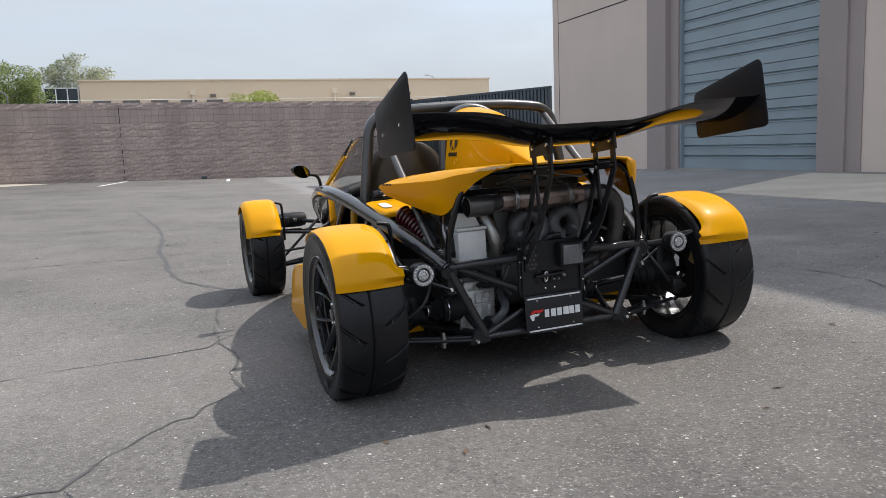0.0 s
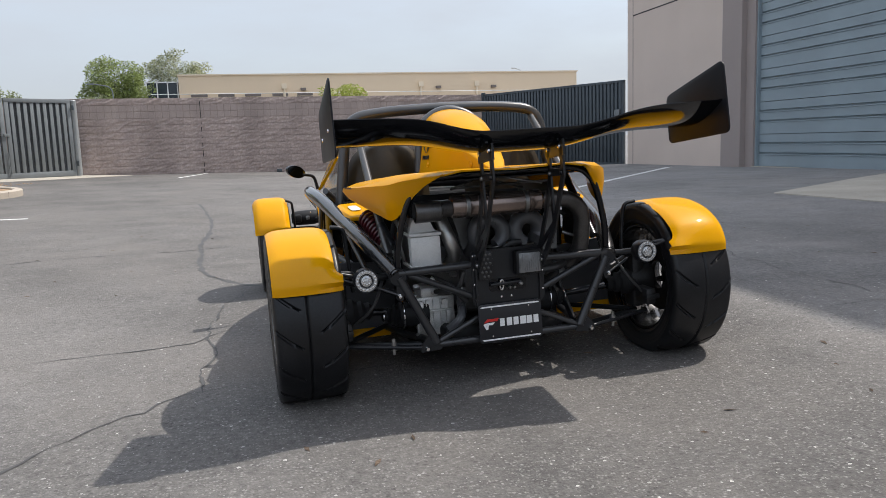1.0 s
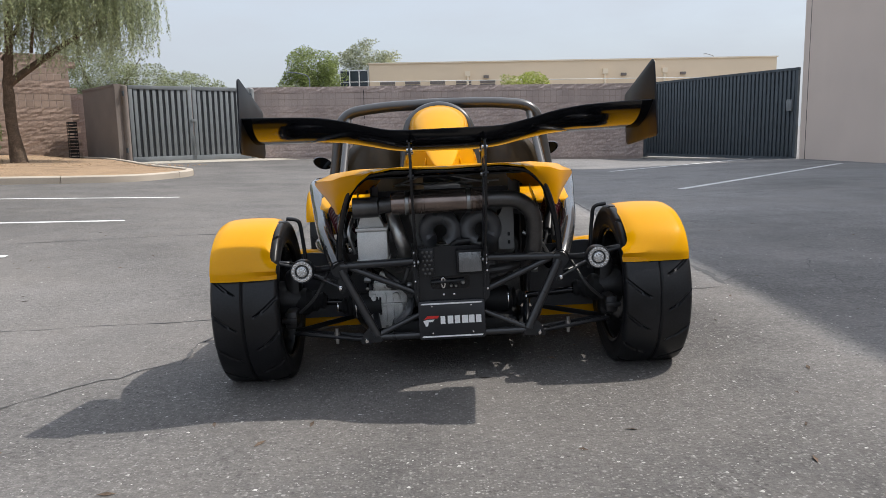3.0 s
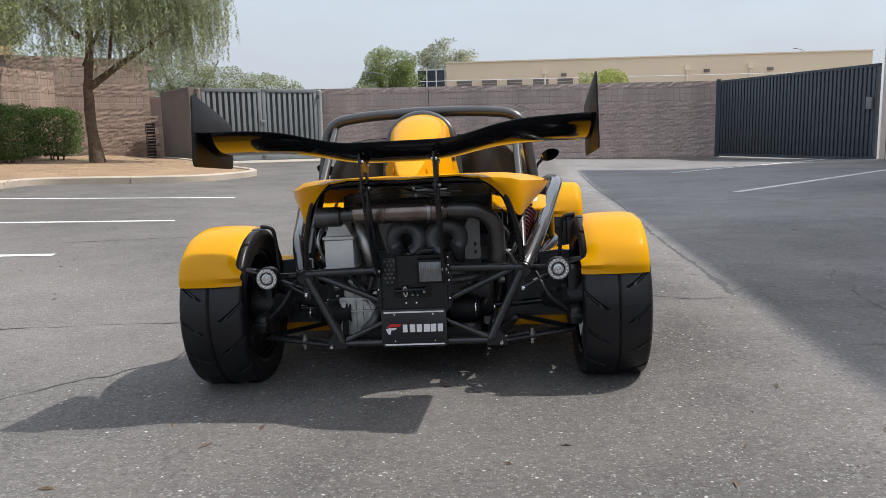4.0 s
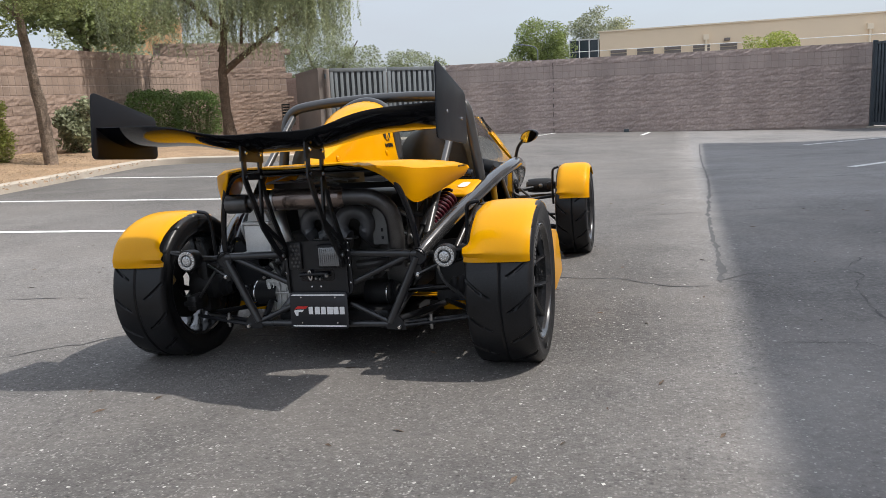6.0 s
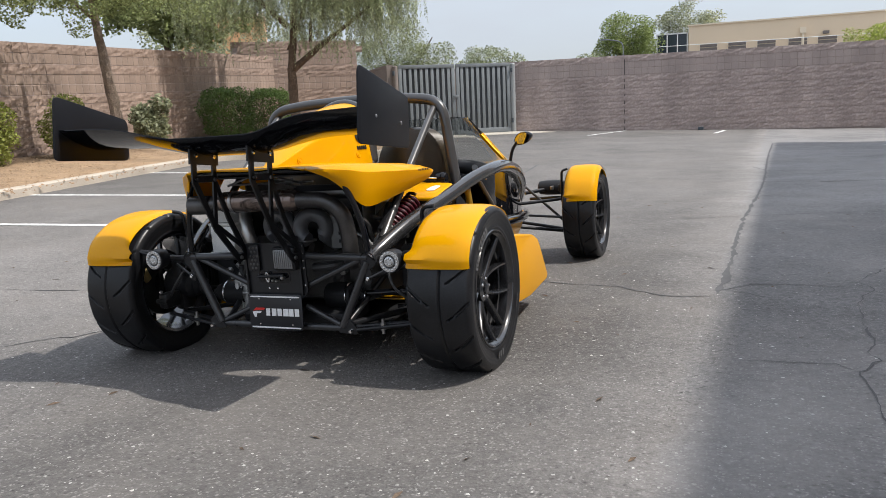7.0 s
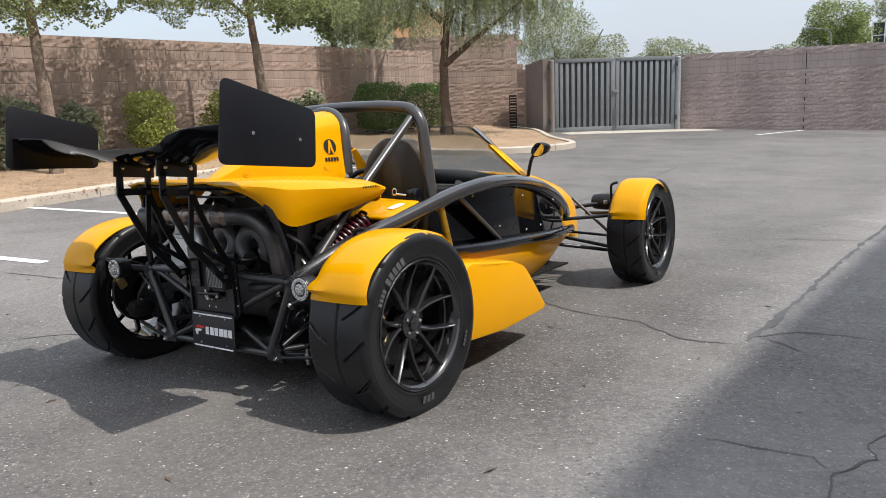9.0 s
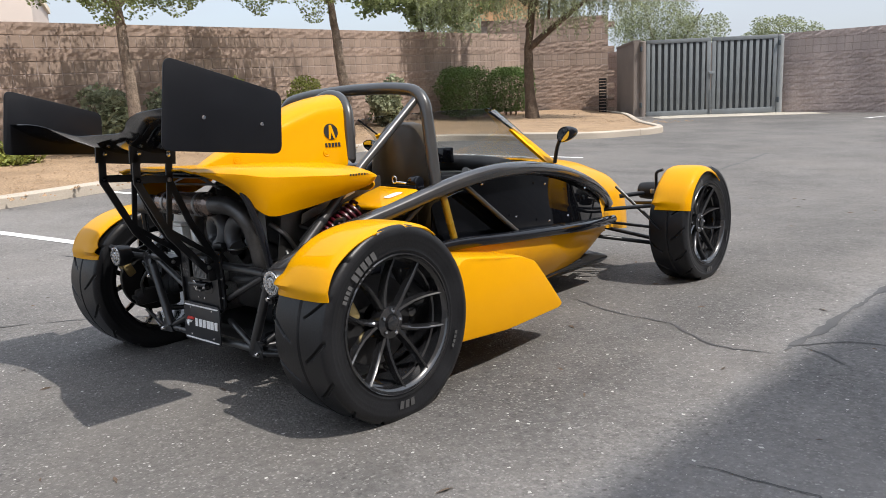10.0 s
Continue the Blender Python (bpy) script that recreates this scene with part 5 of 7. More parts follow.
def aerofoil():
    tz = [(0, 0.938), (0.12, 0.938), (0.19, 0.941), (0.27, 0.957), (0.34, 0.975), (0.42, 0.988), (0.52, 0.994), (0.665, 0.998)]
    lz = [(0, 0.872), (0.12, 0.874), (0.19, 0.884), (0.27, 0.9), (0.34, 0.91), (0.42, 0.915), (0.52, 0.916), (0.665, 0.915)]
    ty = [(0, -0.5), (0.2, -0.505), (0.35, -0.545), (0.5, -0.565), (0.665, -0.565)]
    ly = [(0, -0.25), (0.2, -0.25), (0.35, -0.245), (0.665, -0.245)]

    def at(tab, x):
        n = len(tab)
        for i in range(n - 1):
            (a, p), (b, q) = tab[i], tab[i + 1]
            if x <= b or i == n - 2:
                m0 = (q - tab[i - 1][1]) / (b - tab[i - 1][0]) if i else 0.0
                m1 = (tab[i + 2][1] - p) / (tab[i + 2][0] - a) if i < n - 2 else (q - p) / (b - a)
                h = b - a
                t = (x - a) / h
                return (2 * t ** 3 - 3 * t * t + 1) * p + (t ** 3 - 2 * t * t + t) * h * m0 + (3 * t * t - 2 * t ** 3) * q + (t ** 3 - t * t) * h * m1
    # camber line sagging in the middle, thickness fading to the trailing edge
    ts = [0.5 - 0.5 * math.cos(math.pi * k / 16) for k in range(17)]
    thick = [0.10 * (0.2969 * math.sqrt(t) - 0.126 * t - 0.3516 * t * t + 0.2843 * t ** 3 - 0.0995 * t ** 4) for t in ts]
    sag = [-0.13 * t * (1 - t) for t in ts]
    SECTION = [(t, s_ + th * 1.3) for t, s_, th in zip(ts, sag, thick)] + [(t, s_ - th * 1.3 - 0.0015) for t, s_, th in list(zip(ts, sag, thick))[:0:-1]]
    rows = []
    for i in range(81):
        x = -0.662 + 1.324 * i / 80
        a = abs(x)
        T, Lp = Vector((x, at(ty, a), at(tz, a))), Vector((x, at(ly, a), at(lz, a) + 0.018))
        c = T - Lp
        n = Vector((0, -c.z, c.y)).normalized()
        n = n if n.z > 0 else -n
        ring = [Lp + c * t + n * h + Vector((0, wing_skew(x), 0)) for t, h in SECTION]
        rows.append(ring)
    bm = bmesh.new()
    V = skin(bm, rows, close_v=True)
    bm.faces.new(V[0])
    bm.faces.new(V[-1][::-1])
    return bm


WING = part("rear_wing", aerofoil(), BLACK_GLOSS, car, "gloss black gull-shaped rear wing")
for s in (1, -1):
    ep = part("end_plate", plate(round_outline([(y + wing_skew(s * 0.665), z) for y, z in ((-0.605, 0.884), (-0.57, 1.13), (-0.208, 1.03), (-0.224, 0.85 if s > 0 else 0.862))], 0.028), s * 0.662, s * 0.667, "yz", bevel=0.001), END_PLATE, WING, "satin black wing end plate")
    for y, z in ((-0.473, 0.967), (-0.287, 0.941)):
        part("bolt", lathed([(s * 0.666, 0.0065), (s * 0.670, 0.006), (s * 0.671, 0.0003)], centre=(0, y + wing_skew(s * 0.665), z), seg=10), CHROME, ep, "bright steel bolt")


def strut_plate(pts, w, x0, x1):
    """One bent plate strip in the fore-aft plane."""
    P = [Vector((0, *p)) for p in pts]
    L, R = [], []
    for i, p in enumerate(P):
        d0 = (P[i] - P[i - 1]).normalized() if i else (P[1] - P[0]).normalized()
        d1 = (P[i + 1] - P[i]).normalized() if i < len(P) - 1 else d0
        d = (d0 + d1).normalized()
        n = Vector((0, -d.z, d.y)) * (w / 2 / max(0.5, d.dot(d0)))
        e = d * w * 0.35 * ((i == len(P) - 1) - (i == 0))
        L.append(p + n + e)
        R.append(p - n + e)
    return plate([(q.y, q.z) for q in L + R[::-1]], x0, x1, "yz", bevel=0.0012)


for s in (1, -1):
    xa, xb = s * 0.128 - 0.004, s * 0.128 + 0.004
    w = part("wing_mount", strut_plate([(-0.42, 0.868), (-0.298, 0.856)], 0.056, xa, xb), BLACK_SATIN, car, "satin black plate wing mount", smooth=False)
    for pts, wd in (([(-0.416, 0.885), (-0.424, 0.775), (-0.33, 0.585), (-0.205, 0.44)], 0.026), ([(-0.302, 0.87), (-0.31, 0.77), (-0.25, 0.62), (-0.165, 0.47)], 0.024),
                    ([(-0.424, 0.785), (-0.31, 0.778)], 0.026), ([(-0.312, 0.765), (-0.33, 0.6), (-0.19, 0.5)], 0.019), ([(-0.205, 0.45), (-0.155, 0.45), (-0.155, 0.3)], 0.03)):
        part("strut", strut_plate(pts, wd, xa, xb), BLACK_SATIN, w, smooth=False)
    for y, z, mat in ((-0.41, 0.872, CHROME), (-0.308, 0.86, CHROME), (-0.42, 0.782, BLACK_GLOSS), (-0.312, 0.775, CHROME_DULL), (-0.2, 0.45, CHROME_DULL)):
        for q in (-1, 1):
            part("bolt", lathed([(0.0, 0.0085), (q * 0.006, 0.0075), (q * 0.008, 0.0003)], centre=(s * 0.128 + q * 0.004, y, z), seg=10), mat, w)

# tail ------------------------------------------------------------------------
TAIL = part("rear_panel", plate(round_outline([(-0.142, 0.5), (0.145, 0.5), (0.148, 0.3), (0.12, 0.27), (-0.12, 0.27), (-0.142, 0.3)], 0.015), -0.158, -0.15), BLACK_SATIN, car, "satin black rear panel")
perf = part("perforated_plate", plate(round_outline([(-0.118, 0.497), (-0.062, 0.497), (-0.062, 0.388), (-0.118, 0.388)], 0.006), -0.17, -0.164, bevel=0.001), BLACK_SATIN, TAIL)
for r in range(6):
    for c in range(3 if r % 2 == 0 else 2):
        part("round_hole", lathed([(-0.1705, 0.0055), (-0.171, 0.0045), (-0.1712, 0.0003)], axis="y", centre=(-0.104 + c * 0.0165 + (0.008 if r % 2 else 0), 0, 0.482 - r * 0.0165), seg=10), FRAME_GREY, perf)
lamp = part("reversing_lamp", boxed(0.022, 0.126, -0.2, -0.16, 0.396, 0.49, bevel=0.008), BLACK_MATT, TAIL, "square clear reversing lamp")
part("lens", boxed(0.031, 0.117, -0.207, -0.198, 0.405, 0.481, bevel=0.004), LENS_GREY, lamp, "clear ribbed lens")
for k in range(9):
    part("rib", boxed(0.036 + k * 0.0088, 0.0395 + k * 0.0088, -0.2095, -0.206, 0.41, 0.476, bevel=0.0008), LENS_GREY, lamp)
for x, z in ((-0.135, 0.48), (-0.135, 0.43), (-0.135, 0.37), (-0.13, 0.31), (0.138, 0.49), (0.138, 0.46), (0.138, 0.43), (0.14, 0.4), (0.14, 0.33), (-0.03, 0.315), (0.01, 0.315)):
    part("bolt", lathed([(-0.158, 0.0045), (-0.162, 0.004), (-0.163, 0.0002)], axis="y", centre=(x, 0, z), seg=8), CHROME, TAIL, "bright steel bolt")
# flat dark patch laid on the panel for the shade inside its opening
part("recess", plate(round_outline([(-0.078, 0.337), (0.072, 0.337), (0.072, 0.386), (-0.078, 0.386)], 0.016), -0.1592, -0.1584), BLACK_GLOSS, TAIL, "dark patch painted for the opening's shade")
for x, z, r in ((0.0, 0.352, 0.006), (0.018, 0.35, 0.006), (0.045, 0.362, 0.008)):
    part("hose_end", lathed([(-0.16, r * 0.7), (-0.166, r), (-0.18, r), (-0.184, r * 0.6), (-0.184, 0.0003)], axis="y", centre=(x, 0, z), seg=12), CHROME_DULL, TAIL)
part("tow_eye", tubed([(-0.03 + 0.007 * math.cos(a), -0.17 - 0.004 * math.sin(a), 0.362 + 0.02 * math.sin(a)) for a in (2 * math.pi * k / 20 for k in range(21))], 0.0035, cap=False), CHROME, TAIL, "bright steel tow eye")
part("tow_pin", tubed([(-0.075, -0.17, 0.365), (0.05, -0.17, 0.37)], 0.007), BLACK_SATIN, TAIL)

PLATE_M = pose(-0.003, -0.172, 0.219, -3, 0, 0)
num = plate(round_outline([(-0.127, -0.074), (0.127, -0.074), (0.127, 0.074), (-0.127, 0.074)], 0.014), -0.004, 0.0, bevel=0.001)
bmesh.ops.transform(num, matrix=PLATE_M, verts=num.verts[:])
NUM = part("dealer_plate", num, BLACK_PLATE, car, "black dealer plate with white edge lines")


def on_plate(name, outline, mat, label=""):
    bm = plate(outline, -0.0062, -0.0042)
    bmesh.ops.transform(bm, matrix=PLATE_M, verts=bm.verts[:])
    part(name, bm, mat, NUM, label, smooth=False)


on_plate("edge_line", [(-0.112, 0.066), (0.115, 0.066), (0.119, 0.062), (0.112, 0.0605), (-0.112, 0.0605), (-0.119, 0.062)], WHITE_PAINT)
on_plate("edge_line", [(-0.112, -0.066), (0.115, -0.066), (0.119, -0.062), (0.112, -0.0605), (-0.112, -0.0605), (-0.119, -0.062)], WHITE_PAINT)
on_plate("emblem", [(-0.108, 0.004), (-0.094, 0.017), (-0.048, 0.017), (-0.056, 0.007), (-0.085, 0.007)], RED_PRINT, "red emblem stroke")
on_plate("emblem", [(-0.111, -0.001), (-0.094, 0.003), (-0.066, 0.003), (-0.074, -0.006), (-0.09, -0.006), (-0.093, -0.022), (-0.101, -0.022)], WHITE_PAINT, "white emblem stroke")
for k, wd in enumerate((0.018, 0.021, 0.02, 0.024, 0.021, 0.02)):
    x = -0.044 + k * 0.0272
    on_plate("lettering_bar", [(x, -0.015), (x + wd, -0.015), (x + wd, 0.015), (x, 0.015)], WHITE_PAINT, "plain white bar")
for x, z in ((-0.075, 0.054), (0.075, 0.054), (-0.075, -0.05), (0.08, -0.05)):
    bm = lathed([(-0.0042, 0.004), (-0.0065, 0.0032), (-0.0068, 0.0002)], axis="y", centre=(x, 0, z), seg=8)
    bmesh.ops.transform(bm, matrix=PLATE_M, verts=bm.verts[:])
    part("screw", bm, CHROME, NUM)


def tail_lamp(s):
    c = (s * 0.553, 0, 0.441)
    lamp = part("tail_lamp", lathed([(-0.165, 0.02), (-0.172, 0.04), (-0.2, 0.044), (-0.224, 0.044), (-0.228, 0.042), (-0.222, 0.02), (-0.222, 0.0005)], axis="y", centre=c, seg=36), BLACK_SATIN, car, "round clear LED tail lamp")
    part("ring", lathed([(-0.224, 0.040), (-0.231, 0.0385), (-0.231, 0.0265), (-0.224, 0.025)], axis="y", centre=c, seg=36), LAMP_CLEAR, lamp, "clear ring lens")
    for k in range(16):
        a = 2 * math.pi * k / 16
        part("diode", lathed([(-0.229, 0.0048), (-0.2335, 0.0036), (-0.234, 0.0002)], axis="y", centre=(c[0] + 0.0325 * math.cos(a), 0, c[2] + 0.0325 * math.sin(a)), seg=8), CHROME, lamp)
    part("centre_lens", lathed([(-0.222, 0.022), (-0.232, 0.019), (-0.235, 0.01), (-0.2355, 0.0003)], axis="y", centre=c, seg=24), LAMP_CLEAR, lamp, "clear centre lens")
    for k in range(8):
        a = 2 * math.pi * k / 8
        part("diode", lathed([(-0.233, 0.0042), (-0.2375, 0.003), (-0.238, 0.0002)], axis="y", centre=(c[0] + 0.012 * math.cos(a), 0, c[2] + 0.012 * math.sin(a)), seg=8), CHROME, lamp)
    part("bracket", tubed([(s * 0.54, -0.17, 0.44), (s * 0.5, -0.12, 0.43), (s * 0.43, -0.1, 0.43)], 0.013), BLACK_SATIN, lamp)
    part("bracket", tubed([(s * 0.585, -0.2, 0.455), (s * 0.64, -0.21, 0.472)], 0.007), BLACK_SATIN, lamp)


tail_lamp(1)
tail_lamp(-1)


# engine bay ---------------------------------------------------------------
part("engine_block", join(boxed(-0.28, 0.3, 0.1, 0.5, 0.2, 0.5, bevel=0.03), boxed(-0.2, 0.26, 0.08, 0.42, 0.48, 0.66, bevel=0.04), boxed(-0.12, 0.2, 0.05, 0.3, 0.22, 0.42, bevel=0.03)), ENGINE, car, "dark cast engine block")
part("firewall", boxed(-0.5, 0.5, 0.5, 0.508, 0.14, 0.68), BLACK_MATT, car)
gb = part("gearbox", join(boxed(-0.325, -0.18, 0.012, 0.2, 0.165, 0.305, bevel=0.022), boxed(-0.33, -0.175, 0.0, 0.016, 0.156, 0.312, bevel=0.006), boxed(-0.31, -0.235, 0.0, 0.12, 0.305, 0.35, bevel=0.014), boxed(-0.318, -0.3, -0.012, 0.02, 0.17, 0.3, bevel=0.006), boxed(-0.212, -0.19, -0.01, 0.02, 0.2, 0.26, bevel=0.006)), ALLOY_DULL, car, "dull cast alloy gearbox")
for k in range(5):
    part("rib", boxed(-0.322 + 0.029 * k, -0.317 + 0.029 * k, -0.008, 0.003, 0.172, 0.3, bevel=0.002), ALLOY_DULL, gb)
part("rib", boxed(-0.32, -0.185, -0.014, 0.003, 0.252, 0.261, bevel=0.003), ALLOY_DULL, gb)
for x, z in ((-0.333, 0.168), (-0.333, 0.322), (-0.192, 0.168), (-0.192, 0.322), (-0.262, 0.327), (-0.262, 0.163)):
    part("bolt", lathed([(0.0, 0.007), (-0.008, 0.0065), (-0.009, 0.0003)], axis="y", centre=(x, 0, z), seg=6), CHROME_DULL, gb)
part("bolt_boss", lathed([(-0.02, 0.0005), (-0.02, 0.012), (0.02, 0.014)], axis="y", centre=(-0.22, 0.0, 0.29), seg=12), ALLOY_DULL, gb)
part("selector_cylinder", tubed([(-0.275, -0.03, 0.388), (-0.205, -0.05, 0.345)], 0.0135, seg=14), ALLOY, gb, "bright alloy cylinder")
part("banjo_fitting", lathed([(-0.014, 0.006), (-0.008, 0.01), (0.008, 0.01), (0.014, 0.006)], centre=(-0.2, -0.055, 0.352), seg=12), CHROME, gb)
tank = part("catch_tank", boxed(-0.355, -0.238, -0.088, 0.05, 0.452, 0.562, bevel=0.005), ALLOY_BRUSHED, car, "brushed aluminium catch tank")
part("lid", boxed(-0.36, -0.234, -0.094, 0.056, 0.564, 0.577, bevel=0.004), ALLOY_BRUSHED, tank)
part("neck", plate([(-0.352, 0.577), (-0.25, 0.577), (-0.27, 0.62), (-0.335, 0.628)], -0.06, 0.04), ALLOY_BRUSHED, tank)
part("foot", boxed(-0.36, -0.234, -0.096, 0.05, 0.444, 0.452), ALLOY_BRUSHED, tank)
part("boost_pipe", tubed(curve_points([(-0.225, 0.0, 0.66), (-0.212, -0.03, 0.6), (-0.19, -0.05, 0.53), (-0.175, -0.04, 0.47), (-0.19, 0.02, 0.42)], 5), 0.027, seg=18), ALLOY, car, "bare aluminium boost pipe")
# silencer and pipes
ex = part("silencer", lathed([(-0.215, 0.028), (-0.21, 0.04), (-0.2, 0.042), (-0.1, 0.0425), (-0.098, 0.0445), (-0.088, 0.0445), (-0.086, 0.0425), (0.09, 0.0425), (0.092, 0.0445), (0.104, 0.0445), (0.106, 0.0425), (0.135, 0.042), (0.15, 0.03)], centre=(0, -0.165, 0.672), seg=32), STEEL_HOT, car, "heat-tinted steel silencer")
part("tail_pipe", join(tubed(curve_points([(-0.2, -0.165, 0.67), (-0.27, -0.18, 0.667), (-0.27, -0.18, 0.664)], 4), 0.03, seg=20), lathed([(-0.255, 0.03), (-0.26, 0.038), (-0.352, 0.039), (-0.354, 0.036), (-0.27, 0.034)], centre=(0, -0.186, 0.664), seg=28)), STEEL_DARK, ex, "sooty black tail pipe")
part("elbow", tubed(curve_points([(0.13, -0.165, 0.672), (0.2, -0.16, 0.672), (0.265, -0.155, 0.662), (0.318, -0.14, 0.615), (0.33, -0.12, 0.54), (0.325, -0.1, 0.46), (0.3, -0.05, 0.4)], 5), 0.032, seg=20), STEEL_DARK, ex, "dark heat-stained exhaust elbow")
for x in (-0.16, 0.07):
    part("band", lathed([(x, 0.0435), (x + 0.002, 0.0455), (x + 0.014, 0.0455), (x + 0.016, 0.0435)], centre=(0, -0.165, 0.672), seg=32), CHROME_DULL, ex)
# turbo hoses
for x0, flip in ((-0.03, 1), (0.128, -1)):
    pts = [(x0 + flip * 0.055 * math.cos(math.radians(a)), -0.03 + 0.0006 * (a - 200) * 0.2, 0.548 + 0.055 * math.sin(math.radians(a))) for a in range(-70, 236, 18)]
    pts = pts + [(pts[-1][0] - flip * 0.005, 0.06, pts[-1][2] - 0.05)]
    h = part("turbo_hose", tubed(curve_points(pts, 2), 0.031, seg=18), DUCT_GREY, car, "grey-black turbo hose")
    part("clip", tubed([(pts[0][0] + 0.034 * math.cos(a), pts[0][1] + 0.034 * math.sin(a), pts[0][2]) for a in (2 * math.pi * k / 20 for k in range(21))], 0.004, cap=False, seg=6), CHROME_DULL, h)
part("turbo_housing", lathed([(-0.05, 0.03), (-0.04, 0.05), (0.03, 0.055), (0.06, 0.035)], axis="y", centre=(0.05, 0.04, 0.47), seg=28), CAST_IRON, car)
hs = part("heat_shield", plate(round_outline([(0.2, 0.46), (0.262, 0.46), (0.262, 0.632), (0.222, 0.632), (0.2, 0.585)], 0.008), -0.03, -0.026), SHIELD_GREY, car, "grey slotted metal heat shield")
for z in (0.488, 0.52):
    part("slot", boxed(0.236, 0.246, -0.0325, -0.0303, z - 0.007, z + 0.007, bevel=0.001), BLACK_MATT, hs)
part("heat_shield", plate([(-0.16, 0.63), (-0.08, 0.63), (-0.1, 0.5), (-0.12, 0.48)], 0.02, 0.024), SHIELD_GREY, car, "grey metal heat shield")
for pts, r, m in (
        ([(-0.3, 0.05, 0.4), (-0.22, -0.08, 0.37), (-0.15, -0.1, 0.3)], 0.012, 0), ([(-0.25, 0.0, 0.33), (-0.19, -0.1, 0.35), (-0.16, -0.12, 0.42)], 0.009, 0),
        ([(-0.15, 0.0, 0.3), (-0.17, -0.08, 0.24), (-0.22, -0.07, 0.19)], 0.018, 1), ([(0.18, 0.02, 0.32), (0.24, -0.05, 0.36), (0.28, 0.02, 0.44)], 0.016, 0),
        ([(0.15, -0.1, 0.39), (0.24, -0.09, 0.4), (0.32, 0.0, 0.42)], 0.018, 0), ([(-0.38, 0.1, 0.6), (-0.42, 0.0, 0.5), (-0.4, 0.1, 0.4)], 0.008, 0),
        ([(0.38, 0.15, 0.62), (0.4, 0.02, 0.52), (0.37, -0.02, 0.44)], 0.008, 0), ([(0.2, 0.1, 0.6), (0.3, 0.02, 0.6), (0.38, 0.08, 0.56)], 0.01, 0),
        ([(-0.1, -0.12, 0.36), (0.0, -0.13, 0.33), (0.1, -0.12, 0.36)], 0.009, 0), ([(0.0, -0.05, 0.43), (0.02, -0.1, 0.5), (0.08, -0.1, 0.51)], 0.012, 0)):
    part("hose", tubed(curve_points(pts, 5), r, seg=10), (DUCT_BLACK, DUCT_GREY)[m], car)
for x, y, z, r in ((-0.2, -0.1, 0.41, 0.01), (-0.165, -0.09, 0.345, 0.009), (0.26, -0.06, 0.37, 0.013), (-0.33, -0.02, 0.36, 0.01), (0.34, -0.02, 0.37, 0.01)):
    part("hose_fitting", lathed([(-0.012, r), (-0.004, r * 1.25), (0.006, r * 1.25), (0.014, r)], centre=(x, y, z), seg=6), CHROME_DULL, car)
# thin rods under the deck
for a, b in (((-0.2, -0.14, 0.735), (-0.08, -0.12, 0.775)), ((-0.02, -0.12, 0.775), (0.16, -0.15, 0.735)), ((-0.2, -0.13, 0.738), (0.2, -0.13, 0.742)), ((-0.08, -0.1, 0.772), (0.1, -0.1, 0.72))):
    part("brace_rod", tubed([a, b], 0.0045, seg=8), CHROME_DULL, car)
both("foil_sheet", lambda: plate([(0.04, 0.585), (0.3, 0.672), (0.31, 0.7), (0.05, 0.622)], 0.372, 0.375, "yz"), ALLOY, "bright metal heat sheet")
both("side_plate", lambda: plate(round_outline([(-0.06, 0.46), (0.1, 0.46), (0.12, 0.62), (-0.02, 0.66)], 0.02), 0.352, 0.356, "yz"), STEEL_DARK, "dark metal shield")
for pts, r in (([(0.33, -0.06, 0.6), (0.37, -0.03, 0.56), (0.36, 0.02, 0.5), (0.385, 0.05, 0.45)], 0.009), ([(0.3, 0.0, 0.52), (0.36, -0.02, 0.49), (0.4, -0.01, 0.43)], 0.007), ([(-0.37, 0.0, 0.62), (-0.39, -0.04, 0.55), (-0.37, -0.03, 0.47)], 0.008)):
    part("braided_hose", tubed(curve_points(pts, 5), r, seg=10), CHROME_DULL, car, "braided steel hose")
# black board added under the deck, which darkens the bay
part("deck_underside", boxed(-0.28, 0.28, -0.18, 0.3, 0.766, 0.772), BLACK_MATT, car)
both("engine_cover_side", lambda: boxed(0.3, 0.31, 0.12, 0.5, 0.42, 0.72, bevel=0.004), CAST_IRON)
part("undertray", boxed(-0.34, 0.34, 0.02, 1.85, 0.1, 0.112), BLACK_MATT, car)
part("diffuser", boxed(-0.24, 0.26, -0.08, 0.15, 0.14, 0.2, bevel=0.02), BLACK_MATT, car)


# suspension -----------------------------------------------------------------
def spring(a, b, r, turns, wire):
    a, b = Vector(a), Vector(b)
    d = (b - a).normalized()
    u = d.orthogonal().normalized()
    v = d.cross(u)
    n = int(turns * 14)
    return tubed([a.lerp(b, k / n) + r * (math.cos(2 * math.pi * turns * k / n) * u + math.sin(2 * math.pi * turns * k / n) * v) for k in range(n + 1)], wire, seg=7)


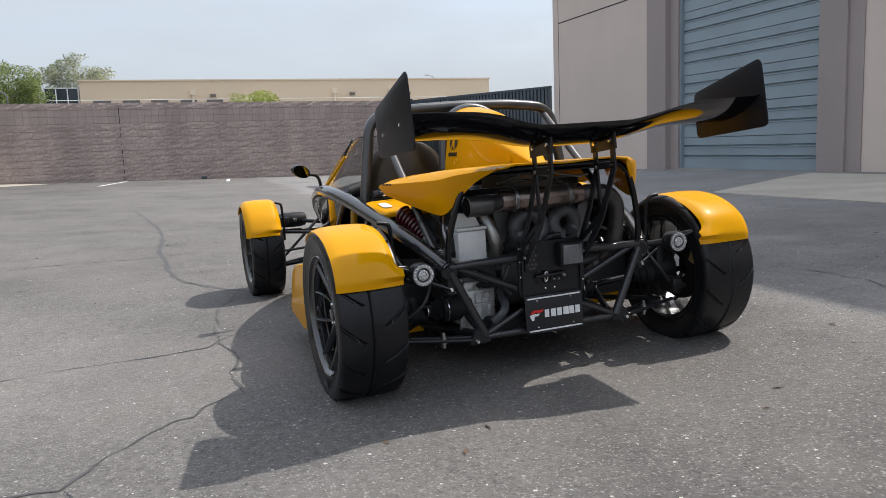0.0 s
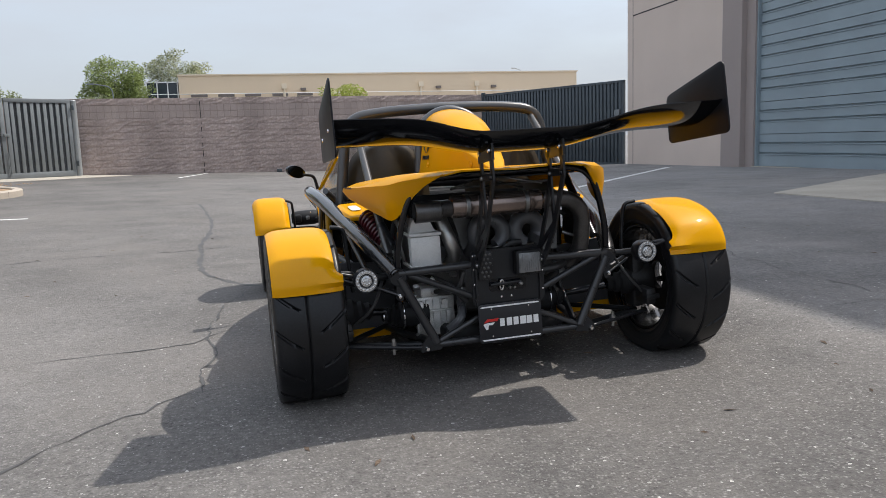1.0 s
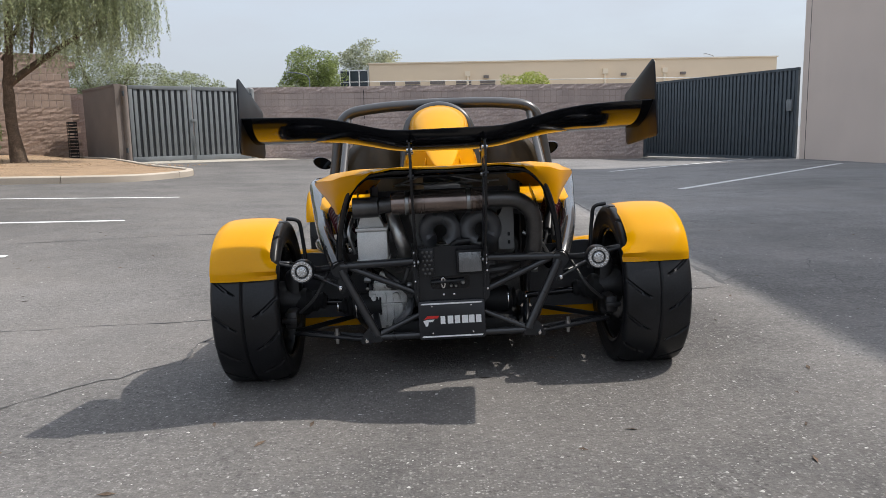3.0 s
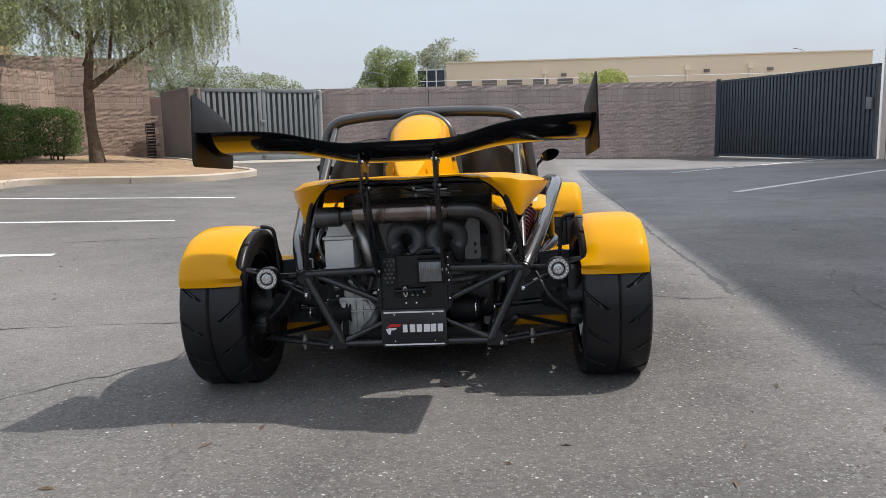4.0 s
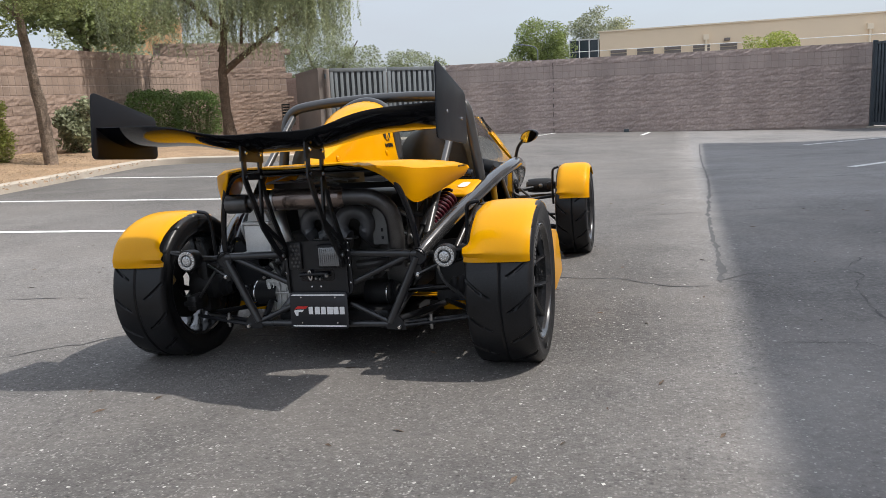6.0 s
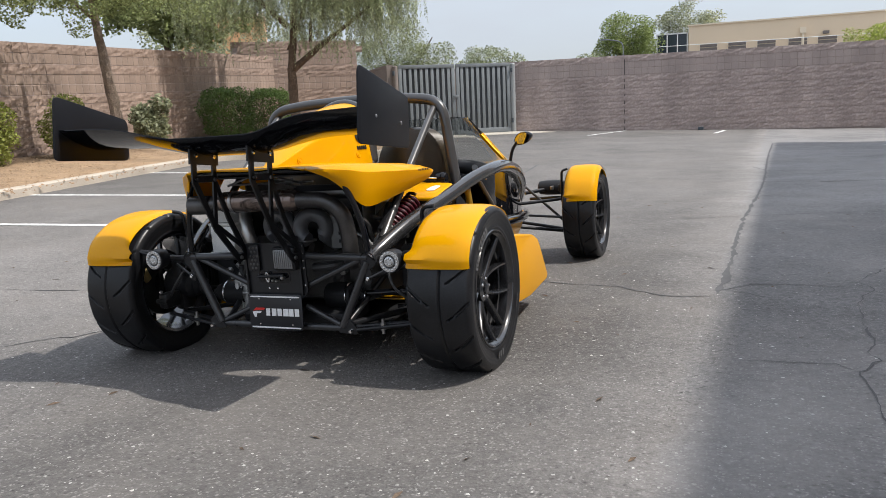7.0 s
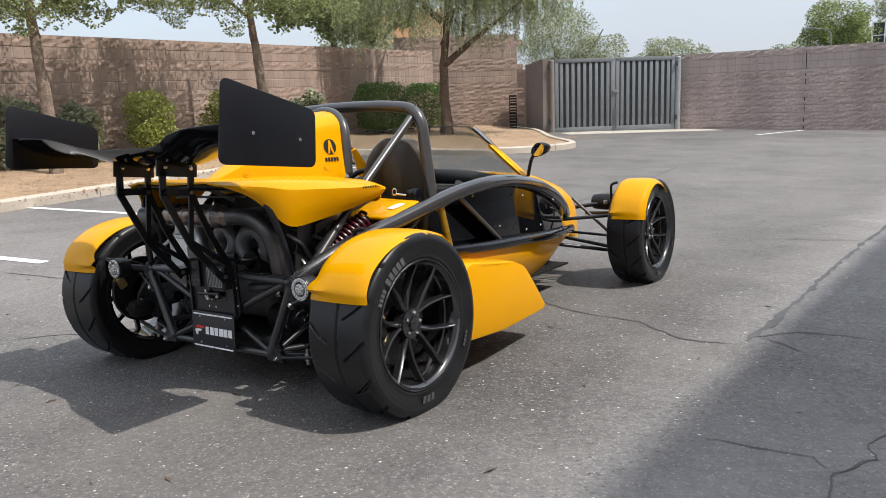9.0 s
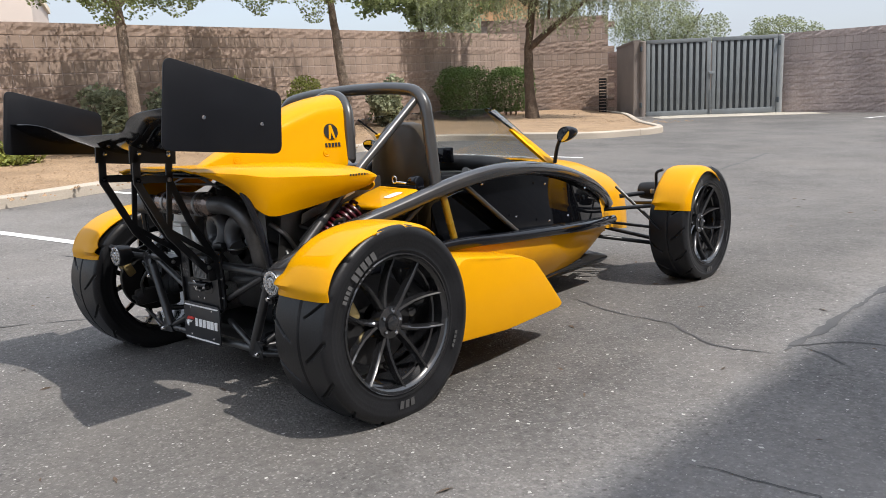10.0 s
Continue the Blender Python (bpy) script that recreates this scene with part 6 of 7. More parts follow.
def damper(s):
    a, b = Vector((s * 0.385, 0.03, 0.48)), Vector((s * 0.464, 0.24, 0.628))
    d = part("damper", tubed([a, a.lerp(b, 0.35)], 0.017, seg=16), ALLOY, car, "alloy damper with a red coil spring")
    part("coil_spring", spring(a.lerp(b, 0.3), a.lerp(b, 0.98), 0.034, 9, 0.0068), SPRING_RED, d, "red coil spring")
    part("shaft", tubed([a.lerp(b, 0.3), b], 0.012, seg=12), BLACK_SATIN, d)
    part("collar", tubed([a.lerp(b, 0.26), a.lerp(b, 0.31)], 0.035, seg=24), ALLOY, d, "alloy spring seat")
    part("eye", lathed([(-0.014, 0.008), (-0.014, 0.017), (0.014, 0.017), (0.014, 0.008)], centre=a, seg=16, closed=True), CHROME, d)
    part("reservoir", tubed([(s * 0.405, 0.02, 0.52), (s * 0.43, 0.1, 0.6)], 0.02, seg=16), BLACK_SATIN, d)


damper(1)
damper(-1)
both("lower_wishbone", lambda: tubed(rounded([(0.3, -0.13, 0.155), (0.63, 0.0, 0.16), (0.38, 0.32, 0.15)], 0.03), 0.011), BLACK_SATIN)
both("upper_wishbone", lambda: tubed(rounded([(0.41, -0.12, 0.36), (0.62, 0.0, 0.41), (0.42, 0.25, 0.37)], 0.03), 0.0105), BLACK_SATIN)
both("toe_link", lambda: tubed([(0.345, -0.15, 0.152), (0.62, -0.09, 0.175)], 0.008), BLACK_SATIN)
both("toe_link", lambda: tubed([(0.42, -0.155, 0.36), (0.52, -0.13, 0.405)], 0.005), TUBE_DARK)
both("link_ball", lambda: lathed([(-0.008, 0.0005), (-0.007, 0.006), (0.0, 0.0085), (0.007, 0.006), (0.008, 0.0005)], axis="y", centre=(0.422, -0.158, 0.358), seg=12), CHROME, "bright steel ball joint")
both("rod_end", lambda: join(lathed([(-0.014, 0.005), (-0.014, 0.012), (0.014, 0.012), (0.014, 0.005)], axis="z", centre=(0.452, -0.12, 0.163), seg=14, closed=True),
                             lathed([(-0.03, 0.0005), (-0.03, 0.007), (0.03, 0.007), (0.03, 0.0005)], axis="z", centre=(0.452, -0.12, 0.163), seg=8)), CHROME_DULL, "bright steel rod end")
for s, off in ((1, 0.05), (-1, 0.2)):
    part("drive_shaft", tubed([(s * 0.16, 0.04, 0.246), (s * 0.64, 0.03, 0.28)], 0.014), BLACK_GLOSS, car)
    boot = part("cv_boot", lathed([(s * q, r) for q, r in ((0.11, 0.05), (0.13, 0.053), (0.21, 0.053), (0.226, 0.047), (0.23, 0.036), (0.242, 0.043), (0.252, 0.03), (0.264, 0.036), (0.274, 0.024), (0.292, 0.02))], centre=(s * (off - 0.03), 0.035, 0.248), seg=28), BLACK_MATT, car, "black rubber drive shaft boot")
    for q, r in ((0.212, 0.0535), (0.288, 0.021)):
        part("clamp", lathed([(s * (q - 0.003), r), (s * (q - 0.002), r + 0.0018), (s * (q + 0.002), r + 0.0018), (s * (q + 0.003), r)], centre=(s * (off - 0.03), 0.035, 0.248), seg=28), CHROME, boot, "bright steel band clamp")
both("cv_boot", lambda: lathed([(-0.1, 0.022), (-0.085, 0.035), (-0.07, 0.03), (-0.055, 0.043), (-0.04, 0.04), (-0.02, 0.055), (0.02, 0.055)], centre=(0.6, 0.028, 0.278), seg=24), BLACK_MATT)
both("upright", lambda: join(boxed(0.6, 0.66, -0.02, 0.07, 0.17, 0.41, bevel=0.02), lathed([(0.6, 0.06), (0.66, 0.075), (0.69, 0.075)], centre=(0, 0.037, 0.287), seg=28), boxed(0.6, 0.65, -0.13, -0.03, 0.2, 0.27, bevel=0.015)), ALLOY_DARK, "dark cast hub upright")
both("brake_hose", lambda: tubed(curve_points([(0.46, -0.08, 0.44), (0.52, -0.14, 0.33), (0.59, -0.11, 0.26)], 5), 0.006, seg=8), DUCT_BLACK)
both("brake_pad", lambda: boxed(0.6, 0.66, -0.135, -0.07, 0.225, 0.245, bevel=0.005), ALLOY_DARK)
for s in (1, -1):
    for za, zb, yb in ((0.41, 0.4, 2.16), (0.41, 0.4, 2.5), (0.22, 0.17, 2.1), (0.22, 0.17, 2.52)):
        part("front_wishbone", tubed([(s * (0.34 if za > 0.3 else 0.33 if yb < 2.3 else 0.2), yb if za > 0.3 else min(yb, 2.42) - 0.09, za - 0.03 if za > 0.3 else 0.255), (s * 0.68, 2.36 + (yb - 2.36) * 0.12, zb)], 0.011), BLACK_SATIN, car)
    part("push_rod", tubed([(s * 0.36, 2.26, 0.5), (s * 0.66, 2.34, 0.2)], 0.009), FRAME_GREY, car)
    part("track_rod", tubed([(s * 0.27, 2.18, 0.31), (s * 0.68, 2.22, 0.28)], 0.008), BLACK_SATIN, car)
    part("front_upright", boxed(s * 0.665 - 0.025, s * 0.665 + 0.025, 2.31, 2.41, 0.16, 0.42, bevel=0.018), ALLOY_DARK, car)
    hl = part("head_lamp", lathed([(-0.105, 0.0005), (-0.105, 0.03), (-0.095, 0.044), (-0.05, 0.05), (0.04, 0.05), (0.075, 0.043), (0.085, 0.026), (0.085, 0.0005)], centre=(s * 0.53, 2.42, 0.463), seg=28), BLACK_MATT, car, "black twin head lamp shell")
    for x in (0.49, 0.565):
        part("lens", lathed([(0.03, 0.036), (0.052, 0.034), (0.06, 0.02), (0.062, 0.0005)], axis="y", centre=(s * x, 2.42, 0.463), seg=20), LAMP_CLEAR, hl, "clear lens")
    part("cap", boxed(s * 0.53 - 0.013, s * 0.53 + 0.013, 2.362, 2.38, 0.452, 0.478, bevel=0.005), CHROME_DULL, hl)
    part("bracket", tubed([(s * 0.36, 2.3, 0.44), (s * 0.53, 2.42, 0.46)], 0.013), BLACK_SATIN, hl)
    part("indicator", boxed(s * 0.6 - 0.03, s * 0.6 + 0.03, 2.36, 2.42, 0.435, 0.49, bevel=0.014), BLACK_MATT, hl)

# cockpit ---------------------------------------------------------------------
for s in (1, -1):
    xs = s * 0.29
    rows = []
    for z, w, y in ((0.3, 0.2, 0.6), (0.45, 0.21, 0.57), (0.62, 0.205, 0.56), (0.76, 0.195, 0.565), (0.85, 0.165, 0.575), (0.905, 0.11, 0.585), (0.925, 0.04, 0.59)):
        rows.append([Vector((xs + w * u, y + 0.09 * u * u, z)) for u in (-1, -0.75, -0.4, 0, 0.4, 0.75, 1)])
    cols = [curve_points([r[j] for r in rows], 4) for j in range(7)]
    bm = bmesh.new()
    skin(bm, [[c[i] for c in cols] for i in range(len(cols[0]))])
    solid(bm, 0.03)
    seat = part("seat", bm, SEAT, car, "black moulded bucket seat")
    part("cushion", boxed(xs - 0.18, xs + 0.18, 0.62, 1.02, 0.2, 0.3, bevel=0.045), SEAT, seat)
part("dashboard", join(tubed(curve_points([(-0.5, 1.22, 0.66), (-0.3, 1.26, 0.7), (0, 1.3, 0.71), (0.3, 1.26, 0.7), (0.5, 1.22, 0.66)], 6), 0.04, seg=16, flat=1.0),
                       boxed(-0.5, 0.5, 1.2, 1.5, 0.56, 0.66, bevel=0.03)), BLACK_MATT, car, "black dashboard roll")
part("display", boxed(-0.07, 0.05, 1.22, 1.24, 0.715, 0.79, bevel=0.006), BLACK_GLOSS, car, "small black display screen")
sw = part("steering_wheel", tubed([(-0.25 + 0.14 * math.cos(a), 1.02 + 0.05 * math.sin(a), 0.63 + 0.13 * math.sin(a)) for a in (2 * math.pi * k / 28 for k in range(29))], 0.014, cap=False), BLACK_MATT, car)
part("boss", boxed(-0.36, -0.14, 1.02, 1.04, 0.615, 0.645, bevel=0.008), BLACK_MATT, sw)
part("cockpit_floor", boxed(-0.45, 0.45, 0.55, 2.0, 0.14, 0.15), BLACK_MATT, car)
both("buckle", lambda: join(tubed([(0.42 + 0.011 * math.cos(a), 0.47, 0.705 + 0.013 * math.sin(a)) for a in (2 * math.pi * k / 16 for k in range(17))], 0.004, cap=False), tubed([(0.43, 0.47, 0.697), (0.465, 0.49, 0.69)], 0.0045)), CHROME, "steel harness ring")
both("harness_reel", lambda: join(lathed([(0.45, 0.0005), (0.45, 0.022), (0.456, 0.026), (0.494, 0.026), (0.5, 0.022), (0.5, 0.0005)], centre=(0, 0.53, 0.69), seg=20), boxed(0.44, 0.51, 0.51, 0.55, 0.662, 0.676, bevel=0.004)), BLACK_GLOSS, "black harness reel")


def screen():
    lo = curve_points([(-0.535, 1.375, 0.705), (-0.4, 1.52, 0.69), (0, 1.6, 0.69), (0.4, 1.52, 0.69), (0.535, 1.375, 0.705)], 6)
    hi = curve_points([(-0.435, 1.05, 0.95), (-0.34, 1.2, 0.965), (0, 1.28, 0.97), (0.34, 1.2, 0.965), (0.435, 1.05, 0.95)], 6)
    bm = bmesh.new()
    skin(bm, [[a.lerp(b, t / 5) + Vector((0, 0, 0.012 * math.sin(math.pi * t / 5))) for a, b in zip(lo, hi)] for t in range(6)])
    solid(bm, 0.004)
    return bm


ws = part("windscreen", screen(), SCREEN_GLASS, car, "low clear wrap-round windscreen")
ws.visible_shadow = False
def pillar():
    """Flat tapering strip along the screen's edge."""
    bm = bmesh.new()
    skin(bm, [[(0.545, 1.34, 0.70), (0.528, 1.43, 0.70)], [(0.492, 1.255, 0.79), (0.478, 1.315, 0.80)], [(0.452, 1.18, 0.868), (0.443, 1.21, 0.876)]])
    solid(bm, 0.012)
    return bm


both("screen_pillar", pillar, YELLOW, "yellow screen edge strip")
both("screen_edge", lambda: tubed([(0.448, 1.195, 0.87), (0.436, 1.06, 0.95)], 0.005, seg=8), BLACK_SATIN)
for s in (1, -1):
    c = Vector((0.63, 1.335, 0.83) if s > 0 else (-0.652, 1.335, 0.803))   # the two are set differently
    rows = []
    for t, k in ((0, 0.98), (0.012, 1.0), (0.03, 0.92), (0.055, 0.66), (0.07, 0.3), (0.073, 0.02)):
        rows.append([(c.x + 0.054 * k * math.cos(a), c.y + t, c.z + 0.034 * k * math.sin(a) + 0.012 * k * math.cos(a) * s) for a in (2 * math.pi * q / 24 for q in range(24))])
    bm = bmesh.new()
    skin(bm, rows, close_v=True)
    turn = Matrix.Translation(c) @ Matrix.Rotation(radians(-24 * s), 4, "Z") @ Matrix.Rotation(radians(6), 4, "X") @ Matrix.Translation(-c)
    bmesh.ops.transform(bm, matrix=turn, verts=bm.verts[:])
    mir = part("mirror", bm, BLACK_GLOSS, car, "black teardrop door mirror")
    bm = bmesh.new()
    V = [bm.verts.new((c.x + 0.049 * math.cos(a), c.y + 0.004, c.z + 0.0295 * math.sin(a) + 0.011 * math.cos(a) * s)) for a in (2 * math.pi * q / 24 for q in range(24))]
    bm.faces.new(V)
    solid(bm, 0.002)
    bmesh.ops.transform(bm, matrix=turn, verts=bm.verts[:])
    part("mirror_glass", bm, MIRROR, mir, "mirror glass")
    part("stalk", tubed(curve_points([(c.x - s * 0.03, 1.36, c.z - 0.015), (s * 0.56, 1.39, 0.77), (s * 0.54, 1.395, 0.7)], 4), 0.009, seg=10), BLACK_SATIN, mir)


# ---- planting ----
def strands(bm, starts, rnd, length, step, leaf):
    """Hanging twigs with small leaves, as on a pepper tree."""
    for p in starts:
        p = Vector(p)
        n = int(rnd.uniform(*length) / step)
        drift = Vector((rnd.uniform(-0.3, 0.3), rnd.uniform(-0.3, 0.3), 0))
        for k in range(n):
            p = p + Vector((drift.x * step, drift.y * step, -step)) * rnd.uniform(0.8, 1.2)
            drift *= 0.9
            for _ in range(2):
                a = rnd.uniform(0, 6.28)
                l = Vector((math.cos(a) * 0.7, math.sin(a) * 0.7, -0.8)).normalized() * leaf * rnd.uniform(0.7, 1.5)
                s = l.cross(Vector((rnd.uniform(-1, 1), rnd.uniform(-1, 1), rnd.uniform(-1, 1)))).normalized() * leaf * 0.2
                bm.faces.new([bm.verts.new(q) for q in (p, p + l * 0.5 + s, p + l, p + l * 0.5 - s)])


def pepper_tree():
    base = Vector((-9.5, 15.14, 0.36))
    t = thing("tree", Matrix.Translation(base), "pepper tree with a leaning dark trunk and hanging foliage", "tree")
    bm = tubed(curve_points([(0, 0, -0.2), (-0.06, 0, 0.5), (-0.12, 0, 1.2), (-0.1, 0, 1.9), (0.0, 0, 2.7), (0.1, 0, 3.8), (0.05, 0, 5.4)], 5), [0.13 + 0.11 * math.exp(-k / 4) - 0.002 * k for k in range(31)], seg=12)
    for v in bm.verts:
        v.co += 0.03 * noise.noise_vector(v.co * 3) + 0.012 * noise.noise_vector(v.co * 14)
    part("trunk", bm, BARK, t)
    limbs = [([(-0.14, 0, 1.85), (0.3, 0.15, 2.2), (0.85, 0.4, 2.65), (1.5, 0.8, 3.2), (2.2, 1.2, 3.8)], 0.1), ([(-0.15, 0, 2.4), (0.1, 0.1, 3.0), (0.5, 0.2, 3.9)], 0.06),
             ([(-0.12, 0, 3.0), (-0.8, -0.5, 3.8), (-1.7, -1.0, 4.5)], 0.09), ([(0, 0, 3.8), (0.5, -0.7, 4.6), (1.0, -1.3, 5.0)], 0.08), ([(0.4, 0.2, 2.6), (0.6, 0.0, 3.2), (0.9, -0.2, 3.8)], 0.045),
             ([(0, 0, 4.4), (-0.5, 0.7, 5.2), (-1.0, 1.3, 5.6)], 0.07)]
    for pts, r in limbs:
        P = curve_points(pts, 5)
        part("limb", tubed(P, [r * (1 - 0.75 * k / len(P)) for k in range(len(P))], seg=9), BARK, t)
    rnd = random.Random(4)
    starts = []
    while len(starts) < 2300:
        u = Vector((rnd.uniform(-1, 1), rnd.uniform(-1, 1), rnd.uniform(-0.5, 1)))
        if 0.25 < u.length < 1:
            p = Vector((0.15 + 2.75 * u.x + 0.9 * u.y, 2.2 * u.y + 0.9 * u.x, 4.6 + 1.9 * u.z))
            if noise.noise(p * 0.8) > (-0.3 if p.x > 0.6 else -0.08):
                starts.append(p)
    bm = bmesh.new()
    strands(bm, starts, rnd, (0.5, 1.7), 0.058, 0.07)
    part("crown", bm, LEAF_PEPPER, t, smooth=False)


pepper_tree()


def broad_tree(base, lean, limbs, clouds, leaf, label, seed, r=0.13):
    t = thing("tree", Matrix.Translation(base), label, "tree")
    P = curve_points([(0, 0, -0.2), (lean[0] * 0.2, lean[1] * 0.2, 0.8), (lean[0] * 0.6, lean[1] * 0.6, 1.8), (lean[0], lean[1], 2.8), (lean[0] * 1.2, lean[1] * 1.2, 4.2)], 6)
    bm = tubed(P, [r * (1.25 - 0.8 * k / len(P)) for k in range(len(P))], seg=11)
    for v in bm.verts:
        v.co += 0.02 * noise.noise_vector(v.co * 4) + 0.008 * noise.noise_vector(v.co * 16)
    part("trunk", bm, BARK_PALE, t)
    for pts, rr in limbs:
        Q = curve_points(pts, 4)
        part("limb", tubed(Q, [rr * (1 - 0.75 * k / len(Q)) for k in range(len(Q))], seg=8), BARK_PALE, t)
    bm = bmesh.new()
    for i, (c, rad, n) in enumerate(clouds):
        leaf_cloud(bm, c, rad, int(n * 2.4), 0.052, seed + i, droop=0.4, gap=0.1)
    part("crown", bm, leaf, t, smooth=False)


# the last, highest leaf cloud is unseen, added to shade the block wall
broad_tree((-9.42, 8.72, 0.33), (-0.12, -0.2, 0), [([(-0.12, -0.2, 2.9), (0.3, 0.5, 3.5), (1.0, 1.2, 3.9)], 0.05), ([(-0.12, -0.18, 2.6), (-0.3, -0.9, 3.1), (-0.5, -1.8, 3.3)], 0.035), ([(-0.12, -0.2, 3.0), (0.5, -0.2, 3.6), (1.2, -0.6, 4.1)], 0.045), ([(-0.1, -0.2, 2.5), (0.3, -0.7, 2.9), (0.7, -1.3, 3.0)], 0.022)],
           [((0.3, -1.0, 2.95), (0.9, 1.1, 0.75), 1900), ((-0.2, -1.9, 3.0), (1.0, 1.0, 0.7), 1700), ((0.8, 0.2, 3.15), (1.0, 1.0, 0.7), 1100), ((0.6, 1.2, 3.2), (1.1, 1.0, 0.75), 700), ((0.5, -0.7, 3.9), (1.8, 1.9, 0.9), 1300), ((0.4, -3.0, 3.3), (1.1, 1.0, 0.7), 1300), ((1.0, -2.0, 4.7), (1.5, 1.9, 0.9), 3400)],
           LEAF_BROAD, "young broadleaf tree with a pale leaning trunk", 40, 0.1)
# here too the last leaf cloud is added out of view for wall shade
broad_tree((-8.98, 4.05, 0.3), (-0.04, -0.1, 0), [([(-0.02, -0.06, 2.3), (0.2, 0.5, 2.9), (0.7, 1.0, 3.5)], 0.04), ([(-0.02, -0.06, 2.2), (-0.2, -0.7, 2.75), (-0.3, -1.4, 3.1)], 0.03), ([(0, 0, 2.0), (0.3, -0.3, 2.35), (0.6, -0.5, 2.55)], 0.016)],
           [((0.0, -0.1, 2.55), (0.8, 0.85, 0.6), 1700), ((0.2, 0.8, 2.7), (0.9, 0.8, 0.55), 1300), ((-0.1, -0.9, 2.75), (0.9, 0.9, 0.55), 1300), ((0.2, 1.7, 2.9), (0.9, 0.8, 0.45), 900), ((0, 0, 3.4), (1.5, 1.7, 0.8), 1100), ((0.7, 0.9, 4.2), (1.3, 1.7, 0.8), 3000)],
           LEAF_BROAD, "young broadleaf tree with a thin pale trunk", 60, 0.085)
# leafy tree standing behind the wall
tree((-15.4, 17.0, 0.2), [(0, 0, 0), (0.1, 0.2, 2), (0, 0, 4)], 0.17, [], [((0, 0, 4.9), (1.8, 3.3, 1.7), 4200), ((0.5, -1.7, 4.1), (1.2, 1.5, 1.0), 1500), ((0.5, 1.6, 4.2), (1.3, 1.9, 1.1), 1800), ((0.7, 0.2, 3.9), (1.0, 1.6, 0.9), 1500)], LEAF_BROAD, "dense olive-green tree behind the block wall", 31, lsize=0.17)


def bush(x, y, z, w, h, leaf, label, seed, n=2600, size=0.06):
    b = thing("bush", Matrix.Translation((x, y, z)), label, "bush")
    stems = bmesh.new()
    rnd = random.Random(seed)
    for k in range(7):
        a = rnd.uniform(0, 6.28)
        tube(stems, [(0, 0, -0.05), (0.1 * math.cos(a), 0.1 * math.sin(a), 0.3 * h), (0.3 * w * math.cos(a), 0.3 * w * math.sin(a), 0.75 * h)], [0.018, 0.012, 0.006], seg=5)
    part("stems", stems, BARK, b)
    bm = bmesh.new()
    leaf_cloud(bm, (0, 0, h * 0.55), (w * 0.62, w * 0.6, h * 0.62), n, size, seed, gap=0.45)
    leaf_cloud(bm, (0, 0, h * 0.4), (w * 0.55, w * 0.55, h * 0.42), n // 3, size, seed + 5, gap=0.6)
    part("foliage", bm, leaf, b, smooth=False)


def hedge(x, y, z, turn, long_, deep, h, leaf, label, seed, n):
    """A clipped shrub: leaves packed into a soft-edged block, darker gaps between."""
    b = thing("hedge", pose(x, y, z, 0, 0, turn), label, "hedge")
    stems = bmesh.new()
    rnd = random.Random(seed)
    for k in range(9):
        q = Vector((rnd.uniform(-0.25, 0.25) * long_, rnd.uniform(-0.2, 0.2) * deep, 0))
        tube(stems, [q * 0.6 + Vector((0, 0, -0.05)), q + Vector((0, 0, 0.3 * h)), q * 1.5 + Vector((0, 0, 0.8 * h))], [0.02, 0.013, 0.006], seg=5)
    part("stems", stems, BARK, b)
    bm = bmesh.new()
    made = 0
    while made < n:
        u = Vector((rnd.uniform(-1, 1), rnd.uniform(-1, 1), rnd.uniform(-1, 1)))
        d = (abs(u.x) ** 5 + abs(u.y) ** 5 + abs(u.z) ** 5) ** 0.2
        wob = 0.9 + 0.16 * noise.noise(Vector((u.x * 2.2, u.y * 2.2, u.z * 2.2 + seed))) + 0.08 * noise.noise(Vector((u.x * 7, u.y * 7, u.z * 7 + seed)))
        under = 1.0 if u.z > -0.55 else 1.0 - 0.5 * (-0.55 - u.z) / 0.45
        if d > wob * under or d < 0.62:
            continue
        p = Vector((u.x * long_ / 2, u.y * deep / 2, h * 0.53 + u.z * h * 0.52))
        a, e = rnd.uniform(0, 6.28), rnd.uniform(-0.7, 1.1)
        l = Vector((math.cos(a) * math.cos(e), math.sin(a) * math.cos(e), math.sin(e))) * 0.05 * rnd.uniform(0.7, 1.4)
        s_ = l.cross(Vector((rnd.uniform(-1, 1), rnd.uniform(-1, 1), rnd.uniform(-1, 1)))).normalized() * 0.017
        bm.faces.new([bm.verts.new(q) for q in (p - l * 0.5, p + s_, p + l * 0.5, p - s_)])
        made += 1
    part("foliage", bm, leaf, b, smooth=False)


hedge(-11.3, 14.5, 0.36, 97.5, 1.85, 1.1, 1.5, LEAF_DARK, "dense dark green clipped shrub against the wall", 81, 9500)
hedge(-11.62, 16.95, 0.38, 97.5, 1.85, 1.1, 1.5, LEAF_DARK, "dense dark green clipped shrub near the pepper tree", 82, 9500)
bush(-10.86, 11.1, 0.36, 0.95, 1.25, LEAF_PALE, "upright grey-green oleander bush against the wall", 83, 2100, 0.1)
bush(-10.52, 8.45, 0.34, 0.86, 1.18, LEAF_LIME_DARK, "soft yellow-green bush against the wall", 84, 4200, 0.05)
bush(-10.28, 6.6, 0.33, 0.95, 1.17, LEAF_LIME_DARK, "soft yellow-green bush against the wall", 85, 4800, 0.05)
bush(-10.06, 5.12, 0.32, 0.8, 0.98, LEAF_PALE, "low grey-green oleander bush against the wall", 88, 1500, 0.1)
bush(-9.92, 4.0, 0.31, 0.9, 1.15, LEAF_PALE, "upright grey-green oleander bush against the wall", 86, 1700, 0.1)
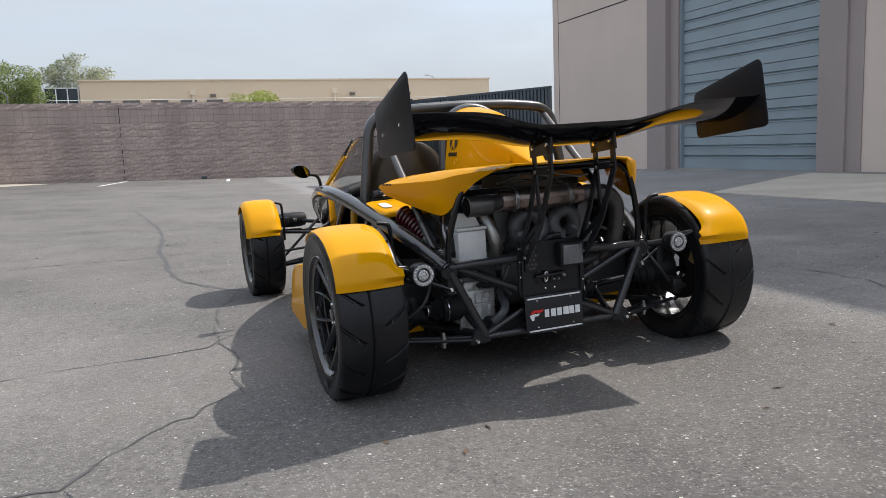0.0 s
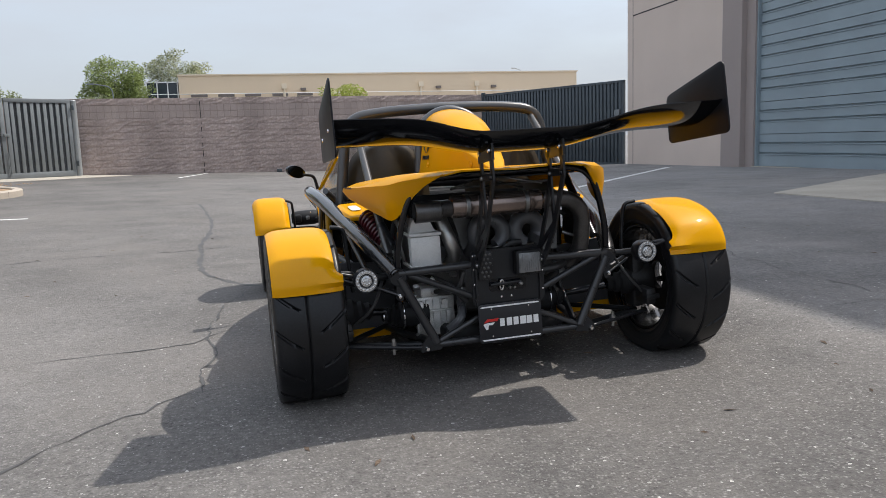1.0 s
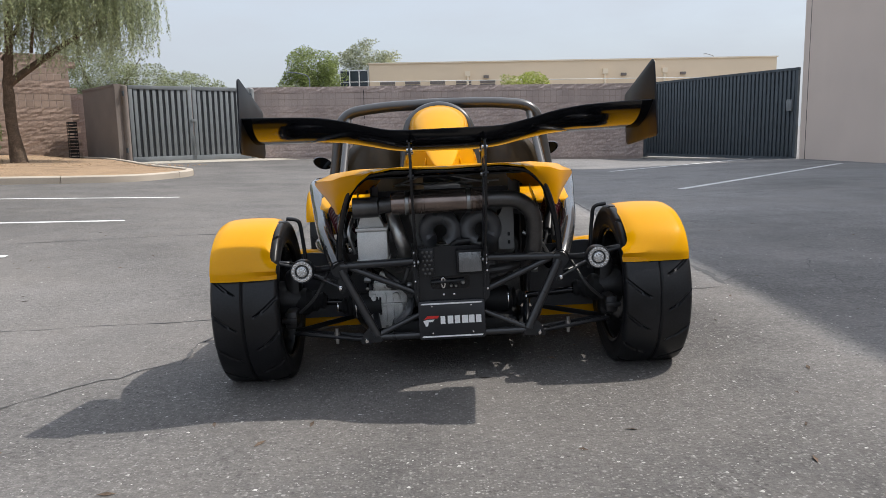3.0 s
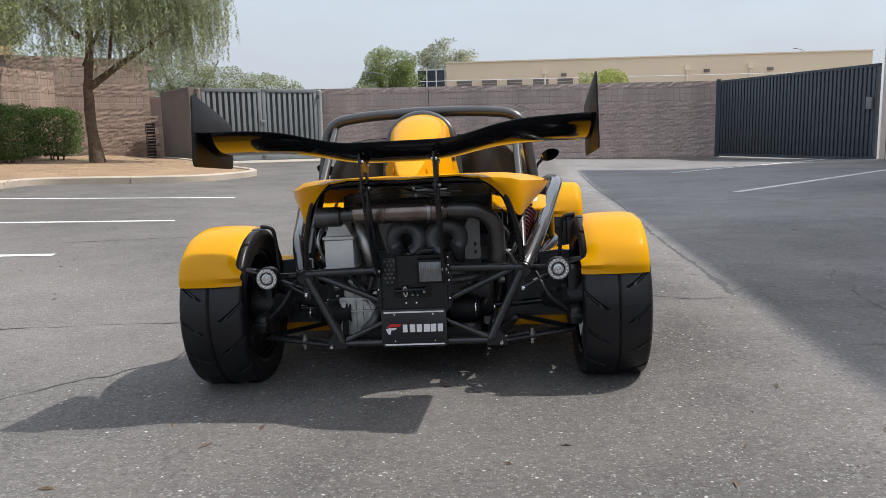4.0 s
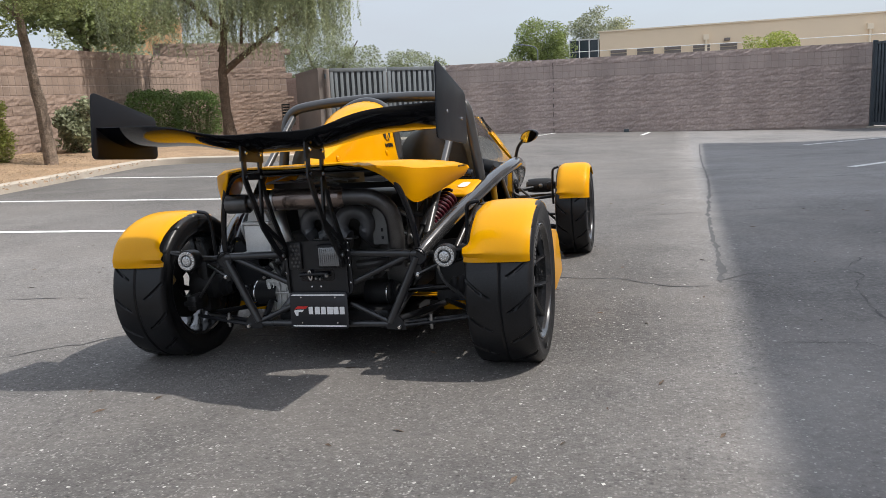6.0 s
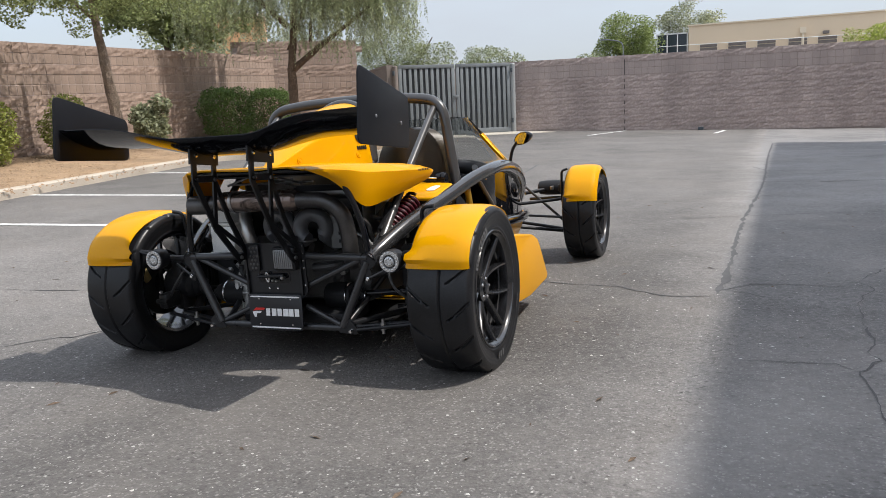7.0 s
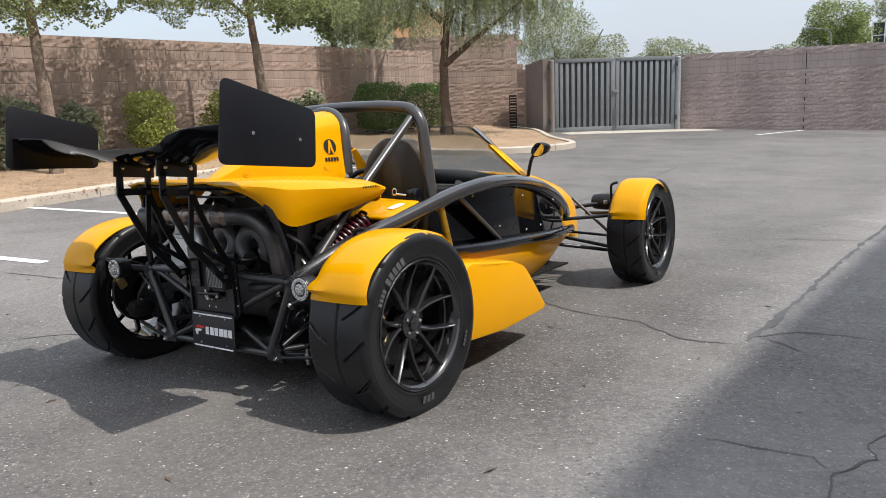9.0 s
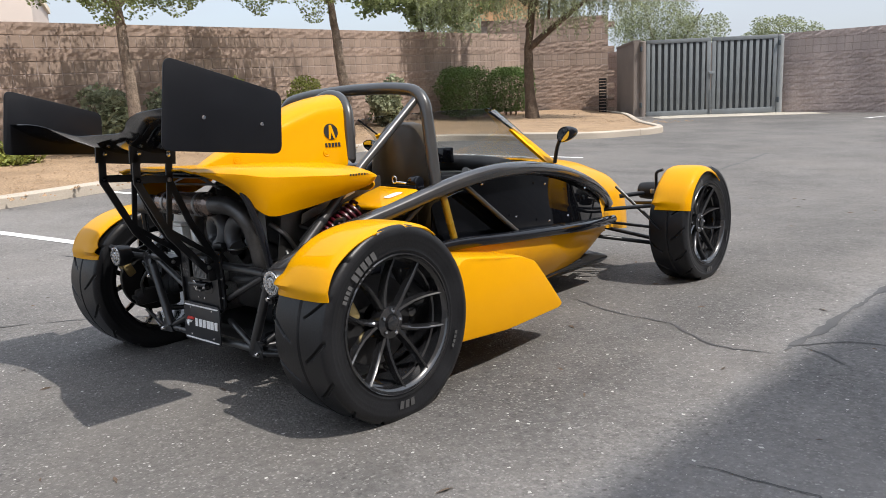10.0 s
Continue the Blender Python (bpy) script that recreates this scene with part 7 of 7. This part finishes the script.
bush(-9.7, 2.45, 0.28, 0.8, 0.5, LEAF_LIME_DARK, "low yellow-green bush in the gravel bed", 87, 1800)

# gravel stones lying in the bed, past counting
rnd = random.Random(9)
bm = bmesh.new()
for _ in range(2600):
    y = rnd.uniform(-2, 16)
    x0, x1 = -5.6 - 0.23 * y if y < 10.4 else -8.2 + 0.6 * (y - 10.4), -9.9 - 0.134 * y
    x = x0 - 0.25 + (x1 - x0) * rnd.random() ** 1.3
    if x > x0 - 0.2:
        continue
    t = min(1, max(0, (x0 - x) / (x0 - x1)))
    r = rnd.uniform(0.01, 0.03)
    z = height(x, y) + 0.095 + 0.14 * t + 0.03 * min(1, 4 * t) * noise.noise((x * 1.3, y * 1.3, 0)) - 0.004
    c = [bm.verts.new((x + r * a * rnd.uniform(0.7, 1.3), y + r * b * rnd.uniform(0.7, 1.3), z + r * e)) for a, b, e in ((1, 0, 0.1), (0, 1, 0.1), (-1, 0, 0.1), (0, -1, 0.1), (0, 0, 0.9))]
    for i in range(4):
        bm.faces.new((c[i], c[(i + 1) % 4], c[4]))
tagged(part("gravel", bm, GRAVEL, smooth=False), "loose tan stones on the planting bed", "gravel", kind="stuff")

# stacked black plastic crates beside the enclosure
for k in range(4):
    cr = thing("crate", pose(-10.75, 20.75, 0.33 + 0.29 * k, 0, 0, 32), "black slatted plastic crate in a stack", "crate", "stacked crates")
    part("base", boxed(-0.12, 0.12, -0.2, 0.2, 0, 0.03), BLACK_MATT, cr)
    for z in (0.06, 0.15, 0.24):
        part("side", join(boxed(-0.12, 0.12, -0.2, -0.185, z, z + 0.05), boxed(-0.12, 0.12, 0.185, 0.2, z, z + 0.05), boxed(-0.12, -0.105, -0.185, 0.185, z, z + 0.05), boxed(0.105, 0.12, -0.185, 0.185, z, z + 0.05)), BLACK_MATT, cr)
    for x in (-0.118, 0.106):
        for y in (-0.19, 0.18):
            part("corner_post", boxed(x, x + 0.012, y, y + 0.012, 0.03, 0.285), BLACK_MATT, cr)

# houses behind the west wall
def house(x, y, w, d, h, turn, mat, label):
    b = thing("house", pose(x, y, 0, 0, 0, turn), label, "house")
    part("wall", boxed(-w / 2, w / 2, -d / 2, d / 2, 0, h), mat, b, smooth=False)
    part("parapet", join(boxed(-w / 2 - 0.1, w / 2 + 0.1, -d / 2 - 0.1, d / 2 + 0.1, h, h + 0.25), boxed(-w / 4, w / 4, -d / 2 - 0.15, -d / 2, h * 0.5, h * 0.55)), FAR_BAND, b, smooth=False)


house(-35.2, 46.5, 6, 8, 8.1, 33, ORANGE_STUCCO, "orange stucco house behind the wall")
house(-32.7, 7.7, 8, 8, 5.6, 65, TILTUP, "beige stucco house behind the wall")
# woodland behind the walls
for x, y, h, w, m, sd in ((-24, 36, 5.2, 3.6, LEAF_PALE, 21), (-20.5, 24, 5.4, 2.4, LEAF_PALE, 23)):
    tree((x, y, 0), [(0, 0, 0), (0.1, 0, h * 0.4), (0, 0, h * 0.7)], 0.18, [], [((0, 0, h * 0.72), (w, w * 0.8, h * 0.36), 2600), ((w * 0.6, 0.3, h * 0.6), (w * 0.6, w * 0.6, h * 0.25), 900), ((-w * 0.6, 0.3, h * 0.6), (w * 0.6, w * 0.6, h * 0.25), 900)], m, "leafy tree behind the block wall", sd, lsize=0.15)
# street lamp poles in the distance
for x, y, h, a in ((-8.8, 60, 5.75, -1.3), (31.6, 80, 8.5, -0.9)):
    p = thing("street_lamp", Matrix.Translation((x, y, 0)), "slim metal street lamp in the distance", "street lamp", "distant street lamps")
    part("pole", tubed(rounded([(0, 0, 0), (0, 0, h), (a, 0, h + 0.25)], 0.5), 0.04, seg=8), GATE_GREY, p)
    far_off(p)
    part("head", boxed(min(a, a * 1.35), max(a, a * 1.35), -0.1, 0.1, h + 0.2, h + 0.28), GATE_GREY, p)

# ---- cracks and seams in the asphalt ----
def crack(name, pts, width, seed, label, mat=None, wander=0.035, lift=0.0025):
    """A ragged dark split that follows the ground."""
    P = []
    for a, b in zip(pts, pts[1:]):
        n = max(2, int(math.hypot(b[0] - a[0], b[1] - a[1]) / 0.03))
        P += [(a[0] + (b[0] - a[0]) * k / n, a[1] + (b[1] - a[1]) * k / n) for k in range(n)]
    P.append(pts[-1])
    L, R = [], []
    for i, (x, y) in enumerate(P):
        a, b = P[max(i - 1, 0)], P[min(i + 1, len(P) - 1)]
        d = Vector((b[0] - a[0], b[1] - a[1], 0)).normalized()
        s = Vector((-d.y, d.x, 0))
        off = wander * noise.noise((x * 4, y * 4, seed)) + wander * 0.5 * noise.noise((x * 15, y * 15, seed)) + wander * 0.25 * noise.noise((x * 45, y * 45, seed))
        w = width * max(0.12, 0.6 + 0.9 * noise.noise((x * 7, y * 7, seed + 9))) * min(1, (i + 1) / 4, (len(P) - i) / 4)
        for row, q in ((L, off + w / 2), (R, off - w / 2)):
            px, py = x + s.x * q, y + s.y * q
            row.append((px, py, height(px, py) + lift))
    bm = bmesh.new()
    skin(bm, [L, R])
    for f in bm.faces:
        f.normal_update()
        if f.normal.z < 0:
            f.normal_flip()
    ob = part(name, bm, mat or CRACK, None, smooth=False)
    return tagged(ob, label, "crack", kind="structure")


DRAIN = [(-1.63, 10.16), (-1.46, 8.54), (-1.33, 6.92), (-1.34, 5.74), (-1.38, 5.05), (-1.36, 4.43), (-1.34, 3.81), (-1.32, 3.44), (-1.25, 3.14), (-1.13, 2.9), (-1.0, 2.66), (-0.86, 2.51)]
SPLIT = [(-0.95, 2.4), (-1.09, 2.02), (-1.13, 1.77), (-1.18, 1.32), (-1.16, 1.11), (-1.15, 0.86), (-1.16, 0.6), (-1.18, 0.42), (-1.17, 0.25), (-1.16, 0.18)]
TAIL_SPLIT = [(-1.16, 0.18), (-1.24, 0.18), (-1.31, 0.1), (-1.36, 0.01), (-1.43, 0.0), (-1.51, -0.06), (-1.61, -0.19), (-1.7, -0.31), (-1.77, -0.41), (-1.86, -0.39), (-2.2, -0.42)]
LANE_SPLIT = [(2.45, 2.0), (2.32, 1.61), (2.34, 1.42), (2.24, 1.11), (2.22, 0.81), (2.23, 0.56), (2.2, 0.37), (2.22, 0.27), (2.14, 0.13), (2.14, 0.01), (2.16, -0.19), (2.12, -0.6)]
for pts, w, wd in ((SPLIT, 0.013, 0.035), (TAIL_SPLIT, 0.012, 0.025), ([(-1.77, -0.41), (-1.73, -0.49), (-1.65, -0.75), (-1.55, -1.2)], 0.009, 0.03), ([(-1.16, 0.19), (-1.06, 0.22), (-0.89, 0.18), (-0.3, 0.25)], 0.006, 0.03),
                   ([(-3.4, 0.62), (-2.53, 0.81), (-2.11, 0.92), (-1.78, 0.99), (-1.42, 1.0), (-1.24, 1.03), (-1.16, 1.15), (-1.06, 1.27)], 0.011, 0.02), ([(-3.9, 3.8), (-2.64, 4.35), (-2.16, 4.5), (-1.62, 4.56), (-1.07, 4.77)], 0.016, 0.03),
                   ([(-1.61, 3.66), (-1.4, 3.77)], 0.014, 0.03), ([(0.51, 1.59), (0.81, 1.45), (1.13, 1.39), (1.3, 1.26), (1.47, 1.2), (1.6, 1.22)], 0.012, 0.03), ([(1.62, 1.32), (1.79, 1.51), (2.07, 1.53), (2.33, 1.5)], 0.01, 0.03),
                   ([(1.66, 1.36), (1.78, 1.3), (1.86, 1.23), (1.93, 1.21)], 0.008, 0.02), (LANE_SPLIT, 0.008, 0.035), ([(1.54, 0.12), (1.73, 0.19), (2.07, 0.21), (2.13, 0.13)], 0.005, 0.02),
                   ([(1.62, 10.3), (1.77, 10.15), (2.02, 9.15)], 0.03, 0.05), ([(1.94, 7.5), (2.72, 7.31), (3.55, 7.35), (4.31, 7.39), (5.6, 7.5)], 0.024, 0.05), ([(1.19, 4.15), (1.74, 4.27), (2.7, 4.44), (4.2, 4.6)], 0.013, 0.03), ([(-3.0, 12.0), (0.5, 12.4), (4.0, 12.2)], 0.02, 0.05), ([(-5.5, 6.8), (-2.5, 7.1), (0, 7.0)], 0.014, 0.04)):
    crack("crack", pts, w * 1.3, len(pts) + w * 999, "dark ragged crack in the asphalt", wander=wd)
SEAM = [(2.2, 15.9), (2.02, 11.5), (1.97, 9.5), (1.92, 7.5), (1.82, 5.6), (1.73, 4.2), (1.69, 3.2), (1.68, 2.3), (1.63, 1.28)]
crack("sealed_seam", SEAM, 0.045, 5, "dull dark sealed seam along the lane edge", SEAL, 0.02, 0.0018)
crack("sealed_seam", DRAIN, 0.06, 3, "broad dark sealed seam in the asphalt", SEAL, 0.02, 0.0018)
crack("crack", DRAIN[3:], 0.009, 8, "dark ragged crack in the asphalt", wander=0.04)

# loose chips on the yard, past counting
rnd = random.Random(12)
bm = bmesh.new()
for _ in range(16000):
    x, y = rnd.gauss(0.3, 2.2), -2.6 + 7 * rnd.random() ** 1.6
    r = 0.0016 + 0.0052 * rnd.random() ** 4
    z = height(x, y)
    a0 = rnd.uniform(0, 6.28)
    c = [bm.verts.new((x + r * math.cos(a0 + k * 1.57) * rnd.uniform(0.6, 1.6), y + r * math.sin(a0 + k * 1.57) * rnd.uniform(0.6, 1.4), z + 0.0005)) for k in range(4)]
    t = bm.verts.new((x + r * rnd.uniform(-0.4, 0.4), y + r * rnd.uniform(-0.4, 0.4), z + r * 0.4))
    for k in range(4):
        bm.faces.new((c[k], c[(k + 1) % 4], t))
tagged(part("stone_chips", bm, CHIP, smooth=False), "pale loose stone chips on the asphalt", "stone chips", kind="stuff")
bm = bmesh.new()
for _ in range(160):
    x, y = rnd.uniform(-3.5, 4), rnd.uniform(-2.2, 6)
    a, l = rnd.uniform(0, 6.28), rnd.uniform(0.008, 0.03)
    z = height(x, y)
    d, s = Vector((math.cos(a), math.sin(a), 0)) * l, Vector((-math.sin(a), math.cos(a), 0)) * l * 0.25
    o = Vector((x, y, z + 0.003))
    bm.faces.new([bm.verts.new(q) for q in (o - d, o + s + Vector((0, 0, 0.004)), o + d, o - s)])
for _ in range(1100):
    y = rnd.uniform(2, 18)
    x0, x1 = -7.3 - 0.1 * y if y < 10.4 else -8.4 + 0.55 * min(y - 10.4, 4), -9.9 - 0.134 * y
    t = rnd.random() ** 0.8
    x = x0 - 0.3 + (x1 - x0) * t
    a, l = rnd.uniform(0, 6.28), rnd.uniform(0.012, 0.04)
    d, s = Vector((math.cos(a), math.sin(a), 0)) * l, Vector((-math.sin(a), math.cos(a), 0)) * l * 0.35
    o = Vector((x, y, height(x, y) + 0.1 + 0.14 * t + 0.03 * min(1, 4 * t) * noise.noise((x * 1.3, y * 1.3, 0))))
    bm.faces.new([bm.verts.new(q) for q in (o - d, o + s + Vector((0, 0, 0.008)), o + d, o - s)])
tagged(part("leaf_litter", bm, BARK, smooth=False), "dry brown leaf scraps on asphalt and gravel", "leaf litter", kind="stuff")
# a stub by the north wall
for x, y in ((0.3, 22.35),):
    b = thing("wheel_stop_stub", Matrix.Translation((x, y, height(x, y))), "small dark stub at the foot of the wall", "stub")
    part("stub", boxed(-0.08, 0.08, -0.06, 0.06, 0, 0.1, bevel=0.01), GATE_DARK, b)

# ---- single blocks of the walls ----
def lay_blocks():
    for wall, a, d, n, length, za, zb, ta, tb, mats, thick, smooth_rows, keep, cols in WALLS:
        rows = max(4, round(((ta - za) + (tb - zb)) / 2 / 0.203))
        made = 0
        rnd = random.Random(len(wall.name))
        shared = {}
        rest = {0: bmesh.new(), 1: bmesh.new()}
        nc = int(length / cols)
        cw = length / nc

        def block(smooth, half, var):
            bm = bmesh.new()
            w = cw / (2 if half else 1)
            g = 0.006 if smooth else 0.0065
            H = 0.203 - 2 * g
            W = w - (2 * g if smooth else 0.002)
            if smooth:
                box(bm, -W / 2, W / 2, -thick + 0.004, 0.0, -H / 2, H / 2)
                bmesh.ops.bevel(bm, geom=bm.edges[:], offset=0.006, segments=1, affect="EDGES")
            else:
                r2 = random.Random(var)
                F = [[bm.verts.new((-W / 2 + W * i / 4, 0.004 + r2.uniform(-0.012, 0.018) * (0.3 if j in (0, 3) else 0.7 if i in (0, 4) else 1), -H / 2 + H * j / 3)) for j in range(4)] for i in range(5)]
                B = [bm.verts.new((sx * W / 2, -thick + 0.004, sz * H / 2)) for sx, sz in ((-1, -1), (-1, 1), (1, 1), (1, -1))]
                for i in range(4):
                    for j in range(3):
                        bm.faces.new((F[i][j], F[i + 1][j], F[i + 1][j + 1], F[i][j + 1]))
                bm.faces.new(B)
                bm.faces.new([B[0]] + [F[0][j] for j in range(4)][::1] + [B[1]])
                bm.faces.new([B[1]] + [F[i][3] for i in range(5)] + [B[2]])
                bm.faces.new([B[2]] + [F[4][j] for j in range(3, -1, -1)] + [B[3]])
                bm.faces.new([B[3]] + [F[i][0] for i in range(4, -1, -1)] + [B[0]])
            bmesh.ops.recalc_face_normals(bm, faces=bm.faces[:])
            return bm
        order = []
        for r in range(rows):
            smooth = r in smooth_rows
            half = smooth
            m = nc * (2 if half else 1)
            shift = 0 if smooth else (0.5 if r % 2 else 0)
            for c in range(m):
                order.append((r, c, m, smooth, half, shift))
        mid = length * 0.55
        order.sort(key=lambda q: abs((q[1] + 0.5) * length / q[2] - mid))
        for r, c, m, smooth, half, shift in order:
            s = (c + 0.5 + shift) * length / m
            if s > length:
                continue
            f = s / length
            top, bot = ta + (tb - ta) * f, za + (zb - za) * f
            slope = math.atan2((tb - ta), length)
            z = top - (r + 0.5) * 0.203
            if z < bot - 0.25:
                continue
            p = a + d * s
            M = Matrix(((d.x, n.x, 0, p.x), (d.y, n.y, 0, p.y), (0, 0, 1, z), (0, 0, 0, 1))) @ Matrix.Rotation(-slope, 4, "Y")
            var = rnd.randrange(8)
            key = (smooth, half, var if not smooth else 0)
            if made < keep:
                if key not in shared:
                    b = block(*key)
                    me = bpy.data.meshes.new("block")
                    b.to_mesh(me)
                    b.free()
                    me.materials.append(mats[1 if smooth else 0])
                    shared[key] = me
                ob = new("block", shared[key])
                ob.parent = wall
                ob.matrix_world = M
                made += 1
            else:
                b = rest[1 if smooth else 0]
                tmp = block(*key)
                tmp.transform(M)
                vm = {v: b.verts.new(v.co) for v in tmp.verts}
                for fc in tmp.faces:
                    b.faces.new([vm[v] for v in fc.verts])
                tmp.free()
        for k, b in rest.items():
            if len(b.faces):
                ob = part("blockwork", b, mats[k], wall, smooth=False)
                ob["kind"] = "stuff"
            else:
                b.free()


lay_blocks()
